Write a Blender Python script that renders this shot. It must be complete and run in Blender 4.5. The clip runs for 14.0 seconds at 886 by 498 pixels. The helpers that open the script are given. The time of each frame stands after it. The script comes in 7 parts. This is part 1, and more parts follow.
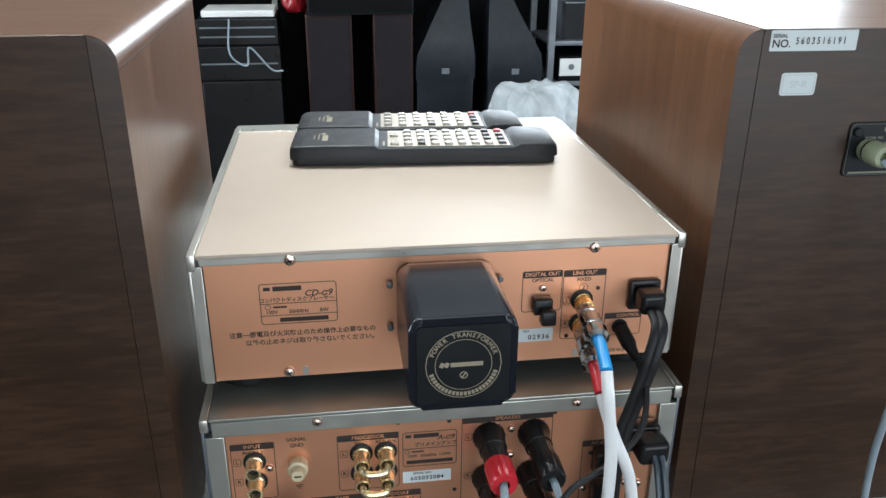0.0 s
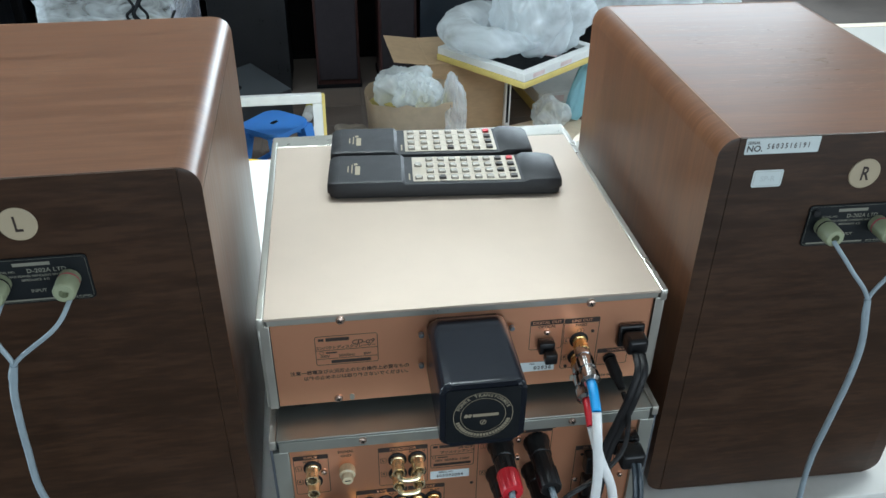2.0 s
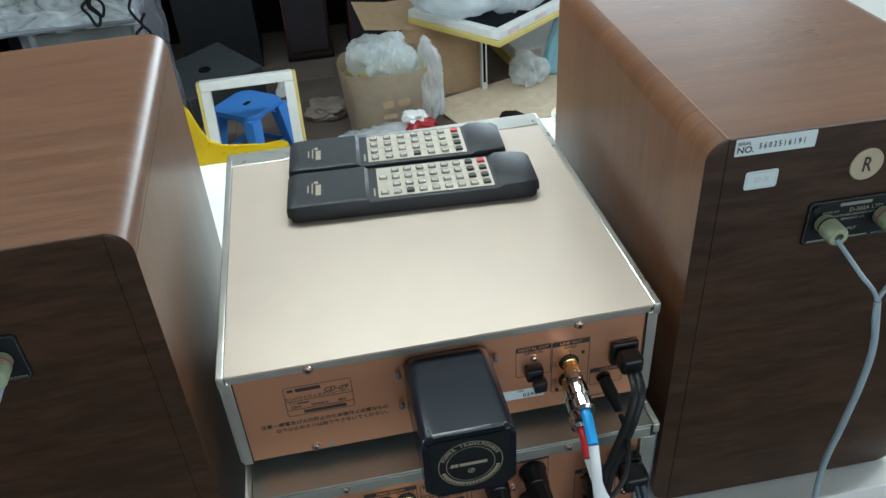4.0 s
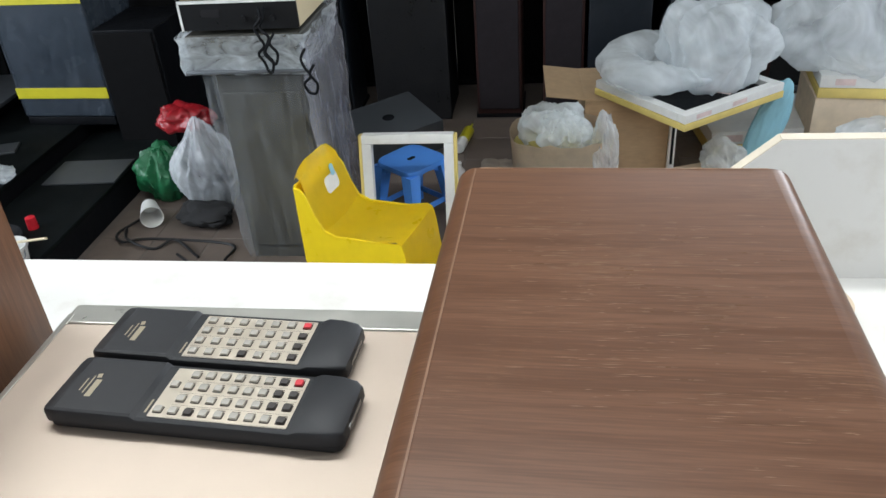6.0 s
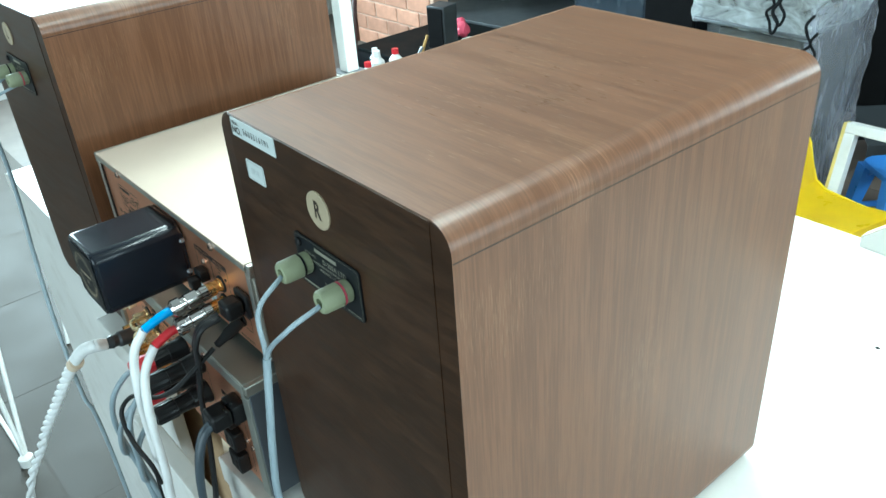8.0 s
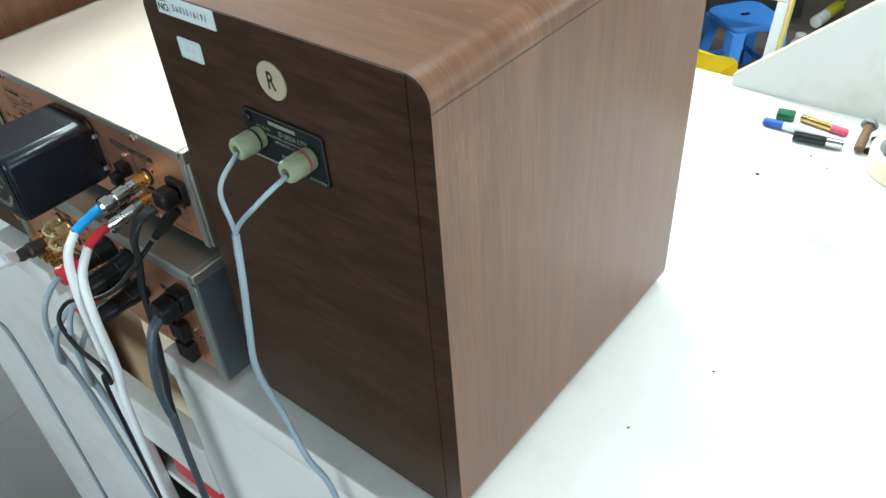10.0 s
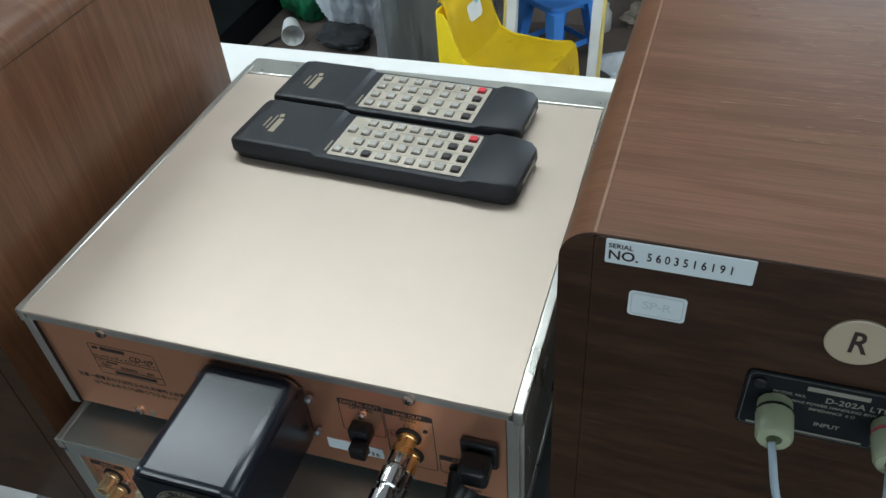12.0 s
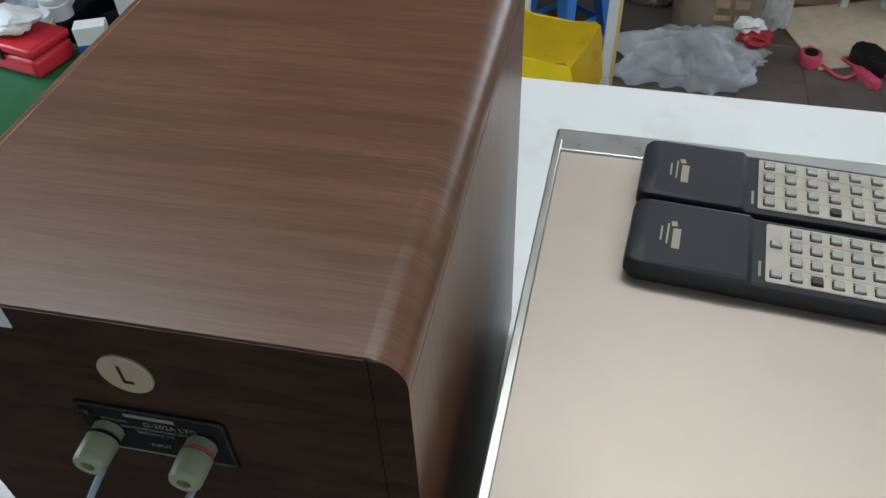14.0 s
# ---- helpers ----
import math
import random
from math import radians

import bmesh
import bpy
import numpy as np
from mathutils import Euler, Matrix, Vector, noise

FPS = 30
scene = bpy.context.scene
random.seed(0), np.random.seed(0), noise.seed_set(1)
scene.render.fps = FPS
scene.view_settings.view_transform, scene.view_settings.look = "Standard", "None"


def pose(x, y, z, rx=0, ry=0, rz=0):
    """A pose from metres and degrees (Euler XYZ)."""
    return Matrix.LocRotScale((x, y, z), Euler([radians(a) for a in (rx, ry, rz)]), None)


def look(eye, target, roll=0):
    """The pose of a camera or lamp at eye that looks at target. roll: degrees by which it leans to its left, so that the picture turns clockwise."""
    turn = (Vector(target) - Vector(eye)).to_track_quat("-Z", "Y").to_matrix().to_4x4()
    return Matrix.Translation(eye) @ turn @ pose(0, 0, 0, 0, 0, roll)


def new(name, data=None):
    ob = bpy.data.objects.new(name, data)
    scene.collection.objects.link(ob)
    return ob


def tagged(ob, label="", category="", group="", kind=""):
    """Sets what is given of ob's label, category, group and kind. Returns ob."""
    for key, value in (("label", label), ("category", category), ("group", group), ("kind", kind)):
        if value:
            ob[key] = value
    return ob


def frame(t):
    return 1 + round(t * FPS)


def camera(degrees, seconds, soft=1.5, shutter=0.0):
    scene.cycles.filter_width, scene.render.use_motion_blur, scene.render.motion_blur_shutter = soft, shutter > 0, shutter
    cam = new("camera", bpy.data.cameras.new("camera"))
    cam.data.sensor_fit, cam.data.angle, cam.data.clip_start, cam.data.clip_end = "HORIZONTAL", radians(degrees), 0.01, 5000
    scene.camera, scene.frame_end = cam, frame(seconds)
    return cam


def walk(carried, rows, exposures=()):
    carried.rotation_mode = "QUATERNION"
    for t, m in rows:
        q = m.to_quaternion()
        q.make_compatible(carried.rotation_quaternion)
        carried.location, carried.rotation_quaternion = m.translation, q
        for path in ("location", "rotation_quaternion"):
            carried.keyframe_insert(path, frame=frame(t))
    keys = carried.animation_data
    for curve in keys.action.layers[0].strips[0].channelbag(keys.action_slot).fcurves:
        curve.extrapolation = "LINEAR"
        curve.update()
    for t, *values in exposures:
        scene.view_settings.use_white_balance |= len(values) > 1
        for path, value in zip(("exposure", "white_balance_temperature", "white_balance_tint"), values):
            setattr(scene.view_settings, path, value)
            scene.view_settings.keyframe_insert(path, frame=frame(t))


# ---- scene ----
cam = camera(58.0, 14.0)
EXPOSURES = [(0.0, 0.75, 6100, 9), (1.0, 0.67, 5940, 5), (2.0, 0.52, 5840, 4), (4.5, 0.2, 5850, 1), (5.0, 0.03, 5900, 7), (5.5, 0.1, 5970, 10), (6.0, 0.27, 6290, 12), (6.5, 0.47, 6260, 7), (7.0, 0.75, 5700, -9), (7.5, 0.9, 5670, -9), (8.5, 1.22, 5540, -11), (11.0, 0.64, 6090, 4), (11.5, 0.5, 5870, 0), (12.0, 0.08, 5830, 5), (12.5, -0.31, 5860, 7), (13.0, -0.64, 5950, 9), (13.5, -0.65, 5920, 9), (14.0, -0.45, 5940, 9)]
PATH = [
    (0, (-0.063, -0.431, 0.404), (0.195, 1.39, -0.381), 0.4),
    (0.3, (-0.067, -0.434, 0.432), (0.198, 1.362, -0.407), 1.0),
    (0.5, (-0.069, -0.439, 0.446), (0.18, 1.361, -0.388), 0.0),
    (1, (-0.069, -0.447, 0.483), (0.137, 1.313, -0.444), -1.5),
    (1.2, (-0.067, -0.447, 0.501), (0.136, 1.296, -0.459), -1.3),
    (1.5, (-0.078, -0.447, 0.529), (0.162, 1.254, -0.495), 0.6),
    (2, (-0.084, -0.452, 0.564), (0.156, 1.212, -0.519), 0.7),
    (2.2, (-0.065, -0.459, 0.567), (0.097, 1.215, -0.515), -0.7),
    (4.3, (-0.054, -0.344, 0.578), (0.195, 1.245, -0.611), -4.0),
    (4.5, (-0.035, -0.311, 0.573), (0.138, 1.283, -0.622), -5.8),
    (5, (0.021, -0.268, 0.563), (0.131, 1.334, -0.629), -7.5),
    (5.5, (0.104, -0.226, 0.588), (0.125, 1.435, -0.525), -8.7),
    (5.7, (0.161, -0.207, 0.58), (-0.003, 1.474, -0.491), -8.9),
    (6, (0.237, -0.185, 0.584), (-0.041, 1.491, -0.472), -4.5),
    (6.2, (0.292, -0.168, 0.589), (-0.175, 1.453, -0.486), -5.5),
    (6.5, (0.379, -0.192, 0.579), (-0.376, 1.306, -0.51), -2.6),
    (6.7, (0.46, -0.205, 0.57), (-0.524, 1.178, -0.488), -3.6),
    (7, (0.532, -0.202, 0.554), (-0.635, 1.082, -0.441), -4.3),
    (7.2, (0.559, -0.189, 0.539), (-0.644, 1.063, -0.453), -4.2),
    (7.4, (0.576, -0.184, 0.527), (-0.7, 1.0, -0.456), -4.5),
    (7.5, (0.587, -0.188, 0.529), (-0.71, 0.971, -0.457), -4.5),
    (8, (0.608, -0.191, 0.507), (-0.736, 0.883, -0.512), -4.3),
    (8.5, (0.614, -0.213, 0.506), (-0.692, 0.82, -0.603), -4.9),
    (8.7, (0.619, -0.217, 0.506), (-0.655, 0.831, -0.625), -5.3),
    (10.8, (0.487, -0.255, 0.514), (-0.312, 1.0, -0.822), -1.9),
    (11, (0.438, -0.253, 0.52), (-0.302, 1.032, -0.821), -0.9),
    (11.2, (0.381, -0.25, 0.524), (-0.304, 1.067, -0.817), 0.3),
    (11.5, (0.302, -0.241, 0.528), (-0.356, 1.1, -0.802), -3.2),
    (12, (0.203, -0.226, 0.535), (-0.329, 1.174, -0.791), -5.2),
    (12.5, (0.142, -0.202, 0.528), (-0.342, 1.205, -0.808), -7.1),
    (13, (0.101, -0.192, 0.538), (-0.33, 1.184, -0.848), -5.0),
    (13.2, (0.07, -0.205, 0.529), (-0.409, 1.163, -0.85), -4.4),
    (13.5, (0.01, -0.207, 0.537), (-0.511, 1.118, -0.867), -3.5),
    (13.7, (-0.039, -0.2, 0.541), (-0.495, 1.154, -0.859), -1.4),
    (14, (-0.114, -0.158, 0.554), (-0.481, 1.219, -0.85), -2.6),
]
walk(cam, [(t, look(eye, target, roll)) for t, eye, target, roll in PATH], EXPOSURES)

# world, sun, window light and added fill lamps
world = bpy.data.worlds.new("world")
scene.world = world
world.use_nodes = True
_wn = world.node_tree.nodes
_sky = _wn.new("ShaderNodeTexSky")
_sky.sky_type, _sky.sun_disc = "NISHITA", False
_sky.sun_elevation, _sky.sun_rotation = radians(48), radians(-60)
world.node_tree.links.new(_sky.outputs[0], _wn["Background"].inputs[0])
_wn["Background"].inputs[1].default_value = 0.12
FLOOR = -1.1


def area_lamp(name, m, w, h, watts, colour):
    lamp = bpy.data.lights.new(name, "AREA")
    lamp.shape, lamp.size, lamp.size_y, lamp.energy, lamp.color = "RECTANGLE", w, h, watts, colour
    ob = new(name, lamp)
    ob.matrix_world = m
    return ob


TUBES, TUBE_WATTS = ((-1.5, 0.95), (-0.05, 0.95), (1.40, 0.55)), 18
area_lamp("daylight_left", look((-4.85, 0.9, 0.75), (0, 0.5, -0.1)), 1.7, 1.7, 165, (0.87, 0.95, 1.0))
area_lamp("daylight_far", look((2.3, 6.35, 1.05), (0.2, 0.5, 0.0)), 3.6, 1.2, 110, (0.90, 0.96, 1.0))
# added fill from the right, brightens the loudspeaker's right side; no known window
area_lamp("fill_right", look((4.45, 1.3, 0.75), (0.4, 0.6, 0.0)), 2.6, 1.5, 58, (0.90, 0.96, 1.0))
# added fill from the near side, lifts the rear panels; source unseen
area_lamp("fill_near", look((1.0, -3.35, 0.4), (0.2, 0.0, 0.1)), 3.6, 2.2, 48, (0.95, 0.98, 1.0))


# ---- materials ----
def mat(name, base, rough=0.5, metal=0.0, var=0.12, scale=30.0, bump=0.0, bump_scale=None, stretch=(1, 1, 1),
        spec=0.5, rough_var=0.08, coat=0.0, dirt=None, dirt_amount=0.0, dirt_scale=4.0, per_object=0.0):
    """A surface with variation in colour and gloss at two scales, and fine relief."""
    m = bpy.data.materials.new(name)
    m.use_nodes = True
    nt = m.node_tree
    n, l = nt.nodes, nt.links
    b = n["Principled BSDF"]
    tc, mp = n.new("ShaderNodeTexCoord"), n.new("ShaderNodeMapping")
    mp.inputs["Scale"].default_value = stretch
    l.new(tc.outputs["Object"], mp.inputs[0])
    fine, broad = n.new("ShaderNodeTexNoise"), n.new("ShaderNodeTexNoise")
    fine.inputs["Scale"].default_value, fine.inputs["Detail"].default_value = scale, 5
    broad.inputs["Scale"].default_value, broad.inputs["Detail"].default_value = scale / 7, 3
    l.new(mp.outputs[0], fine.inputs["Vector"])
    l.new(mp.outputs[0], broad.inputs["Vector"])
    add = n.new("ShaderNodeMath")
    add.operation = "ADD"
    l.new(fine.outputs["Fac"], add.inputs[0])
    l.new(broad.outputs["Fac"], add.inputs[1])
    ramp = n.new("ShaderNodeMapRange")
    ramp.inputs["From Min"].default_value, ramp.inputs["From Max"].default_value = 0.7, 1.3
    ramp.inputs["To Min"].default_value, ramp.inputs["To Max"].default_value = 1 - var, 1 + var
    l.new(add.outputs[0], ramp.inputs["Value"])
    tone = ramp.outputs[0]
    if per_object:
        info, mix = n.new("ShaderNodeObjectInfo"), n.new("ShaderNodeMapRange")
        mix.inputs["To Min"].default_value, mix.inputs["To Max"].default_value = 1 - per_object, 1 + per_object
        l.new(info.outputs["Random"], mix.inputs["Value"])
        mul = n.new("ShaderNodeMath")
        mul.operation = "MULTIPLY"
        l.new(tone, mul.inputs[0])
        l.new(mix.outputs[0], mul.inputs[1])
        tone = mul.outputs[0]
    sc = n.new("ShaderNodeVectorMath")
    sc.operation = "SCALE"
    sc.inputs[0].default_value = base[:3]
    l.new(tone, sc.inputs["Scale"])
    colour = sc.outputs[0]
    if dirt:
        dn, dr, dm = n.new("ShaderNodeTexNoise"), n.new("ShaderNodeMapRange"), n.new("ShaderNodeMix")
        dn.inputs["Scale"].default_value, dn.inputs["Detail"].default_value = dirt_scale, 8
        dn.inputs["Roughness"].default_value = 0.65
        l.new(tc.outputs["Object"], dn.inputs["Vector"])
        dr.inputs["From Min"].default_value, dr.inputs["From Max"].default_value = 0.52, 0.75
        dr.inputs["To Max"].default_value = dirt_amount
        l.new(dn.outputs["Fac"], dr.inputs["Value"])
        dm.data_type = "RGBA"
        l.new(dr.outputs[0], dm.inputs["Factor"])
        l.new(colour, dm.inputs["A"])
        dm.inputs["B"].default_value = (*dirt, 1)
        colour = dm.outputs["Result"]
    l.new(colour, b.inputs["Base Color"])
    rr = n.new("ShaderNodeMapRange")
    rr.inputs["From Min"].default_value, rr.inputs["From Max"].default_value = 0.7, 1.3
    rr.inputs["To Min"].default_value, rr.inputs["To Max"].default_value = max(0.02, rough - rough_var), min(1, rough + rough_var)
    l.new(add.outputs[0], rr.inputs["Value"])
    l.new(rr.outputs[0], b.inputs["Roughness"])
    b.inputs["Metallic"].default_value = metal
    b.inputs["Specular IOR Level"].default_value = spec
    b.inputs["Coat Weight"].default_value = coat
    b.inputs["Coat Roughness"].default_value = 0.25
    if bump:
        bn, bu = n.new("ShaderNodeTexNoise"), n.new("ShaderNodeBump")
        bn.inputs["Scale"].default_value, bn.inputs["Detail"].default_value = bump_scale or scale * 4, 4
        l.new(mp.outputs[0], bn.inputs["Vector"])
        bu.inputs["Strength"].default_value, bu.inputs["Distance"].default_value = bump, 0.001
        l.new(bn.outputs["Fac"], bu.inputs["Height"])
        l.new(bu.outputs[0], b.inputs["Normal"])
    return m


def wood(name, dark, mid, light, squeeze, rough=0.42, wear=0.0, bump=0.12, spec=0.5):
    """Walnut foil: long pores and bands across the axis in which squeeze is large, with pale rubbed streaks."""
    m = bpy.data.materials.new(name)
    m.use_nodes = True
    nt = m.node_tree
    n, l = nt.nodes, nt.links
    b = n["Principled BSDF"]
    tc = n.new("ShaderNodeTexCoord")

    def noise_at(factor, detail, rough_n=0.5, wobble=0.0):
        mp, nz = n.new("ShaderNodeMapping"), n.new("ShaderNodeTexNoise")
        mp.inputs["Scale"].default_value = [s * factor for s in squeeze]
        l.new(tc.outputs["Object"], mp.inputs[0])
        nz.inputs["Scale"].default_value, nz.inputs["Detail"].default_value = 1.0, detail
        nz.inputs["Roughness"].default_value, nz.inputs["Distortion"].default_value = rough_n, wobble
        l.new(mp.outputs[0], nz.inputs["Vector"])
        return nz.outputs["Fac"]

    bands, grain, pores = noise_at(0.35, 3, 0.5, 0.6), noise_at(1.0, 6, 0.6), noise_at(4.0, 2)
    a1 = n.new("ShaderNodeMath")
    a1.operation = "MULTIPLY_ADD"
    l.new(grain, a1.inputs[0])
    a1.inputs[1].default_value = 1.1
    half = n.new("ShaderNodeMath")
    half.operation = "MULTIPLY"
    half.inputs[1].default_value = 0.7
    l.new(bands, half.inputs[0])
    l.new(half.outputs[0], a1.inputs[2])
    a2 = n.new("ShaderNodeMath")
    a2.operation = "MULTIPLY_ADD"
    l.new(pores, a2.inputs[0])
    a2.inputs[1].default_value = 0.7
    l.new(a1.outputs[0], a2.inputs[2])
    ramp = n.new("ShaderNodeValToRGB")
    e = ramp.color_ramp.elements
    e[0].position, e[0].color = 0.32, (*dark, 1)
    e[1].position, e[1].color = 0.68, (*light, 1)
    k = e.new(0.5)
    k.color = (*mid, 1)
    mr = n.new("ShaderNodeMapRange")
    mr.inputs["From Min"].default_value, mr.inputs["From Max"].default_value = 0.7, 1.8
    l.new(a2.outputs[0], mr.inputs["Value"])
    l.new(mr.outputs[0], ramp.inputs[0])
    colour = ramp.outputs[0]
    if wear:
        streak, patch = noise_at(9.0, 3), n.new("ShaderNodeTexNoise")
        patch.inputs["Scale"].default_value = 9
        l.new(tc.outputs["Object"], patch.inputs["Vector"])
        mu, wr, wm = n.new("ShaderNodeMath"), n.new("ShaderNodeMapRange"), n.new("ShaderNodeMix")
        mu.operation = "MULTIPLY"
        l.new(streak, mu.inputs[0])
        l.new(patch.outputs["Fac"], mu.inputs[1])
        wr.inputs["From Min"].default_value, wr.inputs["From Max"].default_value = 0.35, 0.41
        wr.inputs["To Max"].default_value = wear
        l.new(mu.outputs[0], wr.inputs["Value"])
        wm.data_type = "RGBA"
        l.new(wr.outputs[0], wm.inputs["Factor"])
        l.new(colour, wm.inputs["A"])
        wm.inputs["B"].default_value = (0.36, 0.23, 0.13, 1)
        colour = wm.outputs["Result"]
    l.new(colour, b.inputs["Base Color"])
    rg = n.new("ShaderNodeMapRange")
    rg.inputs["To Min"].default_value, rg.inputs["To Max"].default_value = rough - 0.08, rough + 0.1
    l.new(grain, rg.inputs["Value"])
    l.new(rg.outputs[0], b.inputs["Roughness"])
    b.inputs["Specular IOR Level"].default_value = spec
    bu = n.new("ShaderNodeBump")
    bu.inputs["Strength"].default_value, bu.inputs["Distance"].default_value = bump, 0.0006
    l.new(pores, bu.inputs["Height"])
    l.new(bu.outputs[0], b.inputs["Normal"])
    return m


def film(name, tint, clear=0.5, rough=0.12, bump=0.6, scale=18.0, stretch=(1, 1, 1), spread=0.12, relief=0.012):
    """Thin crumpled plastic film: part clear, part milky, with glossy folds."""
    m = bpy.data.materials.new(name)
    m.use_nodes = True
    nt = m.node_tree
    n, l = nt.nodes, nt.links
    b, out = n["Principled BSDF"], n["Material Output"]
    b.inputs["Base Color"].default_value = (*tint, 1)
    b.inputs["Roughness"].default_value = rough
    b.inputs["Specular IOR Level"].default_value = 0.7
    tr, mx = n.new("ShaderNodeBsdfTransparent"), n.new("ShaderNodeMixShader")
    tc, nz, mr, bu = n.new("ShaderNodeTexCoord"), n.new("ShaderNodeTexNoise"), n.new("ShaderNodeMapRange"), n.new("ShaderNodeBump")
    nz.inputs["Scale"].default_value, nz.inputs["Detail"].default_value, nz.inputs["Distortion"].default_value = scale, 4, 1.4
    mp = n.new("ShaderNodeMapping")
    mp.inputs["Scale"].default_value = stretch
    l.new(tc.outputs["Object"], mp.inputs[0])
    l.new(mp.outputs[0], nz.inputs["Vector"])
    mr.inputs["From Min"].default_value, mr.inputs["From Max"].default_value = 0.3, 0.7
    mr.inputs["To Min"].default_value, mr.inputs["To Max"].default_value = max(0, 1 - clear - spread), min(1, 1 - clear + spread)
    l.new(nz.outputs["Fac"], mr.inputs["Value"])
    bu.inputs["Strength"].default_value, bu.inputs["Distance"].default_value = bump, relief
    l.new(nz.outputs["Fac"], bu.inputs["Height"])
    l.new(bu.outputs[0], b.inputs["Normal"])
    l.new(mr.outputs[0], mx.inputs[0])
    l.new(tr.outputs[0], mx.inputs[1])
    back, both = n.new("ShaderNodeBsdfTranslucent"), n.new("ShaderNodeMixShader")
    back.inputs["Color"].default_value = (*tint, 1)
    both.inputs[0].default_value = 0.5
    l.new(b.outputs[0], both.inputs[1])
    l.new(back.outputs[0], both.inputs[2])
    l.new(both.outputs[0], mx.inputs[2])
    l.new(mx.outputs[0], out.inputs[0])
    return m


WALNUT = wood("walnut_foil", (0.096, 0.0400, 0.0180), (0.114, 0.0490, 0.0225), (0.136, 0.0600, 0.0285), (8, 190, 8), rough=0.31, wear=0.16, bump=0.012, spec=0.40)
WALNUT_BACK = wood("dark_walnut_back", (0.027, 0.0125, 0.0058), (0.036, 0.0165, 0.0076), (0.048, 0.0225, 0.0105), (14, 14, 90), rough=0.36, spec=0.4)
WALNUT_EDGE = mat("rubbed_walnut_edge", (0.21, 0.112, 0.060), 0.45, var=0.3, scale=60)
CLOTH_BLACK = mat("black_cloth", (0.012, 0.012, 0.013), 0.9, var=0.3, scale=200)
CHAMPAGNE = mat("champagne_metal", (0.565, 0.475, 0.392), 0.50, 0.55, var=0.03, scale=40, bump=0.03, bump_scale=900, rough_var=0.03,
                dirt=(0.42, 0.36, 0.30), dirt_amount=0.12, dirt_scale=14)
SILVER_RAIL = mat("satin_silver", (0.56, 0.55, 0.50), 0.33, 0.85, var=0.05, scale=50, bump=0.03, bump_scale=700)
GREY_COVER = mat("grey_green_metal", (0.43, 0.44, 0.40), 0.38, 0.8, var=0.05, scale=40, bump=0.04, bump_scale=800)
DARK_SIDE = mat("slate_side_panel", (0.14, 0.155, 0.18), 0.4, 0.6, var=0.08, scale=40, bump=0.05, bump_scale=600)
COPPER = mat("copper_plate", (0.96, 0.485, 0.295), 0.33, 0.92, var=0.02, scale=26, rough_var=0.012, bump=0.015, bump_scale=700,
             dirt=(0.70, 0.37, 0.24), dirt_amount=0.04, dirt_scale=60)
INK = mat("dark_brown_ink", (0.025, 0.014, 0.010), 0.6, var=0.1)
BLACK_PLASTIC = mat("black_plastic", (0.010, 0.010, 0.011), 0.34, spec=0.32, var=0.15, scale=80, bump=0.05, bump_scale=900)
RUBBER = mat("black_rubber", (0.011, 0.011, 0.012), 0.5, spec=0.28, var=0.2, scale=60)
TRAFO = mat("blue_black_enamel", (0.007, 0.009, 0.014), 0.24, spec=0.32, rough_var=0.01, var=0.05, scale=60)
GOLD_PRINT = mat("pale_gold_print", (0.36, 0.31, 0.22), 0.45, 0.3, var=0.05)
REMOTE_BODY = mat("charcoal_plastic", (0.022, 0.023, 0.026), 0.47, spec=0.35, var=0.12, scale=90, bump=0.10, bump_scale=1600)
REMOTE_LOW = mat("black_base_plastic", (0.012, 0.012, 0.013), 0.5, var=0.12, scale=90)
KEYPLATE = mat("champagne_keyplate", (0.55, 0.49, 0.40), 0.4, 0.5, var=0.05, scale=120)
KEY_PALE = mat("pale_key", (0.70, 0.67, 0.60), 0.22, 0.55, var=0.06, scale=200)
KEY_DARK = mat("dark_key", (0.05, 0.045, 0.042), 0.35, var=0.1, scale=200)
KEY_RED = mat("red_key", (0.62, 0.045, 0.06), 0.35, var=0.08, scale=200)
BRASS = mat("gold_plated_brass", (0.83, 0.58, 0.24), 0.25, 1.0, var=0.08, scale=80)
PALE_GOLD = mat("pale_gold_plating", (0.86, 0.70, 0.42), 0.26, 0.85, var=0.08, scale=80)
CREAM_PLASTIC = mat("cream_plastic", (0.62, 0.52, 0.34), 0.4, var=0.06, scale=80)
CHROME = mat("chrome", (0.52, 0.50, 0.49), 0.13, 1.0, var=0.05, scale=60)
SCREW_MAT = mat("pinkish_screw", (0.66, 0.50, 0.42), 0.28, 1.0, var=0.1, scale=200)
RED_PLASTIC = mat("red_plastic", (0.55, 0.018, 0.03), 0.35, var=0.08, scale=60)
WHITE_CABLE = mat("white_sleeve", (0.76, 0.77, 0.77), 0.5, var=0.05, scale=90, dirt=(0.5, 0.48, 0.42), dirt_amount=0.2, dirt_scale=30)
GREY_CABLE = mat("grey_blue_cable", (0.27, 0.33, 0.37), 0.4, var=0.1, scale=80)
BLUE_SLEEVE = mat("blue_sleeve", (0.02, 0.28, 0.65), 0.4, var=0.06)
SAGE = mat("sage_green_plastic", (0.30, 0.33, 0.21), 0.42, var=0.1, scale=90, bump=0.05, bump_scale=500)
PLATE_BLACK = mat("black_terminal_plate", (0.008, 0.010, 0.012), 0.4, spec=0.25, var=0.1, scale=60)
PLATE_PRINT = mat("cream_print", (0.22, 0.215, 0.17), 0.5, var=0.05)
STICKER = mat("pale_sticker", (0.62, 0.68, 0.68), 0.4, var=0.04, scale=60)
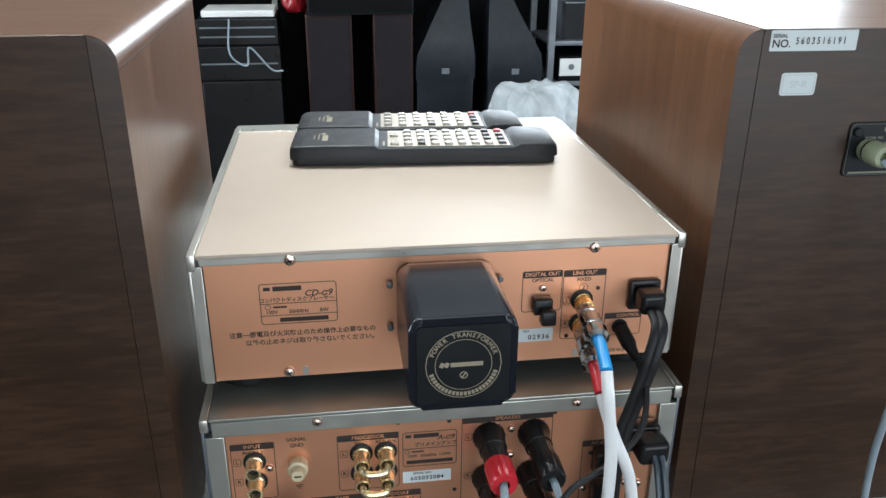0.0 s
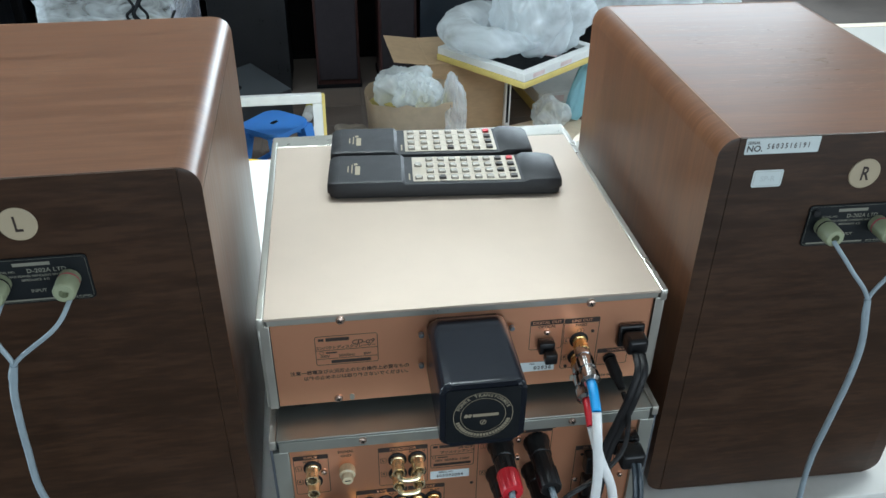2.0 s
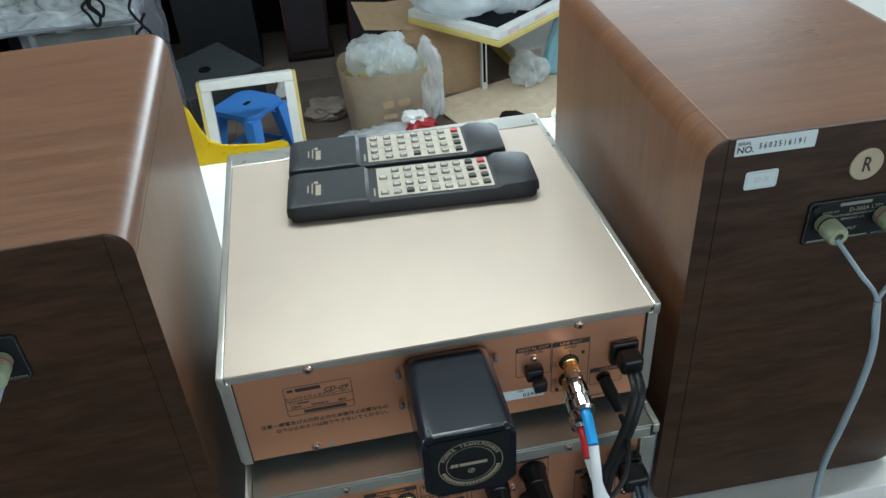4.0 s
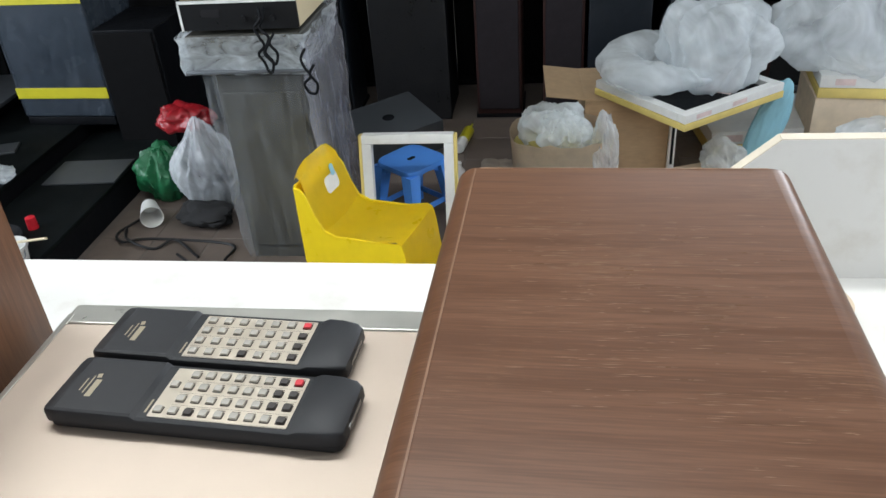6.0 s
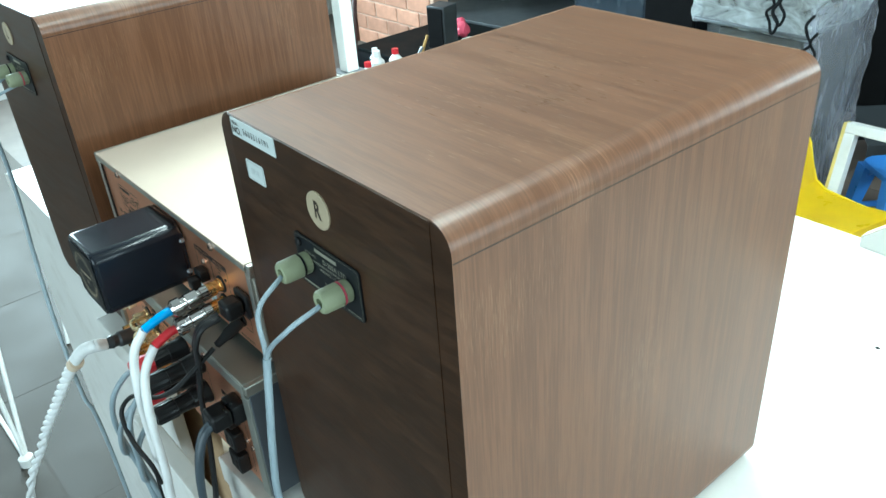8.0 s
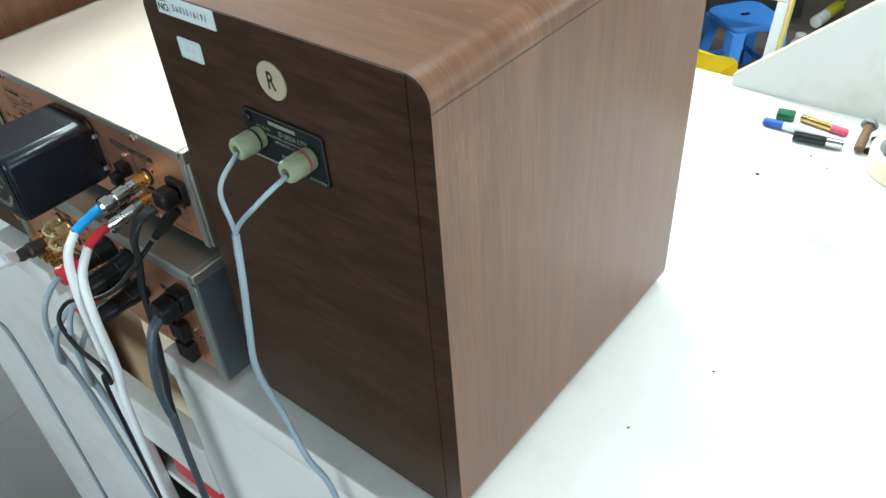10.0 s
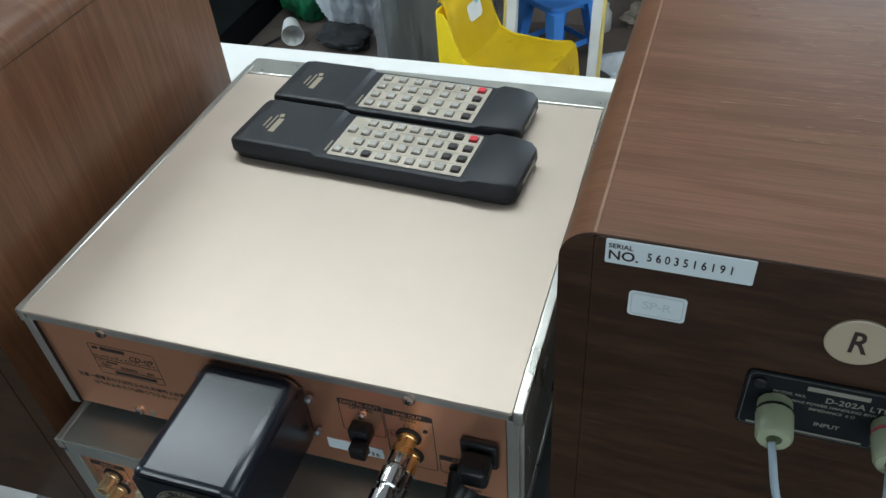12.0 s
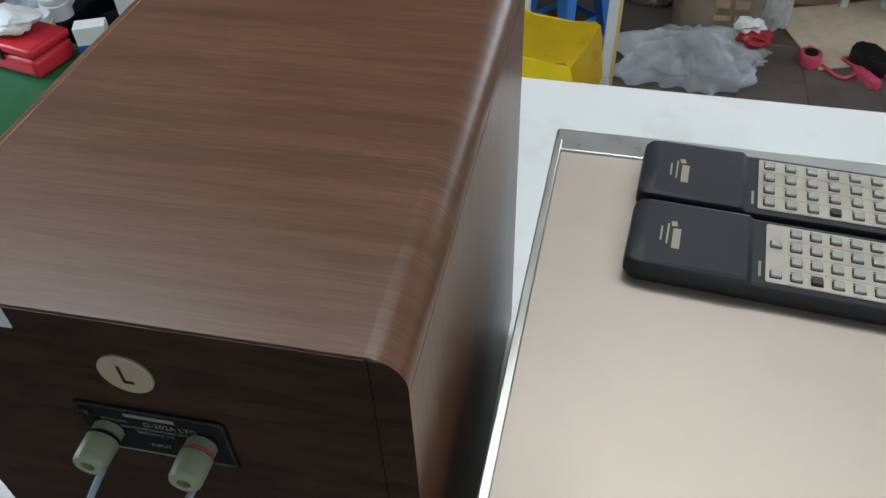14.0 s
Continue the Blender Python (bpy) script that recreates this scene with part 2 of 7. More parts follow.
STICKER_RIM = mat("grey_sticker_rim", (0.48, 0.52, 0.51), 0.4, var=0.05)
BADGE = mat("tan_badge", (0.42, 0.35, 0.24), 0.45, var=0.06, scale=60)
LAMINATE = mat("white_laminate", (0.72, 0.71, 0.68), 0.40, var=0.03, scale=9, bump=0.02, bump_scale=300,
               dirt=(0.52, 0.48, 0.41), dirt_amount=0.5, dirt_scale=11)
LAMINATE_EDGE = mat("white_edge_band", (0.72, 0.71, 0.68), 0.45, var=0.05, scale=20, dirt=(0.4, 0.36, 0.3), dirt_amount=0.5, dirt_scale=9)
PANEL_EDGE = mat("beige_board_edge", (0.62, 0.55, 0.44), 0.6, var=0.08, scale=60)
CARDBOARD = mat("cardboard", (0.42, 0.29, 0.17), 0.85, var=0.12, scale=25, bump=0.15, bump_scale=160, stretch=(1, 1, 4),
                dirt=(0.25, 0.17, 0.10), dirt_amount=0.4, dirt_scale=5)
CARDBOARD_PALE = mat("pale_cardboard", (0.66, 0.54, 0.40), 0.85, var=0.12, scale=20, bump=0.12, bump_scale=140,
                     dirt=(0.30, 0.22, 0.14), dirt_amount=0.4, dirt_scale=6)
CONCRETE = mat("worn_cement_floor", (0.105, 0.088, 0.076), 0.6, var=0.25, scale=7, bump=0.3, bump_scale=60,
               dirt=(0.05, 0.042, 0.036), dirt_amount=0.6, dirt_scale=2.2)
TILE = mat("pale_beige_floor", (0.062, 0.055, 0.048), 0.6, spec=0.14, var=0.06, scale=5, bump=0.03, bump_scale=40, dirt=(0.045, 0.039, 0.033), dirt_amount=0.6, dirt_scale=2, per_object=0.06)
PAVER = mat("worn_brown_tile", (0.125, 0.098, 0.082), 0.5, spec=0.35, var=0.22, scale=9, bump=0.25, bump_scale=70, dirt=(0.055, 0.045, 0.038), dirt_amount=0.6, dirt_scale=3, per_object=0.16)
# for the unseen near wall: dark so the rear faces reflect little
DARK_WALL = mat("dark_unseen_wall", (0.16, 0.155, 0.15), 0.8, var=0.1, scale=4, bump=0.15, bump_scale=80)
PLASTER = mat("off_white_plaster", (0.62, 0.61, 0.58), 0.8, var=0.06, scale=4, bump=0.15, bump_scale=80, dirt=(0.42, 0.40, 0.36), dirt_amount=0.4, dirt_scale=1.5)
CEILING_MAT = mat("white_ceiling_paint", (0.50, 0.50, 0.48), 0.85, var=0.04, scale=3, bump=0.1, bump_scale=60)
CABINET_BROWN = mat("red_brown_timber", (0.13, 0.058, 0.038), 0.55, var=0.2, scale=12, stretch=(5, 5, 1))
BRICK = mat("red_brick", (0.47, 0.245, 0.165), 0.85, var=0.25, scale=14, dirt=(0.58, 0.42, 0.34), dirt_amount=0.6, dirt_scale=7, bump=0.5, bump_scale=90, per_object=0.2)
MORTAR = mat("mortar", (0.50, 0.34, 0.26), 0.9, var=0.15, scale=30, bump=0.4, bump_scale=120)
YELLOW = mat("yellow_plastic", (0.90, 0.66, 0.010), 0.32, var=0.06, scale=12, bump=0.04, bump_scale=200, dirt=(0.60, 0.42, 0.02), dirt_amount=0.2, dirt_scale=9)
BLUE_PLASTIC = mat("blue_plastic", (0.07, 0.24, 0.68), 0.35, var=0.08, scale=12, bump=0.04, bump_scale=200)
WHITE_PLASTIC = mat("white_plastic", (0.70, 0.70, 0.68), 0.4, var=0.06, scale=14, dirt=(0.4, 0.36, 0.3), dirt_amount=0.3, dirt_scale=10)
CABINET_BLACK = mat("black_ash_cabinet", (0.0045, 0.005, 0.0065), 0.6, spec=0.10, var=0.3, scale=14, bump=0.2, bump_scale=80, stretch=(4, 4, 1),
                    dirt=(0.012, 0.012, 0.013), dirt_amount=0.35, dirt_scale=5)
CABINET_BLUE = mat("blue_black_cabinet", (0.0102, 0.0132, 0.0180), 0.42, spec=0.25, var=0.25, scale=14, bump=0.2, bump_scale=90, dirt=(0.036, 0.042, 0.05), dirt_amount=0.4, dirt_scale=4)
CABINET_PLUM = mat("dark_rosewood_cabinet", (0.0312, 0.0120, 0.0102), 0.45, spec=0.28, var=0.35, scale=10, bump=0.15, bump_scale=60, stretch=(6, 6, 1))
GRILLE_PLUM = mat("plum_grille_cloth", (0.0170, 0.0140, 0.0160), 0.9, spec=0.15, var=0.25, scale=180, bump=0.4, bump_scale=500)
GRILLE = mat("grille_cloth", (0.0050, 0.0050, 0.0055), 0.95, spec=0.1, var=0.35, scale=220, bump=0.4, bump_scale=500)
STEEL = mat("grey_steel", (0.19, 0.205, 0.225), 0.4, 0.5, var=0.15, scale=12, dirt=(0.12, 0.11, 0.10), dirt_amount=0.4, dirt_scale=6)
PLATFORM = mat("dusty_black_board", (0.0042, 0.0055, 0.006), 0.62, spec=0.06, var=0.4, scale=8, bump=0.1, bump_scale=80, dirt=(0.014, 0.016, 0.0155), dirt_amount=0.35, dirt_scale=3)
FILM = film("clear_wrap", (0.50, 0.53, 0.56), 0.84, 0.15, 0.3, 7, (2.6, 2.6, 0.35), 0.20, 0.006)
FILM_TOP = film("bunched_wrap", (0.84, 0.90, 0.94), 0.56, 0.10, 0.6, 11, (1, 1, 2.0), 0.36, 0.010)
FILM_LILAC = film("clear_wrap_edge", (0.62, 0.62, 0.70), 0.74, 0.14, 0.3, 7, (2, 2, 0.5), 0.22, 0.006)
FILM_MILKY = film("milky_bag", (0.92, 0.97, 1.0), 0.46, 0.10, 0.40, 3.2, spread=0.30, relief=0.012)
BUBBLE = film("bubble_wrap_film", (0.92, 0.97, 1.0), 0.36, 0.11, 0.40, 3.2, spread=0.30, relief=0.012)
FILM_BLUE = film("blue_wrap", (0.19, 0.23, 0.29), 0.80, 0.14, 0.5, 7, (2, 2, 0.6), 0.2)
TAPE_YELLOW = mat("yellow_tape", (0.50, 0.45, 0.02), 0.35, var=0.08)
MAROON = mat("maroon_plastic", (0.085, 0.014, 0.020), 0.45, var=0.12, scale=30)
GREEN_PLASTIC = mat("green_plastic", (0.008, 0.11, 0.040), 0.45, var=0.15, scale=20)
RED_BAG = mat("red_bag", (0.30, 0.010, 0.016), 0.35, var=0.15, scale=20, bump=0.5, bump_scale=40)
PINK = mat("pink_rubber", (0.62, 0.08, 0.14), 0.45, var=0.1)
CYAN_BAG = mat("pale_cyan_plastic", (0.28, 0.55, 0.66), 0.4, var=0.08, scale=12, bump=0.3, bump_scale=30)
PAPER_PRINT = mat("pink_print", (0.66, 0.52, 0.50), 0.7, var=0.2, scale=30)
MASKING = mat("masking_tape", (0.66, 0.54, 0.40), 0.6, var=0.05, scale=80)
PEN_BLUE = mat("pen_blue", (0.03, 0.10, 0.42), 0.4, var=0.1)
PAPER = mat("white_paper", (0.72, 0.72, 0.70), 0.7, var=0.06, scale=30)
GLASS_DARK = mat("smoked_display", (0.02, 0.02, 0.022), 0.1, var=0.05)
BLUE_PALE = mat("pale_blue_plastic", (0.30, 0.46, 0.62), 0.4, var=0.08, scale=12)
DULL_GREY = mat("dark_grey_cabinet", (0.062, 0.061, 0.054), 0.55, spec=0.3, var=0.2, scale=14)
DARK_STEEL = mat("dark_grey_steel", (0.055, 0.060, 0.066), 0.42, 0.3, var=0.2, scale=12)
GRAIN_WEAR = mat("worn_pale_grain", (0.195, 0.112, 0.062), 0.32, spec=0.55, var=0.3, scale=50)
CRATE_GREY = mat("cloudy_grey_plastic", (0.34, 0.37, 0.40), 0.45, var=0.1, scale=10)
FADED_PRINT = mat("faded_print", (0.52, 0.57, 0.57), 0.4, var=0.05)
AMBER = mat("amber_display", (0.75, 0.42, 0.02), 0.3, var=0.05)


# ---- mesh helpers ----
def put_mesh(name, bm, material, smooth=True):
    me = bpy.data.meshes.new(name)
    bmesh.ops.recalc_face_normals(bm, faces=bm.faces)
    bm.to_mesh(me)
    bm.free()
    me.materials.append(material)
    if smooth:
        me.shade_smooth()
        me.set_sharp_from_angle(angle=radians(75 if material.name.endswith(("bag", "film")) else 35))
        # broad flat faces keep their own normals beside narrow bevels
        areas = sorted(p.area for p in me.polygons)
        if areas and areas[-1] > 30 * areas[len(areas) // 2]:
            broad = {k for p in me.polygons if p.area > 0.2 * areas[-1] for k in p.edge_keys}
            for e in me.edges:
                if e.key in broad:
                    e.use_edge_sharp = True
    return me


def part(name, bm, material, parent, label="", smooth=True):
    ob = new(name, put_mesh(name, bm, material, smooth))
    ob.parent = parent
    return tagged(ob, label)


def thing(name, label, category, group="", at=None, kind=""):
    return place(tagged(new(name), label, category, group, kind), at)


def place(ob, at):
    if at is not None:
        ob.matrix_basis = at
    return ob


def solid(name, bm, material, label, category, group="", kind="", at=None):
    """A thing that is one mesh."""
    return place(tagged(new(name, put_mesh(name, bm, material)), label, category, group, kind), at)


def box(lo, hi, bevel=0.0, seg=2, bm=None, m=None):
    out = bm or bmesh.new()
    tmp = bmesh.new()
    bmesh.ops.create_cube(tmp, size=1)
    for v in tmp.verts:
        v.co = Vector([lo[i] + (v.co[i] + 0.5) * (hi[i] - lo[i]) for i in range(3)])
    if bevel:
        bmesh.ops.bevel(tmp, geom=tmp.edges[:], offset=bevel, segments=seg, profile=0.5, affect="EDGES")
    return join(out, tmp, m)


def join(bm, other, m=None):
    if m is not None:
        other.transform(m)
    me = bpy.data.meshes.new("tmp")
    other.to_mesh(me)
    other.free()
    bm.from_mesh(me)
    bpy.data.meshes.remove(me)
    return bm


def lathe(profile, seg=24, m=None, bm=None, flute=0.0, flutes=0):
    """A turned body: rows of (radius, height) about z."""
    tmp = bmesh.new()
    rings = []
    for r, z in profile:
        ring = []
        for k in range(seg):
            a = 2 * math.pi * k / seg
            rr = r * (1 - flute * (0.5 + 0.5 * math.cos(flutes * a))) if flutes else r
            ring.append(tmp.verts.new((rr * math.cos(a), rr * math.sin(a), z)))
        rings.append(ring)
    for a, b in zip(rings, rings[1:]):
        for k in range(seg):
            tmp.faces.new((a[k], a[(k + 1) % seg], b[(k + 1) % seg], b[k]))
    if profile[0][0] > 1e-6:
        tmp.faces.new(rings[0][::-1])
    if profile[-1][0] > 1e-6:
        tmp.faces.new(rings[-1])
    bmesh.ops.remove_doubles(tmp, verts=tmp.verts, dist=1e-7)
    return join(bm or bmesh.new(), tmp, m)


def along(a, b):
    """A pose at a whose z axis runs to b."""
    d = Vector(b) - Vector(a)
    return Matrix.Translation(a) @ d.to_track_quat("Z", "Y").to_matrix().to_4x4()


def rod(a, b, r, seg=16, bm=None, r2=None):
    n = (Vector(b) - Vector(a)).length
    return lathe([(r, 0), (r if r2 is None else r2, n)], seg, along(a, b), bm)


def spline(points, steps=10):
    p = [Vector(q) for q in points]
    p = [2 * p[0] - p[1]] + p + [2 * p[-1] - p[-2]]
    out = []
    for i in range(1, len(p) - 2):
        for k in range(steps):
            t = k / steps
            out.append(0.5 * (2 * p[i] + (p[i + 1] - p[i - 1]) * t + (2 * p[i - 1] - 5 * p[i] + 4 * p[i + 1] - p[i + 2]) * t * t
                              + (3 * p[i] - p[i - 1] - 3 * p[i + 1] + p[i + 2]) * t ** 3))
    return out + [p[-2]]


def tube(points, r, seg=10, steps=10, bm=None, flat=1.0, wave=0.0):
    """A cable through the points; flat below 1 makes its section oval, wave gives it a wrapped look."""
    tmp = bmesh.new()
    c = spline(points, steps)
    up = Vector((0.3, 0.9, 0.2)).normalized()
    rings = []
    for i, q in enumerate(c):
        d = (c[min(i + 1, len(c) - 1)] - c[max(i - 1, 0)]).normalized()
        u = (up - d * up.dot(d)).normalized()
        w = d.cross(u)
        up = u
        rr = r * (1 + wave * math.sin(i * 1.9))
        rings.append([tmp.verts.new(q + rr * (math.cos(2 * math.pi * k / seg) * u + flat * math.sin(2 * math.pi * k / seg) * w)) for k in range(seg)])
    for a, b in zip(rings, rings[1:]):
        for k in range(seg):
            tmp.faces.new((a[k], a[(k + 1) % seg], b[(k + 1) % seg], b[k]))
    tmp.faces.new(rings[0][::-1])
    tmp.faces.new(rings[-1])
    return join(bm or bmesh.new(), tmp)


def twisted(points, r, turns, strand, steps=16):
    """One strand of a twisted pair along the points; strand 0 or 1."""
    c = spline(points, steps)
    out, up = [], Vector((0.3, 0.9, 0.2)).normalized()
    for i, q in enumerate(c):
        d = (c[min(i + 1, len(c) - 1)] - c[max(i - 1, 0)]).normalized()
        u = (up - d * up.dot(d)).normalized()
        w = d.cross(u)
        up = u
        a = math.pi * strand + 2 * math.pi * turns * i / len(c)
        out.append(q + 0.55 * r * (math.cos(a) * u + math.sin(a) * w))
    return tube(out, r * 0.62, 10, 2)


def rounded(w, h, r, seg=6):
    """Outline of a rectangle with round corners, about 0, as (x, y)."""
    out = []
    for cx, cy, a0 in ((w / 2 - r, h / 2 - r, 0), (-w / 2 + r, h / 2 - r, 90), (-w / 2 + r, -h / 2 + r, 180), (w / 2 - r, -h / 2 + r, 270)):
        for k in range(seg + 1):
            a = radians(a0 + 90 * k / seg)
            out.append((cx + r * math.cos(a), cy + r * math.sin(a)))
    return out


def prism(outline, z0, z1, m=None, bm=None, bevel=0.0, seg=2):
    tmp = bmesh.new()
    low = [tmp.verts.new((x, y, z0)) for x, y in outline]
    high = [tmp.verts.new((x, y, z1)) for x, y in outline]
    n = len(outline)
    for k in range(n):
        tmp.faces.new((low[k], low[(k + 1) % n], high[(k + 1) % n], high[k]))
    bot, top = tmp.faces.new(low[::-1]), tmp.faces.new(high)
    if bevel:
        bmesh.ops.bevel(tmp, geom=list({*top.edges, *bot.edges}), offset=bevel, segments=seg, profile=0.5, affect="EDGES")
    return join(bm or bmesh.new(), tmp, m)


def outline_ring(w, h, r, line, depth, m=None, bm=None):
    """A printed rounded frame of the given line width."""
    tmp = bmesh.new()
    a, b = rounded(w, h, r), rounded(w - 2 * line, h - 2 * line, max(r - line, 1e-4))
    va, vb = [tmp.verts.new((*p, depth)) for p in a], [tmp.verts.new((*p, depth)) for p in b]
    for k in range(len(a)):
        j = (k + 1) % len(a)
        tmp.faces.new((va[k], va[j], vb[j], vb[k]))
    return join(bm or bmesh.new(), tmp, m)


# prints lie on rear faces: x to the right and up as seen by someone behind the set
def rear(x, y, z):
    return Matrix.Translation((x, y, z)) @ Matrix.Rotation(radians(90), 4, "X")


def text_bm(words, size, m, align="CENTER", bm=None, shear=0.0, spacing=1.0):
    cu = bpy.data.curves.new("words", "FONT")
    cu.body, cu.size, cu.align_x, cu.align_y, cu.shear, cu.space_character = words, size, align, "CENTER", shear, spacing
    cu.resolution_u, cu.offset = 3, size * 0.018
    ob = bpy.data.objects.new("words", cu)
    me = bpy.data.meshes.new_from_object(ob)
    tmp = bmesh.new()
    tmp.from_mesh(me)
    bpy.data.objects.remove(ob)
    bpy.data.curves.remove(cu)
    bpy.data.meshes.remove(me)
    return join(bm or bmesh.new(), tmp, m)


def bar(x0, x1, z, h, y, bm=None):
    """A plain printed bar on a rear face."""
    return box((x0, y - 0.00006, z - h / 2), (x1, y, z + h / 2), bm=bm)


def crumpled(size, seed, rough=0.35, freq=3.0, detail=4, floor=None):
    """A crumpled bag: a ball squeezed to size with puffed lobes and a few sharp folds between them."""
    bm = bmesh.new()
    bmesh.ops.create_icosphere(bm, subdivisions=detail, radius=1)
    off = Vector((seed * 7.3, seed * 3.1, seed * 1.7))
    for v in bm.verts:
        d = v.co.normalized()
        n = 0.9 * noise.noise(d * freq * 0.55 + off) - 0.75 * max(0, 0.28 - abs(noise.noise(d * freq * 0.9 + off * 1.3))) / 0.28 * 0.5 + 0.07 * noise.noise(d * freq * 2.6 + off)
        q = d * (1 + rough * (n + 0.1))
        v.co = Vector((q.x * size[0], q.y * size[1], q.z * size[2]))
        if floor is not None and v.co.z < floor:
            v.co.z = floor + 0.05 * (v.co.z - floor)
    return bm


def bag(size, seed, pleats=5.0, depth=0.16, lobes=0.35, detail=5, floor=None, tuft=0.0):
    """A thin plastic bag: a soft body with pleats that run up to its gathered top."""
    bm = bmesh.new()
    bmesh.ops.create_icosphere(bm, subdivisions=detail, radius=1)
    off = Vector((seed * 5.7, seed * 2.3, seed * 3.9))
    for v in bm.verts:
        d = v.co.normalized()
        flat_d = Vector((d.x, d.y, 0))
        ring = flat_d.normalized() if flat_d.length > 1e-6 else Vector((1, 0, 0))
        bend = 0.5 * noise.noise(d * 1.7 + off)
        pleat = 1 - 2 * abs(noise.noise(Vector((ring.x * pleats * 0.5, ring.y * pleats * 0.5, d.z * 0.9 + bend)) + off))
        crease = 1 - 2 * abs(noise.noise(d * 4.5 + off * 1.7))
        q = d * (1 + lobes * noise.noise(d * 1.5 + off) + depth * (pleat - 0.5) * min(1, flat_d.length * 1.6) + 0.04 * (crease - 0.5) + 0.008 * (0.5 - abs(noise.noise(d * 8.0 + off * 0.7)) * 2))
        if tuft and d.z > 0.45:
            k = (d.z - 0.45) / 0.55
            q.x, q.y, q.z = q.x * (1 - 0.55 * k), q.y * (1 - 0.55 * k), q.z + tuft * k * k
        v.co = Vector((q.x * size[0], q.y * size[1], q.z * size[2]))
        if floor is not None and v.co.z < floor:
            v.co.z = floor + 0.05 * (v.co.z - floor)
    return bm


def coil(points, r, seed, squash=0.8, seg=26, steps=14):
    """A thick soft roll of wrap along the points, with pinches and pleats."""
    bm = bmesh.new()
    c = spline(points, steps)
    up = Vector((0, 0, 1))
    rings = []
    for i, q in enumerate(c):
        d = (c[min(i + 1, len(c) - 1)] - c[max(i - 1, 0)]).normalized()
        u = (up - d * up.dot(d)).normalized()
        w = d.cross(u)
        t = i / (len(c) - 1)
        env = min(1, 0.35 + 3.2 * t, 0.35 + 3.2 * (1 - t))
        ring = []
        for k in range(seg):
            a = 2 * math.pi * k / seg
            e = math.cos(a) * u * squash + math.sin(a) * w
            g = q + e * r
            n1 = noise.noise(g * 6 + Vector((seed, 0, 0)))
            n2 = 1 - 2 * abs(noise.noise(Vector((i * 0.33, math.cos(a) * 1.1, math.sin(a) * 1.1 + seed))))
            ring.append(bm.verts.new(q + e * r * env * (1 + 0.34 * n1 + 0.12 * (n2 - 0.5))))
        rings.append(ring)
    for a, b in zip(rings, rings[1:]):
        for k in range(seg):
            bm.faces.new((a[k], a[(k + 1) % seg], b[(k + 1) % seg], b[k]))
    bm.faces.new(rings[0][::-1])
    bm.faces.new(rings[-1])
    return bm


# ---- structure ----
def setting(name, bm, material, label, category=""):
    return solid(name, bm, material, label, category or name.split("_")[0], kind="structure")


X0, X1, Y0, Y1, TOP = -5.0, 4.6, -3.5, 6.5, 2.1
setting("floor", box((X0 - 0.2, Y0 - 0.2, FLOOR - 0.2), (X1 + 0.2, Y1 + 0.2, FLOOR)), CONCRETE, "worn stained brown-grey cement shop floor")
setting("ceiling", box((X0 - 0.2, Y0 - 0.2, TOP), (X1 + 0.2, Y1 + 0.2, TOP + 0.15)), CEILING_MAT, "plain white painted ceiling above the shop")


def wall_with_opening(name, axis, at, thick, lo, hi, holes, label, material=None):
    """A wall across an axis; holes as (from, to, bottom, top) go right through it."""
    bm = bmesh.new()

    def piece(a, b, c, d):
        if b - a > 1e-4 and d - c > 1e-4:
            if axis == "x":
                box((at, a, c), (at + thick, b, d), bm=bm)
            else:
                box((a, at, c), (b, at + thick, d), bm=bm)
    edge = lo
    for a, b, c, d in holes:
        piece(edge, a, FLOOR, TOP)
        piece(a, b, FLOOR, c)
        piece(a, b, d, TOP)
        edge = b
    piece(edge, hi, FLOOR, TOP)
    return setting(name, bm, material or PLASTER, label, "wall")


wall_with_opening("wall_west", "x", X0 - 0.2, 0.2, Y0, Y1, [(0.05, 1.75, -0.1, 1.6)], "off-white plaster side wall with a wide window opening")
wall_with_opening("wall_north", "y", Y1, 0.2, X0, X1, [(0.5, 4.1, 0.45, 1.65)], "off-white plaster far wall with a long high window opening")
# unseen dark wall that shapes reflections; opening added for the near fill lamp
wall_with_opening("wall_south", "y", Y0 - 0.2, 0.2, X0, X1, [(-0.8, 2.8, -0.7, 1.5)], "unseen wall kept dark grey to dim reflections, with an added fill light opening", DARK_WALL)
# unseen wall; its opening is added to go with the right fill lamp
wall_with_opening("wall_east", "x", X1, 0.2, Y0, Y1, [(0.0, 2.6, 0.0, 1.5)], "unseen off-white side wall with an opening added for fill light")
setting("floor_tiles", box((X0, Y0, FLOOR), (X1, 0.55, FLOOR + 0.004)), TILE, "pale beige tiled floor on the near side", "floor")


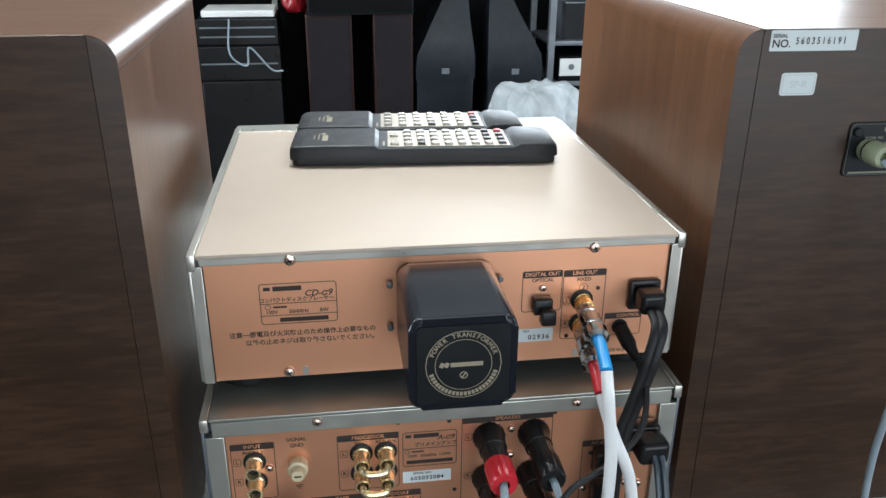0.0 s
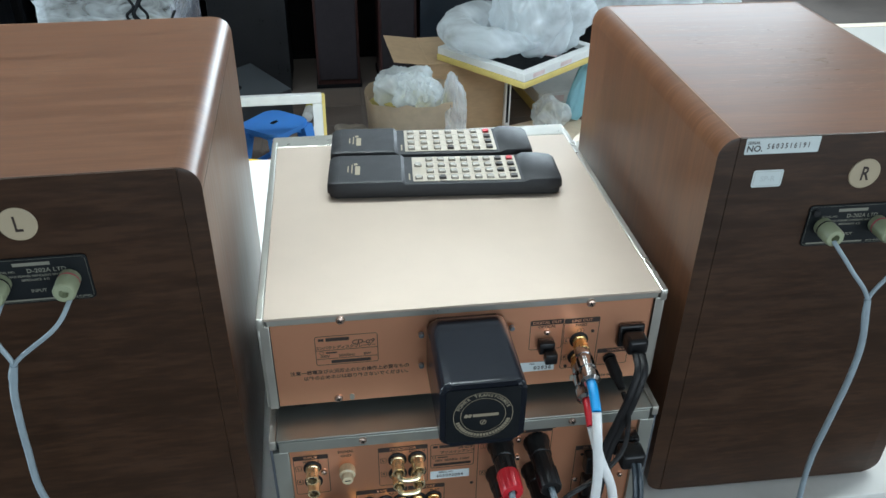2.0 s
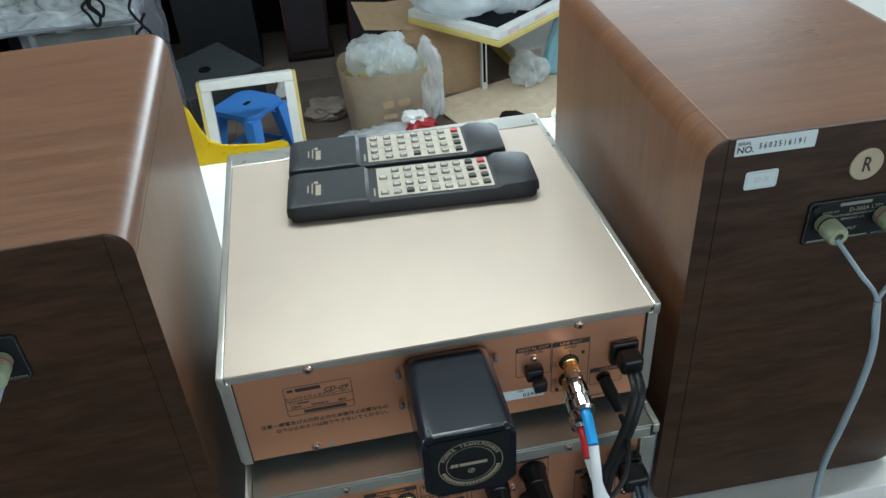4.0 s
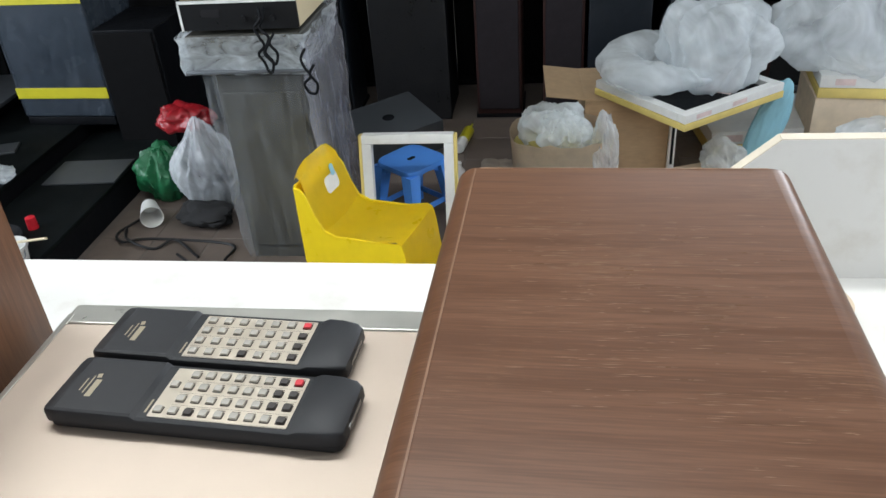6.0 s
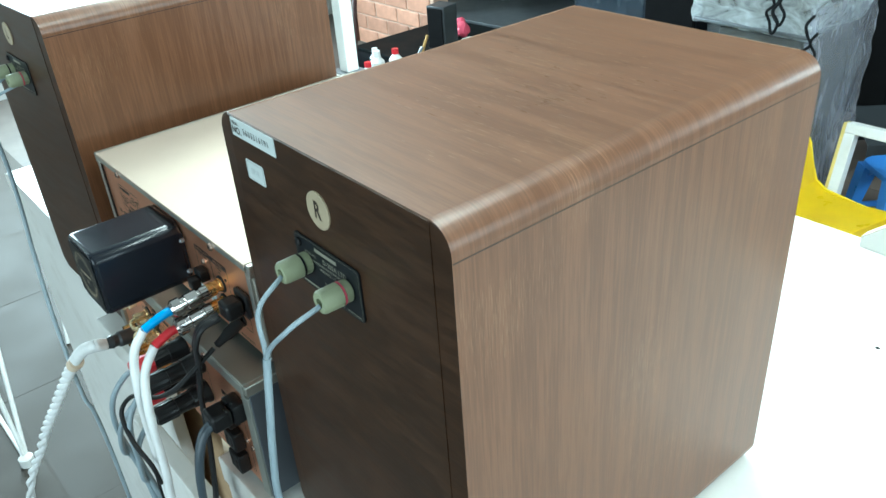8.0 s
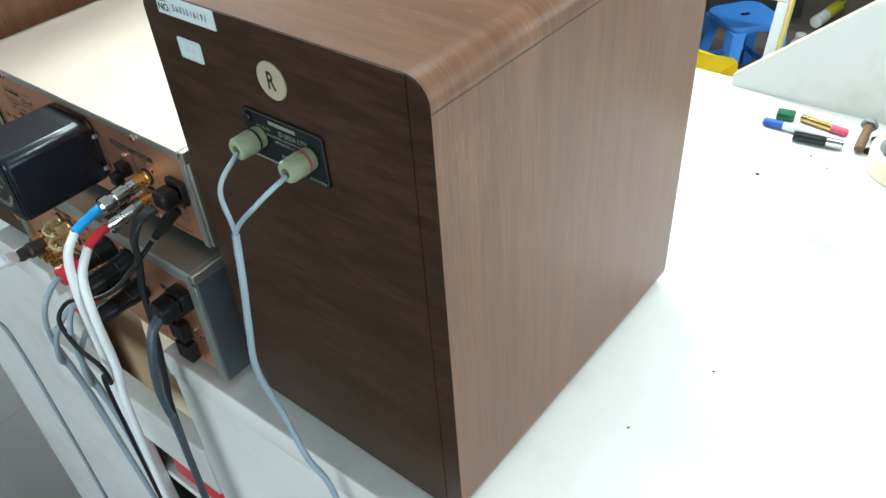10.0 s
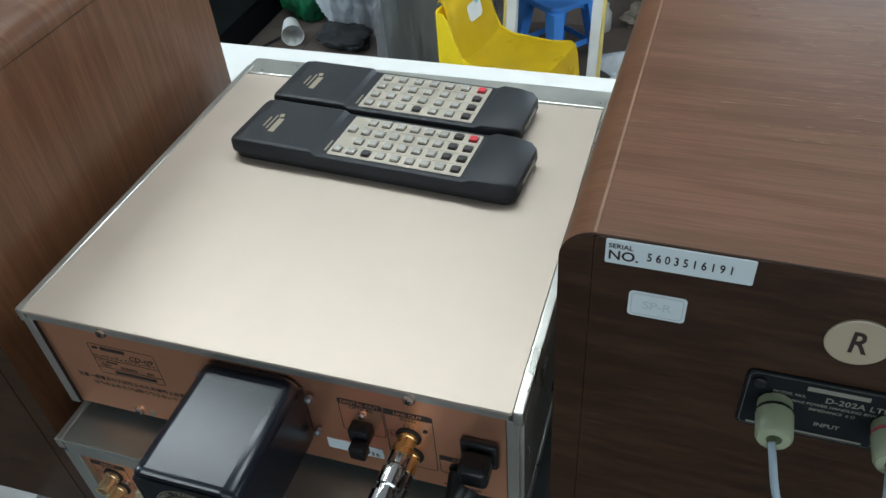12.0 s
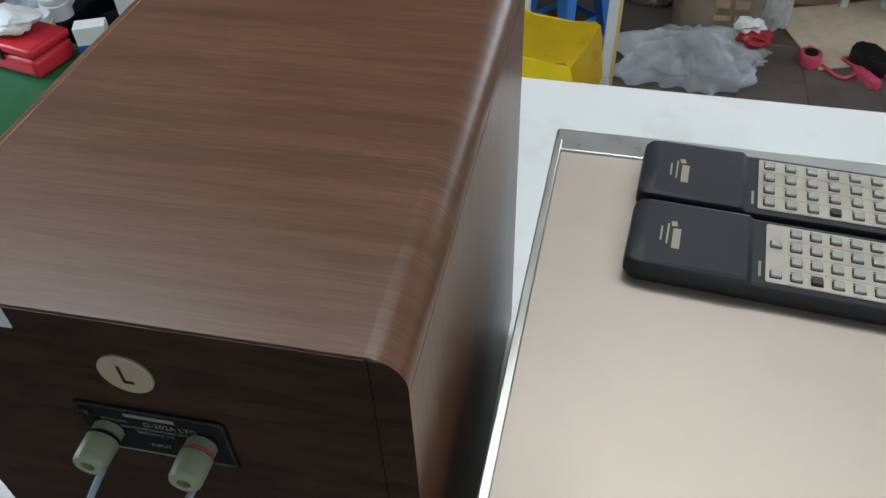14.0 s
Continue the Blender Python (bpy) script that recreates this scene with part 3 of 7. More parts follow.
# ---- counter ----
def build_counter():
    ob = thing("shop_counter", "white laminate shop counter with stains and an open front bay", "counter")
    outline = [(-0.765, 0.014), (-0.235, 0.014), (-0.235, -0.03), (-0.12, -0.03), (-0.12, 0.05), (0.065, 0.05), (0.065, -0.03), (1.25, -0.03), (1.25, 0.705), (-0.765, 0.705)]
    part("worktop", prism(outline, -0.03, 0, bevel=0.0015), LAMINATE, ob)
    part("front_panel", box((0.066, -0.028, FLOOR + 0.06), (1.25, -0.010, -0.031), 0.001), LAMINATE_EDGE, ob, "white laminate front panel")
    part("front_panel", box((-0.765, 0.016, FLOOR + 0.06), (-0.237, 0.032, -0.031), 0.001), LAMINATE_EDGE, ob, "white laminate front panel")
    part("rail", box((-0.236, -0.030, -0.225), (0.064, -0.008, -0.15), 0.002), LAMINATE_EDGE, ob, "scuffed white rail")
    part("shelf", box((-0.745, 0.034, -0.40), (0.064, 0.66, -0.382)), LAMINATE_EDGE, ob)
    part("side_panel", box((-0.764, 0.034, FLOOR), (-0.748, 0.69, -0.031), 0.001), LAMINATE, ob)
    part("side_panel", box((1.232, -0.008, FLOOR), (1.25, 0.69, -0.031), 0.001), LAMINATE, ob)
    part("back_panel", box((-0.745, 0.672, FLOOR + 0.05), (1.23, 0.69, -0.031), 0.001), LAMINATE, ob)
    part("divider", box((0.066, -0.008, FLOOR), (0.084, 0.67, -0.031)), LAMINATE_EDGE, ob)
    part("grommet", lathe([(0.018, 0), (0.018, 0.003), (0.014, 0.005), (0.008, 0.005), (0.007, 0.002)], 24, rear(0.285, -0.0282, -0.07)), STEEL, ob, "round grey lock cap")
    return ob


build_counter()


def riser(name, m, w, h, cut, label):
    """An upright board with one top corner cut off at a slant."""
    ob = thing(name, label, "divider panel", at=m)
    o = [(0, 0), (w, 0), (w, h), (cut, h), (0, 0.012)] if cut else [(0, 0), (w, 0), (w, h), (0, h)]
    part("board", prism(o, -0.017, 0, Matrix.Rotation(radians(90), 4, "X")), LAMINATE, ob)
    n = 0.0012
    bm = bmesh.new()
    for (ax, az), (bx, bz) in zip(o[2:], o[3:]):
        d = Vector((bx - ax, 0, bz - az))
        up = Vector((d.z, 0, -d.x)).normalized() * n
        for s in (up,):
            q = [Vector((ax, 0, az)), Vector((bx, 0, bz))]
            v = [bm.verts.new(p + Vector((0, y, 0)) + e) for p in q for y in (0.0005, 0.0165) for e in (Vector((0, 0, 0)), s)]
            bmesh.ops.convex_hull(bm, input=v)
    part("edge_band", bm, PANEL_EDGE, ob, "beige edge band", smooth=False)
    return ob


riser("divider_panel", Matrix.Translation((0.295, 0.683, 0.0)), 0.93, 0.186, 0.195, "white board with a slanted corner standing on the counter edge")
post = thing("white_post", "slim white upright post at the counter end", "post", at=pose(-0.735, 0.675, 0))
part("shaft", box((-0.014, -0.014, 0.004), (0.014, 0.014, 0.62), 0.002), WHITE_PLASTIC, post)
part("base_plate", box((-0.03, -0.025, 0), (0.03, 0.025, 0.004), 0.001), STEEL, post)


# ---- loudspeakers on the counter ----
SW, SH, SY0, SY1 = 0.218, 0.341, -0.008, 0.296


def build_loudspeaker(cx, cy, turn, rise, letter, label, serial):
    ob = thing("bookshelf_loudspeaker", label, "loudspeaker", "pair of loudspeakers", pose(cx, cy, rise, 0, 0, turn))
    for fx in (-0.08, 0.08):
        for fy in (0.03, 0.26):
            part("foot", lathe([(0.009, -rise), (0.009, 0.001), (0, 0.001)], 20, Matrix.Translation((fx, fy, 0))), RUBBER, ob)
    prof = rounded(SW, SH, 0.0145, 8)
    m = Matrix.Translation((0, SY0 + 0.0005, SH / 2)) @ Matrix.Rotation(radians(90), 4, "X")
    bm = bmesh.new()
    lo = [bm.verts.new((x, SY0 + 0.0008, z + SH / 2)) for x, z in prof]
    hi = [bm.verts.new((x, SY1, z + SH / 2)) for x, z in prof]
    n = len(prof)
    for k in range(n):
        bm.faces.new((lo[k], lo[(k + 1) % n], hi[(k + 1) % n], hi[k]))
    part("cabinet_wrap", bm, WALNUT, ob, "walnut foil wrap with rounded edges")
    # the rear: a shell rim, a shadow groove and the inset back board
    rim = bmesh.new()
    a, b = prof, rounded(SW - 0.026, SH - 0.0006, 0.001, 8)
    va, vb = [rim.verts.new((x, SY0 + 0.0008, z + SH / 2)) for x, z in a], [rim.verts.new((x, SY0 + 0.0002, z + SH / 2)) for x, z in b]
    for k in range(n):
        rim.faces.new((va[k], va[(k + 1) % n], vb[(k + 1) % n], vb[k]))
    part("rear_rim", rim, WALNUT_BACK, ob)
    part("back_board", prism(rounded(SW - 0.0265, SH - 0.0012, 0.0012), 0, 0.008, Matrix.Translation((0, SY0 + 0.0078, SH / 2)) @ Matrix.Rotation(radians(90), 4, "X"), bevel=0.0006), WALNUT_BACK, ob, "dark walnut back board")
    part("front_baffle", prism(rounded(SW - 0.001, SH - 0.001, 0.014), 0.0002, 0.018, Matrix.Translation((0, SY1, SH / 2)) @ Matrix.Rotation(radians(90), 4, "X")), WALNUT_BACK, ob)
    part("front_grille", prism(rounded(SW - 0.012, SH - 0.014, 0.010), 0, 0.003, Matrix.Translation((0, SY1 + 0.0028, SH / 2)) @ Matrix.Rotation(radians(90), 4, "X"), bevel=0.003), CLOTH_BLACK, ob, "black cloth grille")
    part("corner_joint", box((SW / 2 - 0.0004, SY0 + 0.001, SH - 0.0178), (SW / 2 + 0.00012, SY1 - 0.001, SH - 0.0170)), WALNUT_BACK, ob, "dark joint below the rounded edge")
    for s in (-1,):
        x = s * (SW / 2 - 0.0130)
        part("foil_seam", box((x - 0.0005, SY0 + 0.001, SH - 0.0002), (x + 0.0005, SY1 - 0.001, SH + 0.00012)), WALNUT_EDGE, ob, "pale rubbed seam")
    part("front_edge", box((-SW / 2 + 0.016, SY1 - 0.0012, SH - 0.0004), (SW / 2 - 0.016, SY1 + 0.0002, SH + 0.0002)), WALNUT_EDGE, ob, "rubbed front edge")
    if letter == "R":
        rng = random.Random(12)
        worn = bmesh.new()
        for k in range(420):
            c = rng.choice(((-0.01, 0.17), (0.03, 0.13), (-0.04, 0.20), (0.045, 0.19), (0.0, 0.10), (0.06, 0.07)))
            x, yy = c[0] + rng.gauss(0.0, 0.022), c[1] + rng.gauss(0, 0.024)
            ln, wd = rng.uniform(0.001, 0.008), rng.uniform(0.00008, 0.00030)
            if abs(x) + ln < 0.088 and 0.03 < yy < 0.28:
                v = [worn.verts.new((x + a, yy + b + 0.02 * a, SH + 0.00008)) for a, b in ((-ln, 0), (0, -wd), (ln, 0), (0, wd))]
                worn.faces.new(v)
        tagged(part("worn_grain", worn, GRAIN_WEAR, ob, "pale worn grain marks on the top", smooth=False), "pale worn grain marks on the top", kind="stuff")
    y = SY0 - 0.0002
    # terminal plate
    plate = part("terminal_plate", prism(rounded(0.066, 0.0335, 0.003), 0, 0.0012, rear(0, y, 0.270), bevel=0.0004), PLATE_BLACK, ob, "black plate with worn cream print")
    py = y - 0.0013
    bm = bar(-0.0110, 0.0110, 0.2822, 0.0024, py)
    text_bm("MODEL NO.", 0.0022, rear(-0.0165, py, 0.2772), "CENTER", bm)
    text_bm("D-202A LTD", 0.0042, rear(0.008, py, 0.2772), "CENTER", bm, spacing=1.05)
    text_bm("MAX POWER HANDLING 80W", 0.0022, rear(0, py, 0.2736), "CENTER", bm)
    text_bm("IMPEDANCE  6 \u03a9", 0.0022, rear(0, py, 0.2706), "CENTER", bm)
    text_bm("INPUT", 0.0033, rear(0.0, py, 0.2622), "CENTER", bm)
    bar(-0.029, 0.014, 0.2557, 0.0012, py, bm)
    text_bm("MADE IN JAPAN", 0.0018, rear(0.0235, py, 0.2557), "CENTER", bm)
    outline_ring(0.0640, 0.0315, 0.003, 0.00016, 0.00002, rear(0, py, 0.270), bm)
    part("plate_print", bm, PLATE_PRINT, plate, smooth=False)
    for s in (-1, 1):
        kx = 0.0205 * s
        knob = part("binding_post", lathe([(0.0058, 0), (0.0067, 0.0008), (0.0067, 0.0045), (0.0060, 0.0050), (0.0060, 0.0058), (0.0071, 0.0064), (0.0069, 0.0170), (0.0060, 0.0184), (0.0030, 0.0184), (0.0027, 0.0135), (0.0, 0.0130)],
                                          36, rear(kx, py, 0.2705), flute=0.035, flutes=12), SAGE, ob, "sage green screw terminal")
        part("colour_ring", lathe([(0.0061, 0.0049), (0.0069, 0.0050), (0.0069, 0.0060), (0.0061, 0.0061)], 30, rear(kx, py, 0.2705)), PINK if s > 0 else RUBBER, knob, "red ring" if s > 0 else "black ring")
        part("screw_head", lathe([(0.0028, 0), (0.0028, 0.0012), (0.0020, 0.0018)], 16, rear(kx - 0.008 * s * 0 - 0.0075, py, 0.281)), RUBBER, plate) if s < 0 else None
    # badge, serial strip and sticker
    part("channel_badge", lathe([(0.0112, 0), (0.0112, 0.0008), (0.0106, 0.0011)], 40, rear(-0.0005, y, 0.3105)), BADGE, ob, "round tan badge")
    part("badge_letter", text_bm(letter, 0.0148, rear(-0.0005, y - 0.0013, 0.3103) @ Matrix.Diagonal((0.72, 1, 1, 1))), INK, ob, smooth=False)
    strip = part("serial_strip", prism(rounded(0.052, 0.0115, 0.0008), 0, 0.0003, rear(-0.0655, y, 0.3345)), STICKER, ob, "pale blue-white printed strip")
    bm = text_bm("SERIAL", 0.0030, rear(-0.0905, y - 0.0005, 0.3372), "LEFT")
    text_bm("NO.", 0.0062, rear(-0.0905, y - 0.0005, 0.3328), "LEFT", bm)
    text_bm(serial, 0.0054, rear(-0.0765, y - 0.0005, 0.3342) @ Matrix.Diagonal((0.72, 1, 1, 1)), "LEFT", bm, spacing=1.62)
    part("serial_print", bm, INK, strip, smooth=False)
    lab = part("sticker", prism(rounded(0.0215, 0.0130, 0.0018), 0, 0.0002, rear(-0.0705, y, 0.3100)), STICKER, ob, "small pale blank sticker")
    part("sticker_rim", outline_ring(0.0195, 0.0110, 0.0016, 0.0004, 0, rear(-0.0705, y - 0.0003, 0.3100)), STICKER_RIM, lab, smooth=False)
    if letter == "R":
        part("sticker_print", text_bm("SP-R", 0.0056, rear(-0.0705, y - 0.00035, 0.3098)), FADED_PRINT, lab, "faded grey print", smooth=False)
    return ob


build_loudspeaker(0.2735, 0.003, -1.1, 0.0022, "R", "walnut foil bookshelf loudspeaker marked R, scratched top, on the counter", "5603516191")
build_loudspeaker(-0.2775, -0.003, 1.4, 0.0045, "L", "walnut foil bookshelf loudspeaker marked L, beside the stacked players", "5603516191")


# ---- players ----
def screw(parent, x, y, z, r=0.0033):
    s = part("screw", lathe([(r, 0), (r, 0.0006), (r * 0.8, 0.0016), (r * 0.3, 0.0021), (0, 0.0021)], 20, rear(x, y, z)), SCREW_MAT, parent)
    bm = box((-r * 0.5, -r * 0.13, 0.0018), (r * 0.5, r * 0.13, 0.0022), m=rear(x, y, z) @ Matrix.Rotation(0.5, 4, "Z"))
    box((-r * 0.13, -r * 0.5, 0.0018), (r * 0.13, r * 0.5, 0.0022), bm=bm, m=rear(x, y, z) @ Matrix.Rotation(0.5, 4, "Z"))
    part("cross_slot", bm, RUBBER, s, smooth=False)


def rca(parent, x, y, z, length=0.011, mat_out=None, r=0.0043):
    m = rear(x, y, z)
    part("socket_ring", lathe([(r * 1.5, 0), (r * 1.5, 0.0008), (r * 1.2, 0.0012)], 24, m), RUBBER, parent)
    s = part("phono_socket", lathe([(r * 1.15, 0.001), (r * 1.15, 0.003), (r, 0.0034), (r, length), (r * 0.75, length), (r * 0.7, length - 0.006), (0.0, length - 0.006)], 24, m), mat_out or BRASS, parent)
    part("socket_core", lathe([(r * 0.68, length - 0.004), (r * 0.3, length - 0.0035), (0, length - 0.005)], 16, m), RUBBER, s)
    return s


CDX, CDZ0, CDZ1, CDY1 = 0.150, 0.136, 0.221, 0.303


def build_cd_player():
    ob = thing("cd_player", "champagne metal disc player with copper rear panel, on the amplifier", "cd player")
    part("chassis", box((-CDX + 0.003, 0.006, CDZ0 + 0.001), (CDX - 0.003, CDY1 - 0.02, CDZ1 - 0.003)), DARK_SIDE, ob)
    part("top_cover", prism(rounded(2 * CDX - 0.011, 0.275, 0.0005), 0, 0.0022, Matrix.Translation((0, 0.1375, CDZ1 - 0.0022)), bevel=0.0007), CHAMPAGNE, ob, "champagne lacquered top cover")
    part("cover_lip", box((-CDX + 0.007, 0, CDZ1 - 0.0068), (CDX - 0.007, 0.0025, CDZ1 - 0.0012), 0.0007), SILVER_RAIL, ob)
    for s in (-1, 1):
        x0, x1 = sorted((s * (CDX - 0.0052), s * CDX))
        part("side_rail", box((x0, 0.0002, CDZ1 - 0.010), (x1, 0.2895, CDZ1), 0.0009), SILVER_RAIL, ob, "satin silver corner rail")
        x0, x1 = sorted((s * (CDX - 0.0022), s * CDX))
        part("side_panel", box((x0, 0.003, CDZ0), (x1, 0.2895, CDZ1 - 0.0102), 0.0004), SILVER_RAIL, ob)
        x0, x1 = sorted((s * (CDX - 0.0085), s * (CDX - 0.0022)))
        part("rear_post", box((x0, 0.0005, CDZ0), (x1, 0.0075, CDZ1 - 0.0072), 0.0004), SILVER_RAIL, ob)
        x0, x1 = sorted((s * (CDX - 0.0089), s * (CDX - 0.0085)))
        part("post_gap", box((x0, 0.001, CDZ0 + 0.001), (x1, 0.004, CDZ1 - 0.009)), RUBBER, ob)
    part("front_panel", box((-CDX, 0.2772, CDZ0 - 0.002), (CDX, CDY1, CDZ1 - 0.0006), 0.0022, 3), SILVER_RAIL, ob, "brushed silver front panel")
    y = 0.003
    panel = part("rear_panel", box((-CDX + 0.0088, y, CDZ0), (CDX - 0.0088, y + 0.0015, CDZ1 - 0.0070)), COPPER, ob, "copper-toned printed rear panel")
    p = y - 0.00012
    bm = outline_ring(0.0455, 0.027, 0.002, 0.00045, 0, rear(-0.0883, p, 0.1865))
    bar(-0.1106, -0.066, 0.1868, 0.0004, p, bm)
    bar(-0.1106, -0.066, 0.1789, 0.0004, p, bm)
    bar(-0.1085, -0.1045, 0.1965, 0.0022, p, bm)
    bar(-0.1030, -0.0862, 0.1965, 0.0030, p, bm)
    text_bm("CD-\u03b19", 0.0056, rear(-0.0765, p, 0.1926), bm=bm, shear=0.25)
    text_bm("\u30b3\u30f3\u30d1\u30af\u30c8\u30c7\u30a3\u30b9\u30af\u30d7\u30ec\u30fc\u30e4\u30fc", 0.0034, rear(-0.0893, p, 0.1889), bm=bm, spacing=0.86)
    outline_ring(0.0034, 0.0034, 0.0017, 0.0003, 0, rear(-0.1066, p, 0.1845), bm)
    bar(-0.1035, -0.0955, 0.1844, 0.0012, p, bm)
    text_bm("100V", 0.0034, rear(-0.1045, p, 0.1811), bm=bm)
    text_bm("50/60Hz", 0.0034, rear(-0.0885, p, 0.1811), bm=bm)
    text_bm("8W", 0.0034, rear(-0.0735, p, 0.1811), bm=bm)
    bar(-0.1000, -0.0712, 0.1758, 0.0028, p, bm)
    part("rating_print", bm, INK, panel, "dark brown print in a ruled frame", smooth=False)
    caution = text_bm("\u6ce8\u610f\u2015\u611f\u96fb\u53ca\u3073\u706b\u707d\u9632\u6b62\u306e\u305f\u3081\u64cd\u4f5c\u4e0a\u5fc5\u8981\u306a\u3082\u306e", 0.0040, rear(-0.0868, p, 0.1665))
    text_bm("\u4ee5\u5916\u306e\u6b62\u3081\u30cd\u30b8\u306f\u53d6\u308a\u5916\u3055\u306a\u3044\u3067\u304f\u3060\u3055\u3044\u3002", 0.0040, rear(-0.0815, p, 0.1610), bm=caution)
    part("caution_print", caution, INK, panel, "dark brown print", smooth=False)
    # sockets' frames
    bm = outline_ring(0.0255, 0.028, 0.0022, 0.00045, 0, rear(0.0608, p, 0.185))
    prism(rounded(0.0255, 0.0046, 0.0012), 0, 0.0001, rear(0.0608, p, 0.1968), bm)
    text_bm("OPTICAL", 0.0034, rear(0.061, p, 0.1927), bm=bm)
    part("socket_print", bm, INK, panel, "dark brown print round the digital socket", smooth=False)
    bm = outline_ring(0.0275, 0.0485, 0.0022, 0.00045, 0, rear(0.0878, p, 0.1743))
    prism(rounded(0.0275, 0.0046, 0.0012), 0, 0.0001, rear(0.0878, p, 0.1963), bm)
    text_bm("FIXED", 0.0034, rear(0.0875, p, 0.1918), bm=bm)
    outline_ring(0.0055, 0.0055, 0.00275, 0.0003, 0, rear(0.0875, p, 0.1863), bm)
    text_bm("2", 0.0036, rear(0.0875, p, 0.1863), bm=bm)
    for ch, z in (("L", 0.1777), ("R", 0.1612)):
        outline_ring(0.0046, 0.0052, 0.0008, 0.0003, 0, rear(0.0772, p, z), bm)
        text_bm(ch, 0.0038, rear(0.0772, p, z), bm=bm)
    part("socket_print", bm, INK, panel, "dark brown print round the line sockets", smooth=False)
    bm = outline_ring(0.0245, 0.016, 0.0016, 0.0004, 0, rear(0.1152, p, 0.1587))
    prism(rounded(0.0245, 0.0042, 0.0008), 0, 0.0001, rear(0.1152, p, 0.1648), bm)
    text_bm("MADE IN JAPAN", 0.0030, rear(0.1150, p, 0.1395), bm=bm)
    part("rear_print", bm, INK, panel, "dark brown print", smooth=False)
    for words, size, x, z in (("DIGITAL OUT", 0.0036, 0.0608, 0.1968), ("LINE OUT", 0.0036, 0.0878, 0.1963), ("CONTROL", 0.0032, 0.1185, 0.1648)):
        part("heading", text_bm(words, size, rear(x, p - 0.0002, z)), COPPER, panel, smooth=False)
    ser = part("serial_strip", prism(rounded(0.034, 0.0092, 0.0006), 0, 0.0002, rear(0.0525, y - 0.0001, 0.1545)), STICKER, ob, "pale number strip")
    bm = text_bm("NO.", 0.0024, rear(0.052, y - 0.0005, 0.1575))
    text_bm("02936", 0.0046, rear(0.0602, y - 0.0005, 0.1530), bm=bm, spacing=1.25)
    part("number_print", bm, INK, ser, smooth=False)
    for x, z in ((-0.0915, 0.2160), (0.0915, 0.2145), (-0.0970, 0.1393), (0.0612, 0.1875)):
        screw(ob, x, -0.0002 if z > 0.21 else y, z, 0.0034 if z > 0.21 or z < 0.15 else 0.0024)
    for x in (-0.0868, 0.0852):
        part("slot_plate", prism(rounded(0.0035, 0.0058, 0.0016), 0, 0.0006, rear(x, y, 0.1398)), SILVER_RAIL, ob)
    for x, z in ((0.0968, 0.1855), (0.0785, 0.1525)):
        part("rivet", lathe([(0.0013, 0), (0.0013, 0.0008), (0, 0.001)], 12, rear(x, y, z)), INK, ob)
    # optical socket with its dust cap
    cap = part("optical_socket", box((0.0545, -0.005, 0.1720), (0.0665, y, 0.1825), 0.0012), BLACK_PLASTIC, ob)
    part("dust_cap", box((0.0575, -0.013, 0.1685), (0.0668, -0.0052, 0.1780), 0.0012), BLACK_PLASTIC, cap)
    rca(ob, 0.0868, y, 0.1777, 0.013, BRASS, 0.0048)
    rca(ob, 0.0868, y, 0.1612, 0.013, BRASS, 0.0048)
    part("control_socket", lathe([(0.0052, 0), (0.0052, 0.0012), (0.0026, 0.0014)], 20, rear(0.1135, y, 0.1570)), RUBBER, ob)
    part("mains_inlet", box((0.1165, -0.0015, 0.1700), (0.1370, y, 0.1905), 0.002), BLACK_PLASTIC, ob, "black mains inlet")
    # the power transformer's square can
    can = part("transformer_can", prism(rounded(0.0585, 0.0555, 0.0075), 0, 0.0725, rear(-0.0005, y - 0.0005, 0.1815), bevel=0.0035, seg=3), TRAFO, ob, "blue-black enamelled transformer can")
    fy = y - 0.0732
    face = part("face_plate", prism(rounded(0.0500, 0.0470, 0.003), 0, 0.0005, rear(-0.0005, fy, 0.1815)), PLATE_BLACK, can)
    bm = outline_ring(0.0410, 0.0410, 0.0205, 0.00045, 0, rear(-0.0005, fy - 0.0007, 0.1815))
    outline_ring(0.0310, 0.0310, 0.0155, 0.00035, 0, rear(-0.0005, fy - 0.0007, 0.1815), bm)
    for words, start, step, flip in (("POWER TRANSFORMER", 158, -8.5, 1),):
        for k, ch in enumerate(words):
            a = radians(start + step * k)
            c, s = math.cos(a), math.sin(a)
            text_bm(ch, 0.0036, rear(-0.0005, fy - 0.0007, 0.1815) @ Matrix.Translation((0.0180 * c, 0.0180 * s, 0)) @ Matrix.Rotation(a - radians(90), 4, "Z"), bm=bm)
    for k in range(22):
        a = radians(198 + 6.9 * k)
        box((-0.0008, -0.0012, 0), (0.0008, 0.0012, 0.00003), bm=bm, m=rear(-0.0005, fy - 0.0007, 0.1815) @ Matrix.Rotation(a, 4, "Z") @ Matrix.Translation((0.0180, 0, 0)) @ Matrix.Rotation(radians(90), 4, "Z"))
    box((-0.0070, -0.0013, 0), (0.0105, 0.0013, 0.00003), bm=bm, m=rear(-0.0005, fy - 0.0007, 0.1818))
    for k in (0, 1):
        box((-0.0012, -0.0015, 0), (0.0010, 0.0015, 0.00003), bm=bm, m=rear(-0.0120 + 0.0026 * k, fy - 0.0007, 0.1818) @ Matrix.Rotation(radians(-25), 4, "Z"))
    outline_ring(0.0044, 0.0044, 0.0022, 0.0005, 0, rear(-0.0003, fy - 0.0007, 0.1752), bm)
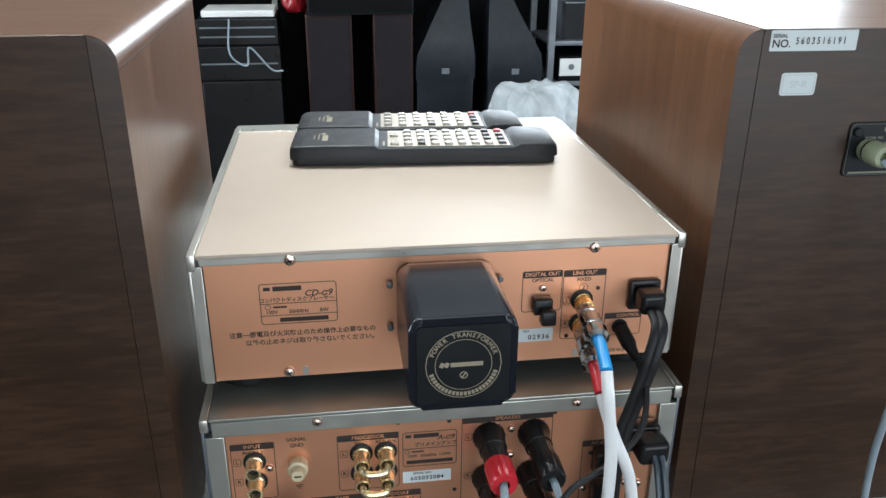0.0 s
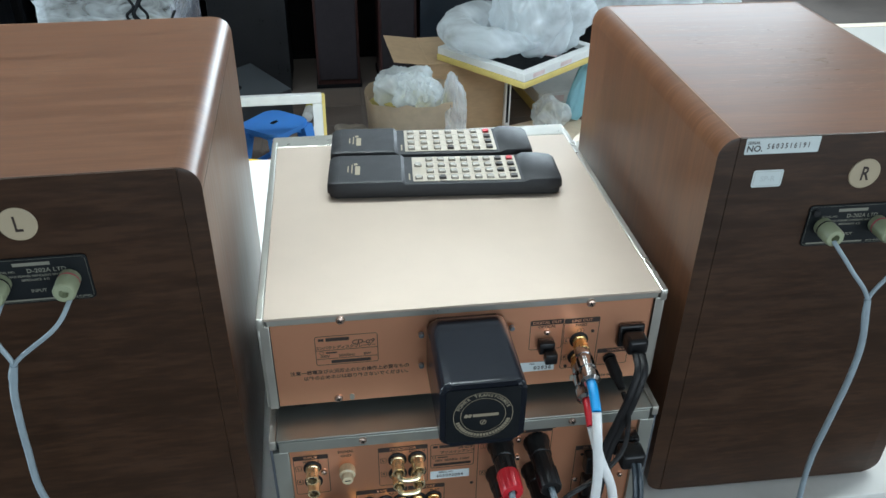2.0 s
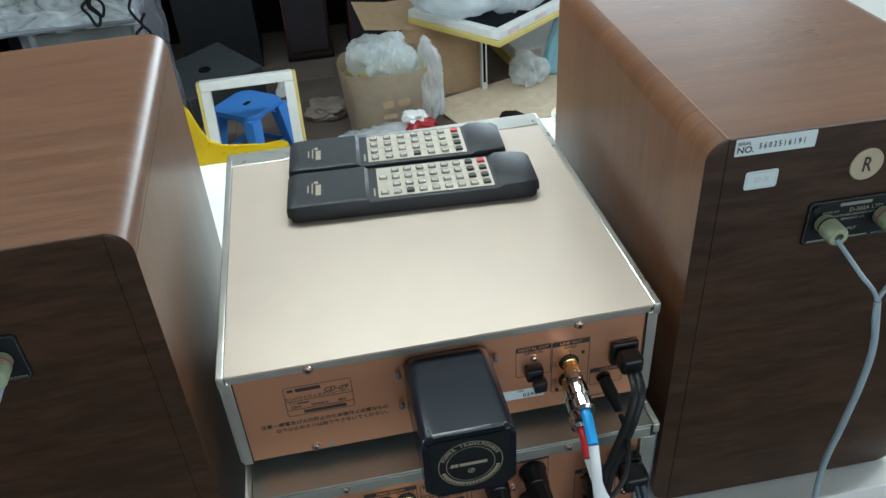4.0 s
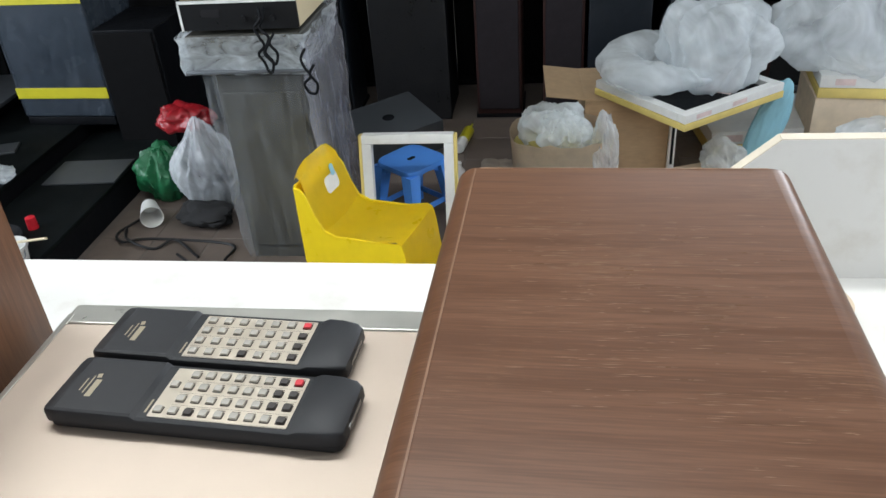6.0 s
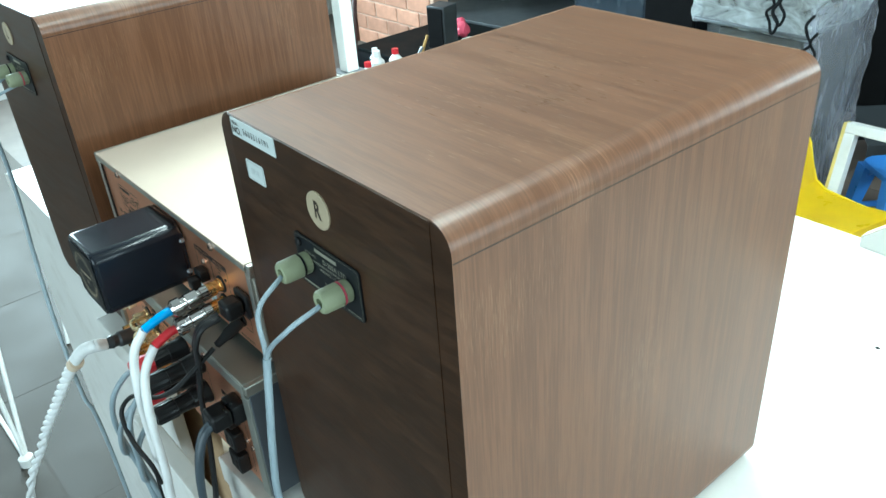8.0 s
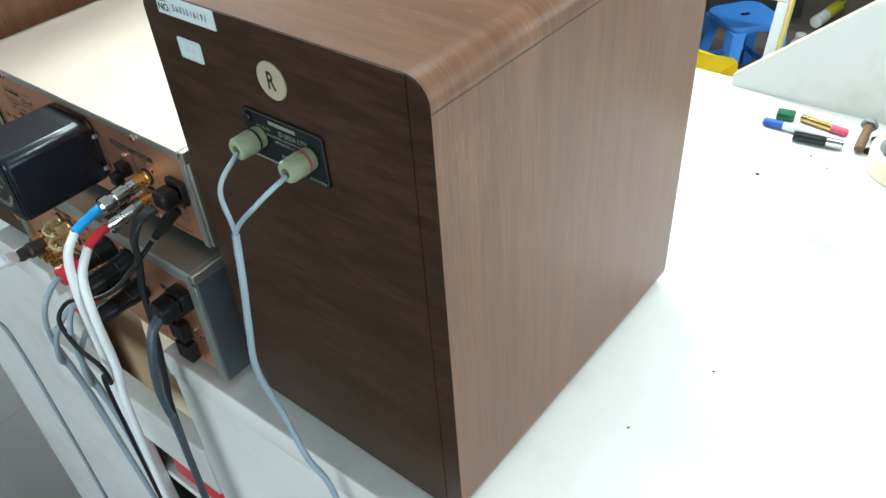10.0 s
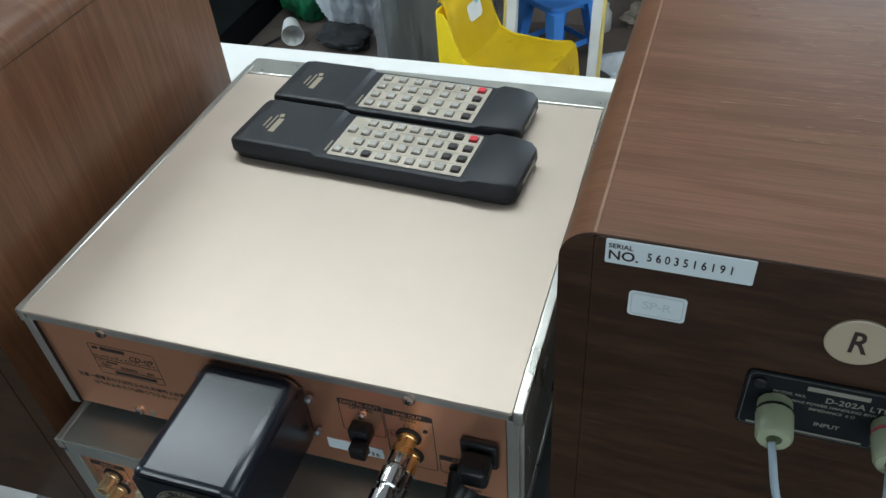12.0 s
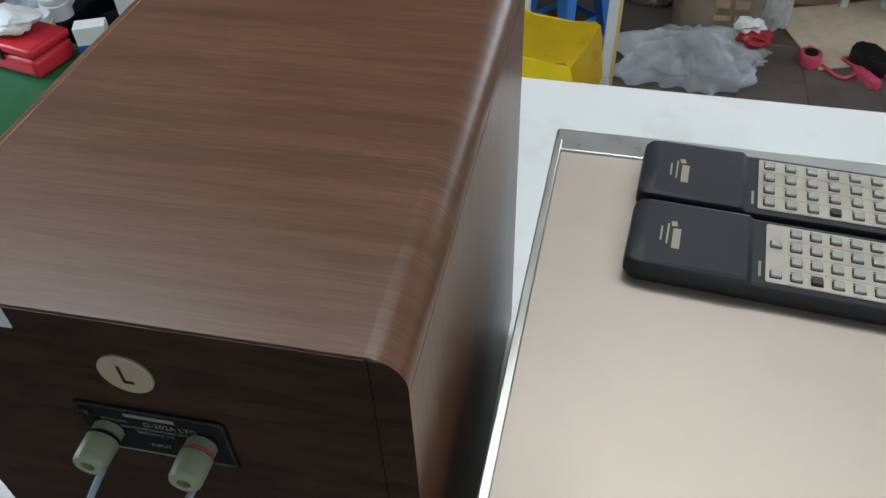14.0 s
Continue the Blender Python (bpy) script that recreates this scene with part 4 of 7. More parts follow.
    box((-0.0004, -0.0016, 0), (0.0004, 0.0016, 0.00003), bm=bm, m=rear(-0.0003, fy - 0.0007, 0.1752) @ Matrix.Rotation(radians(-35), 4, "Z"))
    part("face_print", bm, GOLD_PRINT, face, "pale gold ring print", smooth=False)
    for sx in (-1, 1):
        for z in (0.168, 0.197):
            part("can_screw", lathe([(0.0020, 0), (0.0020, 0.003), (0.001, 0.004)], 14, rear(-0.0005 + sx * 0.0335, y - 0.002, z)), STEEL, ob)
    for x in (-0.125, 0.125):
        for yy in (0.03, 0.26):
            part("foot", lathe([(0.018, 0), (0.018, 0.007), (0.014, 0.0105)], 24, Matrix.Translation((x, yy, 0.1255))), RUBBER, ob)
    return ob


build_cd_player()

AX, AY0, AY1, AZ0, AZ1 = 0.150, -0.0225, 0.30, 0.008, 0.125


def build_amplifier():
    ob = thing("integrated_amplifier", "grey metal amplifier with copper rear panel full of sockets", "amplifier")
    part("chassis", box((-AX + 0.003, AY0 + 0.008, AZ0 + 0.001), (AX - 0.003, AY1 - 0.01, AZ1 - 0.003)), DARK_SIDE, ob)
    part("top_cover", box((-AX + 0.0055, AY0 + 0.0005, AZ1 - 0.0022), (AX - 0.0055, AY1 - 0.022, AZ1 - 0.0003), 0.0007), GREY_COVER, ob)
    part("cover_lip", box((-AX + 0.0068, AY0, AZ1 - 0.0125), (AX - 0.0068, AY0 + 0.002, AZ1 - 0.0023), 0.0006), GREY_COVER, ob, "bent grey cover lip")
    for s in (-1, 1):
        x0, x1 = sorted((s * (AX - 0.0052), s * AX))
        part("side_rail", box((x0, AY0, AZ1 - 0.009), (x1, AY1 - 0.02, AZ1), 0.0009), SILVER_RAIL, ob)
        x0, x1 = sorted((s * (AX - 0.002), s * AX))
        part("side_panel", box((x0, AY0 + 0.002, AZ0), (x1, AY1 - 0.02, AZ1 - 0.0092), 0.0004), DARK_SIDE, ob, "slate grey side panel")
        x0, x1 = sorted((s * (AX - 0.0135), s * (AX - 0.0022)))
        part("rear_post", box((x0, AY0 + 0.0004, AZ0), (x1, AY0 + 0.006, AZ1 - 0.0128), 0.0006), GREY_COVER, ob)
    part("front_panel", box((-AX, AY1 - 0.0198, AZ0 - 0.002), (AX, AY1, AZ1), 0.002, 3), SILVER_RAIL, ob)
    y = AY0 + 0.0035
    panel = part("rear_panel", box((-AX + 0.0137, y, AZ0), (AX - 0.0137, y + 0.0015, AZ1 - 0.0126)), COPPER, ob, "copper-toned printed rear panel")
    p = y - 0.00012
    bm = bmesh.new()

    def field(x0, x1, z0, z1, head, parts=()):
        outline_ring(x1 - x0, z1 - z0, 0.002, 0.00045, 0, rear((x0 + x1) / 2, p, (z0 + z1) / 2), bm)
        prism(rounded(x1 - x0, 0.0046, 0.001), 0, 0.0001, rear((x0 + x1) / 2, p, z1 - 0.0023), bm)
        part("heading", text_bm(head, 0.0037, rear((x0 + x1) / 2, p - 0.0002, z1 - 0.0023)), COPPER, panel, smooth=False)
        for words, x, z in parts:
            text_bm(words, 0.0033, rear(x, p, z), bm=bm)

    field(-0.1345, -0.1080, 0.062, 0.1040, "INPUT", (("PHONO", -0.1213, 0.0970),))
    field(-0.0700, -0.0317, 0.0625, 0.1045, "PROCESSOR", (("SEND", -0.0553, 0.0980), ("RETURN", -0.0400, 0.0980)))
    field(-0.0890, -0.0480, 0.0150, 0.0590, "TAPE", (("REC", -0.077, 0.0520), ("PLAY", -0.060, 0.0520)))
    field(-0.0475, -0.0180, 0.0150, 0.0590, "MD/DAT", (("PLAY", -0.0260, 0.0520), ("REC", -0.040, 0.0520)))
    field(0.0080, 0.0670, 0.0150, 0.1110, "SPEAKERS", (("+", 0.0255, 0.1035), ("\u2013", 0.0540, 0.1035)))
    field(0.0880, 0.1215, 0.0150, 0.0860, "AC OUTLETS")
    text_bm("SIGNAL", 0.0036, rear(-0.0945, p, 0.1045), bm=bm)
    text_bm("GND", 0.0036, rear(-0.0945, p, 0.1000), bm=bm)
    outline_ring(0.0345, 0.0262, 0.002, 0.00045, 0, rear(-0.0122, p, 0.0900), bm)
    bar(-0.0292, 0.0046, 0.0905, 0.0004, p, bm)
    bar(-0.0275, -0.0238, 0.1000, 0.0022, p, bm)
    bar(-0.0225, -0.0065, 0.1000, 0.0030, p, bm)
    text_bm("A-\u03b19", 0.0050, rear(-0.0020, p, 0.0978), bm=bm, shear=0.25)
    text_bm("\u30d7\u30ea\u30e1\u30a4\u30f3\u30a2\u30f3\u30d7", 0.0034, rear(-0.0085, p, 0.0932), bm=bm)
    outline_ring(0.0030, 0.0030, 0.0015, 0.0003, 0, rear(-0.0265, p, 0.0882), bm)
    bar(-0.0238, -0.0160, 0.0882, 0.0010, p, bm)
    text_bm("100V  50/60Hz  110W", 0.0030, rear(-0.0125, p, 0.0848), bm=bm)
    bar(-0.0270, 0.0025, 0.0802, 0.0026, p, bm)
    for ch, x, z in (("L", -0.1310, 0.0905), ("R", -0.1310, 0.0758), ("L", -0.0662, 0.0905), ("R", -0.0662, 0.0755), ("L", 0.0125, 0.0960), ("R", 0.0125, 0.0660)):
        outline_ring(0.0046, 0.0052, 0.0008, 0.0003, 0, rear(x, p, z), bm)
        text_bm(ch, 0.0036, rear(x, p, z), bm=bm)
    for k, w in enumerate((0.005, 0.0035, 0.002)):
        bar(-0.0945 - w / 2, -0.0945 + w / 2, 0.0700 - 0.0012 * k, 0.0004, p, bm)
    for x, z in ((-0.0320, 0.1110), (0.0000, 0.1095), (0.0680, 0.1100), (0.0040, 0.0560), (0.0940, 0.0760)):
        lathe([(0.0014, 0), (0.0013, 0.0003)], 14, rear(x, p, z), bm)
    part("rear_print", bm, INK, panel, "dark brown print", smooth=False)
    ser = part("serial_strip", prism(rounded(0.0310, 0.0088, 0.0006), 0, 0.0002, rear(-0.0140, y - 0.0001, 0.0688)), STICKER, ob, "pale number strip")
    bm = text_bm("SERIAL NO.", 0.0024, rear(-0.0170, y - 0.0005, 0.0716))
    text_bm("605092084", 0.0042, rear(-0.0140, y - 0.0005, 0.0676), bm=bm, spacing=1.15)
    part("number_print", bm, INK, ser, smooth=False)
    for x, z in ((-0.0810, 0.1188), (0.0805, 0.1185)):
        screw(ob, x, AY0 - 0.0001, z, 0.0030)
    for x, z in ((0.0400, 0.1000), (0.0400, 0.0800), (0.1290, 0.0480), (-0.1120, 0.0850), (0.0905, 0.0480), (0.1190, 0.0500)):
        screw(ob, x, y, z, 0.0025)
    # signal sockets
    for x, z in ((-0.1205, 0.0905), (-0.1205, 0.0758)):
        rca(ob, x, y, z, 0.013, PALE_GOLD, 0.0046)
    gnd = part("ground_post", lathe([(0.0058, 0), (0.0058, 0.002), (0.0062, 0.0025), (0.0062, 0.007), (0.0045, 0.0078), (0.0045, 0.012), (0.0038, 0.013), (0.0, 0.013)], 28, rear(-0.0943, y, 0.0865), flute=0.05, flutes=14), CREAM_PLASTIC, ob, "cream ground screw")
    part("post_slot", box((-0.0022, -0.0005, 0.0126), (0.0022, 0.0005, 0.0132), m=rear(-0.0943, y, 0.0865)), RUBBER, gnd)
    for z in (0.0905, 0.0755):
        for x in (-0.0553, -0.0400):
            rca(ob, x, y, z, 0.014, PALE_GOLD, 0.0048)
        tie = [(-0.0553, y - 0.006, z), (-0.0553, y - 0.0155, z - 0.0005), (-0.0535, y - 0.0185, z - 0.002), (-0.0477, y - 0.0190, z - 0.0025), (-0.0418, y - 0.0185, z - 0.002), (-0.0400, y - 0.0155, z - 0.0005), (-0.0400, y - 0.006, z)]
        part("link_bar", tube(tie, 0.0022, 10, 6), PALE_GOLD, ob, "bent gold link bar")
    for x in (-0.118, -0.105, -0.092, -0.079, -0.066, -0.053, -0.040, -0.027):
        for z in (0.044, 0.028):
            rca(ob, x, y, z, 0.012, BRASS, 0.0045)
    # speaker posts
    for x, z, colour in ((0.0255, 0.0960, RED_PLASTIC), (0.0545, 0.0960, BLACK_PLASTIC), (0.0255, 0.0640, RED_PLASTIC), (0.0545, 0.0640, BLACK_PLASTIC)):
        m = rear(x, y, z)
        post = part("speaker_post", lathe([(0.0105, 0), (0.0105, 0.003), (0.0092, 0.005), (0.0088, 0.016), (0.0080, 0.0165), (0.0078, 0.030)], 36, m, flute=0.04, flutes=18), BLACK_PLASTIC, ob, "black screw terminal")
        part("post_cap", lathe([(0.0078, 0.0300), (0.0088, 0.0304), (0.0085, 0.0470), (0.0075, 0.0485), (0.0035, 0.0485), (0.0032, 0.042), (0, 0.042)], 36, m, flute=0.05, flutes=18), colour, post, "red cap" if colour == RED_PLASTIC else "black cap")
        part("post_bore", box((-0.0022, -0.0093, 0.010), (0.0022, -0.0070, 0.015), m=m), CHROME, post)
    # mains outlets and inlet
    for z in (0.072, 0.046, 0.022):
        o = part("mains_outlet", box((0.0950, y - 0.010, z - 0.0095), (0.1135, y, z + 0.0095), 0.0015), BLACK_PLASTIC, ob)
        for dx in (-0.004, 0.004):
            part("outlet_slot", box((0.1042 + dx - 0.0008, y - 0.0102, z - 0.004), (0.1042 + dx + 0.0008, y - 0.0098, z + 0.004)), INK, o)
    part("mains_inlet", box((0.1150, y - 0.012, 0.0830), (0.1355, y, 0.1010), 0.002), BLACK_PLASTIC, ob)
    for x in (-0.125, 0.125):
        for yy in (0.06, 0.27):
            part("foot", lathe([(0.018, 0), (0.018, 0.007), (0.015, 0.0085)], 24, Matrix.Translation((x, yy, 0))), RUBBER, ob)
    return ob


build_amplifier()


# ---- remote controls ----
def build_remote(at, length, columns, extra, label):
    """A slab remote: low base, raised top in two heights, a key plate and rows of keys."""
    ob = thing("remote_control", label, "remote control", "remote controls", at)
    w, n = 0.0555, 6
    part("base_shell", prism(rounded(length - 0.004, w - 0.003, 0.006), 0.0006, 0.0060, bevel=0.0008), REMOTE_LOW, ob)
    bm = bmesh.new()
    half = length / 2
    x_a, x_b = -half + 0.0655 * length / 0.204, half - 0.033 * length / 0.204
    # lengthwise sections: x, height, half width
    secs = [(-half, 0.012, w / 2 - 0.006), (-half + 0.0008, 0.0165, w / 2 - 0.003), (-half + 0.004, 0.0188, w / 2 - 0.0008), (-half + 0.010, 0.0194, w / 2), (x_a - 0.0015, 0.0196, w / 2), (x_a + 0.0015, 0.0166, w / 2),
            (x_b - 0.0015, 0.0166, w / 2), (x_b + 0.004, 0.0196, w / 2), (half - 0.016, 0.0196, w / 2 - 0.0006), (half - 0.005, 0.0186, w / 2 - 0.0025), (half - 0.001, 0.0160, w / 2 - 0.005), (half, 0.011, w / 2 - 0.007)]
    rings = []
    for x, h, hw in secs:
        b = 0.0028
        rings.append([bm.verts.new((x, yy, zz)) for yy, zz in ((-hw, 0.0062), (-hw, h - b), (-hw + b * 0.3, h - b * 0.35), (-hw + b, h), (hw - b, h), (hw - b * 0.3, h - b * 0.35), (hw, h - b), (hw, 0.0062))])
    for a, b in zip(rings, rings[1:]):
        for k in range(8):
            bm.faces.new((a[k], a[(k + 1) % 8], b[(k + 1) % 8], b[k]))
    bm.faces.new(rings[0][::-1])
    bm.faces.new(rings[-1])
    shell = part("top_shell", bm, REMOTE_BODY, ob, "charcoal textured shell")
    px0, px1 = x_a + 0.0085, x_b - 0.004
    plate = part("key_plate", prism(rounded(px1 - px0, w - 0.0085, 0.0012), 0.0164, 0.0170, Matrix.Translation(((px0 + px1) / 2, 0, 0))), KEYPLATE, ob, "pale champagne key plate")
    part("plate_surround", outline_ring(px1 - px0 + 0.0016, w - 0.0070, 0.0016, 0.0010, 0.01675, Matrix.Translation(((px0 + px1) / 2, 0, 0))), REMOTE_LOW, ob, smooth=False)
    px, py = (px1 - px0) / (columns + (1 if extra else 0)), (w - 0.0085) / 4.15
    keys = []
    first = px0 + px * (1.5 if extra else 0.5)
    for c in range(columns):
        for r in range(4):
            colour = KEY_PALE
            if c == columns - 1:
                colour = KEY_RED if r == 0 else KEY_DARK
            elif (c == columns - 2 and r < 3 and extra) or (r == 3 and c == (1 if extra else 3)):
                colour = KEY_DARK
            keys.append((first + c * px, 1.55 * py - r * py * 1.03, colour))
    if extra:
        keys += [(px0 + px * 0.5, 0.62 * py, KEY_PALE), (px0 + px * 0.5, -1.5 * py, KEY_PALE)]
    lines = bmesh.new()
    for r in range(4):
        box((first - px * 0.4, 1.05 * py - r * py * 1.03 - 0.0001, 0.01702), (first + (columns - 0.6) * px, 1.05 * py - r * py * 1.03 + 0.0001, 0.01704), bm=lines)
    for k in range(columns * 4):
        c, r = k % columns, k // columns
        box((first + c * px - px * 0.30, 1.55 * py - r * py * 1.03 + py * 0.34, 0.01702), (first + c * px + px * 0.28, 1.55 * py - r * py * 1.03 + py * 0.41, 0.01704), bm=lines)
    part("key_print", lines, INK, plate, smooth=False)
    shared = {}
    well = None
    for x, yy, colour in keys:
        if colour.name not in shared:
            shared[colour.name] = put_mesh("key", prism(rounded(0.0052, 0.0050, 0.0006), 0.0168, 0.0192, bevel=0.0006), colour)
        k = new("key", shared[colour.name])
        k.parent = ob
        k.matrix_basis = Matrix.Translation((x, yy, 0))
        if well is None:
            well = put_mesh("key_well", prism(rounded(0.0066, 0.0064, 0.0008), 0.0169, 0.01712), INK)
        q = new("key_well", well)
        q.parent = k
    bm = box((-0.0022, -0.011, 0), (0.0022, 0.0055, 0.00003), m=Matrix.Translation((-half + 0.0265, -0.002, 0.01962)))
    box((-0.0016, 0.0075, 0), (0.0016, 0.0115, 0.00003), bm=bm, m=Matrix.Translation((-half + 0.0265, -0.002, 0.01962)) @ Matrix.Rotation(0.2, 4, "Z"))
    for dx, l0, l1 in ((-0.005, -0.008, 0.009), (-0.0085, -0.006, 0.006)):
        box((-0.0005, l0, 0), (0.0005, l1, 0.00003), bm=bm, m=Matrix.Translation((-half + 0.0265 + dx, -0.002, 0.01962)))
    part("gold_mark", bm, GOLD_PRINT, shell, "small gold printed bars", smooth=False)
    part("plate_name", box((-0.0007, -0.008, 0), (0.0007, 0.004, 0.00003), m=Matrix.Translation((x_a + 0.0055, -0.012, 0.01662))), GOLD_PRINT, shell, smooth=False)
    part("infrared_window", box((half - 0.0022, -0.013, 0.0075), (half + 0.0002, 0.013, 0.0125), 0.0005), GLASS_DARK, ob)
    return ob


build_remote(pose(0.0082, 0.1858, CDZ1, 0, 0, -3.9) @ Matrix.Diagonal((1, 1, 0.84, 1)), 0.2080, 8, True, "longer charcoal remote control with rows of pale keys")
build_remote(pose(0.0038, 0.2460, CDZ1, 0, 0, -3.6) @ Matrix.Diagonal((1, 1, 0.84, 1)), 0.1915, 7, False, "shorter charcoal remote control lying behind the longer one")


# ---- the shop behind the counter ----
def tall_speaker(x, y, w, d, z1, material, label, z0=None, grille=True, split=0.0, group="tower loudspeakers"):
    ob = thing("tower_loudspeaker", label, "loudspeaker", group, pose(x, y, FLOOR if z0 is None else z0))
    h = z1 - (FLOOR if z0 is None else z0)
    part("cabinet", box((-w / 2, 0, 0), (w / 2, d, h), 0.006), material, ob)
    if grille:
        part("grille", box((-w / 2 + 0.012, -0.014, 0.05), (w / 2 - 0.012, 0.0, h - 0.012), 0.005), GRILLE_PLUM if material == CABINET_PLUM else GRILLE, ob, "dark cloth grille")
    part("plinth", box((-w / 2 - 0.008, -0.006, 0), (w / 2 + 0.008, d + 0.004, 0.022), 0.003), CABINET_BLACK, ob)
    return ob


ROW = 3.82
for x, w, z1, m, lab in ((-2.95, 0.30, 0.55, CABINET_BLACK, "tall black tower loudspeaker with cloth front"), (-1.78, 0.34, 0.35, CABINET_BLACK, "tall black tower loudspeaker with cloth front"),
                         (-1.38, 0.32, 0.30, CABINET_BLACK, "tall black tower loudspeaker with cloth front"), (-1.00, 0.30, 0.18, CABINET_BLUE, "blue-black tower loudspeaker with cloth front"),
                         (-0.060, 0.235, -0.100, CABINET_PLUM, "slim dark rosewood tower loudspeaker"), (0.270, 0.205, -0.100, CABINET_PLUM, "slim dark rosewood tower loudspeaker")):
    tall_speaker(x, ROW, w, 0.32, z1, m, lab)


for k, (x, w, z1) in enumerate(((-3.6, 0.5, 0.5), (-2.45, 0.55, 0.4), (-1.85, 0.55, 0.3), (-1.25, 0.55, 0.35), (-0.66, 0.55, 0.45), (-0.08, 0.52, 0.40), (0.46, 0.56, 0.42), (1.0, 0.52, 0.3), (1.55, 0.55, 0.35))):
    tall_speaker(x, 4.32, w, 0.3, z1, CABINET_BLACK, "large black loudspeaker standing in the back row", group="back row of loudspeakers")


def covered_speaker(x, w, z_eave, z_peak, lean, label):
    """A tower under a dark cloth that comes to a slanted peak."""
    ob = thing("covered_loudspeaker", label, "covered loudspeaker", "covered loudspeakers", pose(x, ROW, FLOOR))
    h0, h1 = z_eave - FLOOR, z_peak - FLOOR
    part("cabinet", box((-w / 2, 0, 0), (w / 2, 0.36, h0), 0.008), CABINET_BLUE, ob)
    bm = bmesh.new()
    low = [(-w / 2 - 0.006, -0.008), (w / 2 + 0.006, -0.008), (w / 2 + 0.006, 0.366), (-w / 2 - 0.006, 0.366)]
    rows = []
    for f in range(9):
        t = f / 8
        z = h0 - 0.12 + t * (h1 - h0 + 0.12)
        k = 1 if t < 0.22 else 1 - 0.82 * (t - 0.22) / 0.78
        ring = []
        for i in range(4):
            (ax, ay), (bx, by) = low[i], low[(i + 1) % 4]
            for s in range(6):
                u = s / 6
                px, py = ax + (bx - ax) * u, ay + (by - ay) * u
                wob = 1 + 0.04 * noise.noise(Vector((px * 9, py * 9 + x, z * 6)))
                ring.append(bm.verts.new((lean * (1 - k) * w + px * k * wob, 0.18 + (py - 0.18) * k * wob, z)))
        rows.append(ring)
    for a, b in zip(rows, rows[1:]):
        for k in range(24):
            bm.faces.new((a[k], a[(k + 1) % 24], b[(k + 1) % 24], b[k]))
    bm.faces.new(rows[-1])
    part("cloth_cover", bm, CABINET_BLUE, ob, "draped blue-black cloth")
    part("tag", box((-0.02, -0.0115, h0 - 0.09), (0.02, -0.009, h0 - 0.06)), STEEL, ob)


covered_speaker(0.545, 0.305, -0.32, 0.09, 0.38, "blue-black loudspeaker under a slanted dark cover")
covered_speaker(0.925, 0.290, -0.33, 0.08, -0.40, "blue-black loudspeaker under a slanted dark cover")
for x0, x1, z0, z1 in ((-0.165, 0.375, -0.086, 0.24),):
    ob = thing("stacked_cabinet", "wide blue-black loudspeaker laid across two towers", "loudspeaker", at=pose((x0 + x1) / 2, ROW - 0.02, z0 - 0.014))
    part("cabinet", box((x0 - (x0 + x1) / 2, 0, 0), (x1 - (x0 + x1) / 2, 0.36, z1 - z0), 0.006), CABINET_BLUE, ob)
    part("grille", box((x0 - (x0 + x1) / 2 + 0.01, -0.012, 0.01), (x1 - (x0 + x1) / 2 - 0.01, 0, z1 - z0 - 0.01), 0.004), GRILLE, ob)


def stack_unit(x0, x1, y0, z0, z1, label, strips):
    ob = thing("stacked_equipment", label, "audio unit", "stack of black units", pose((x0 + x1) / 2, y0, z0))
    w, h = x1 - x0, z1 - z0
    part("case", box((-w / 2, 0, 0.004), (w / 2, 0.36, h), 0.004), CABINET_BLACK, ob)
    part("fascia", box((-w / 2 - 0.003, -0.012, 0.006), (w / 2 + 0.003, 0, h - 0.004), 0.003), BLACK_PLASTIC, ob)
    for k in range(strips):
        z = h * (k + 1) / (strips + 1)
        part("trim", box((-w / 2 + 0.01, -0.0145, z - 0.004), (w / 2 - 0.01, -0.012, z + 0.004), 0.001), STEEL, ob)
    return ob


stack_unit(-0.71, -0.32, ROW - 0.02, FLOOR, -0.42, "large black floor cabinet below stacked units", 0)
stack_unit(-0.715, -0.315, ROW - 0.03, -0.42, -0.245, "black audio unit with thin trim in a stack", 1)
stack_unit(-0.71, -0.32, ROW - 0.02, -0.245, -0.11, "black audio unit with thin trim in a stack", 2)
solid("wrapping_paper", box((-0.69, ROW, -0.108), (-0.33, ROW + 0.28, -0.075), 0.006), PAPER, "loose white paper and wrapping on the black units", "paper")
solid("red_pouch", crumpled((0.07, 0.08, 0.10), 3, floor=-0.06), RED_BAG, "small crumpled red pouch behind the units", "pouch", at=pose(-0.23, ROW + 0.25, -0.05))
solid("coiled_lead", tube([(-0.55, ROW - 0.05, -0.11), (-0.56, ROW - 0.05, -0.28), (-0.48, ROW - 0.05, -0.34), (-0.46, ROW - 0.05, -0.25), (-0.36, ROW - 0.05, -0.36), (-0.30, ROW - 0.05, -0.37)], 0.005, 8), GREY_CABLE, "thin grey lead hanging in a loop", "cable")

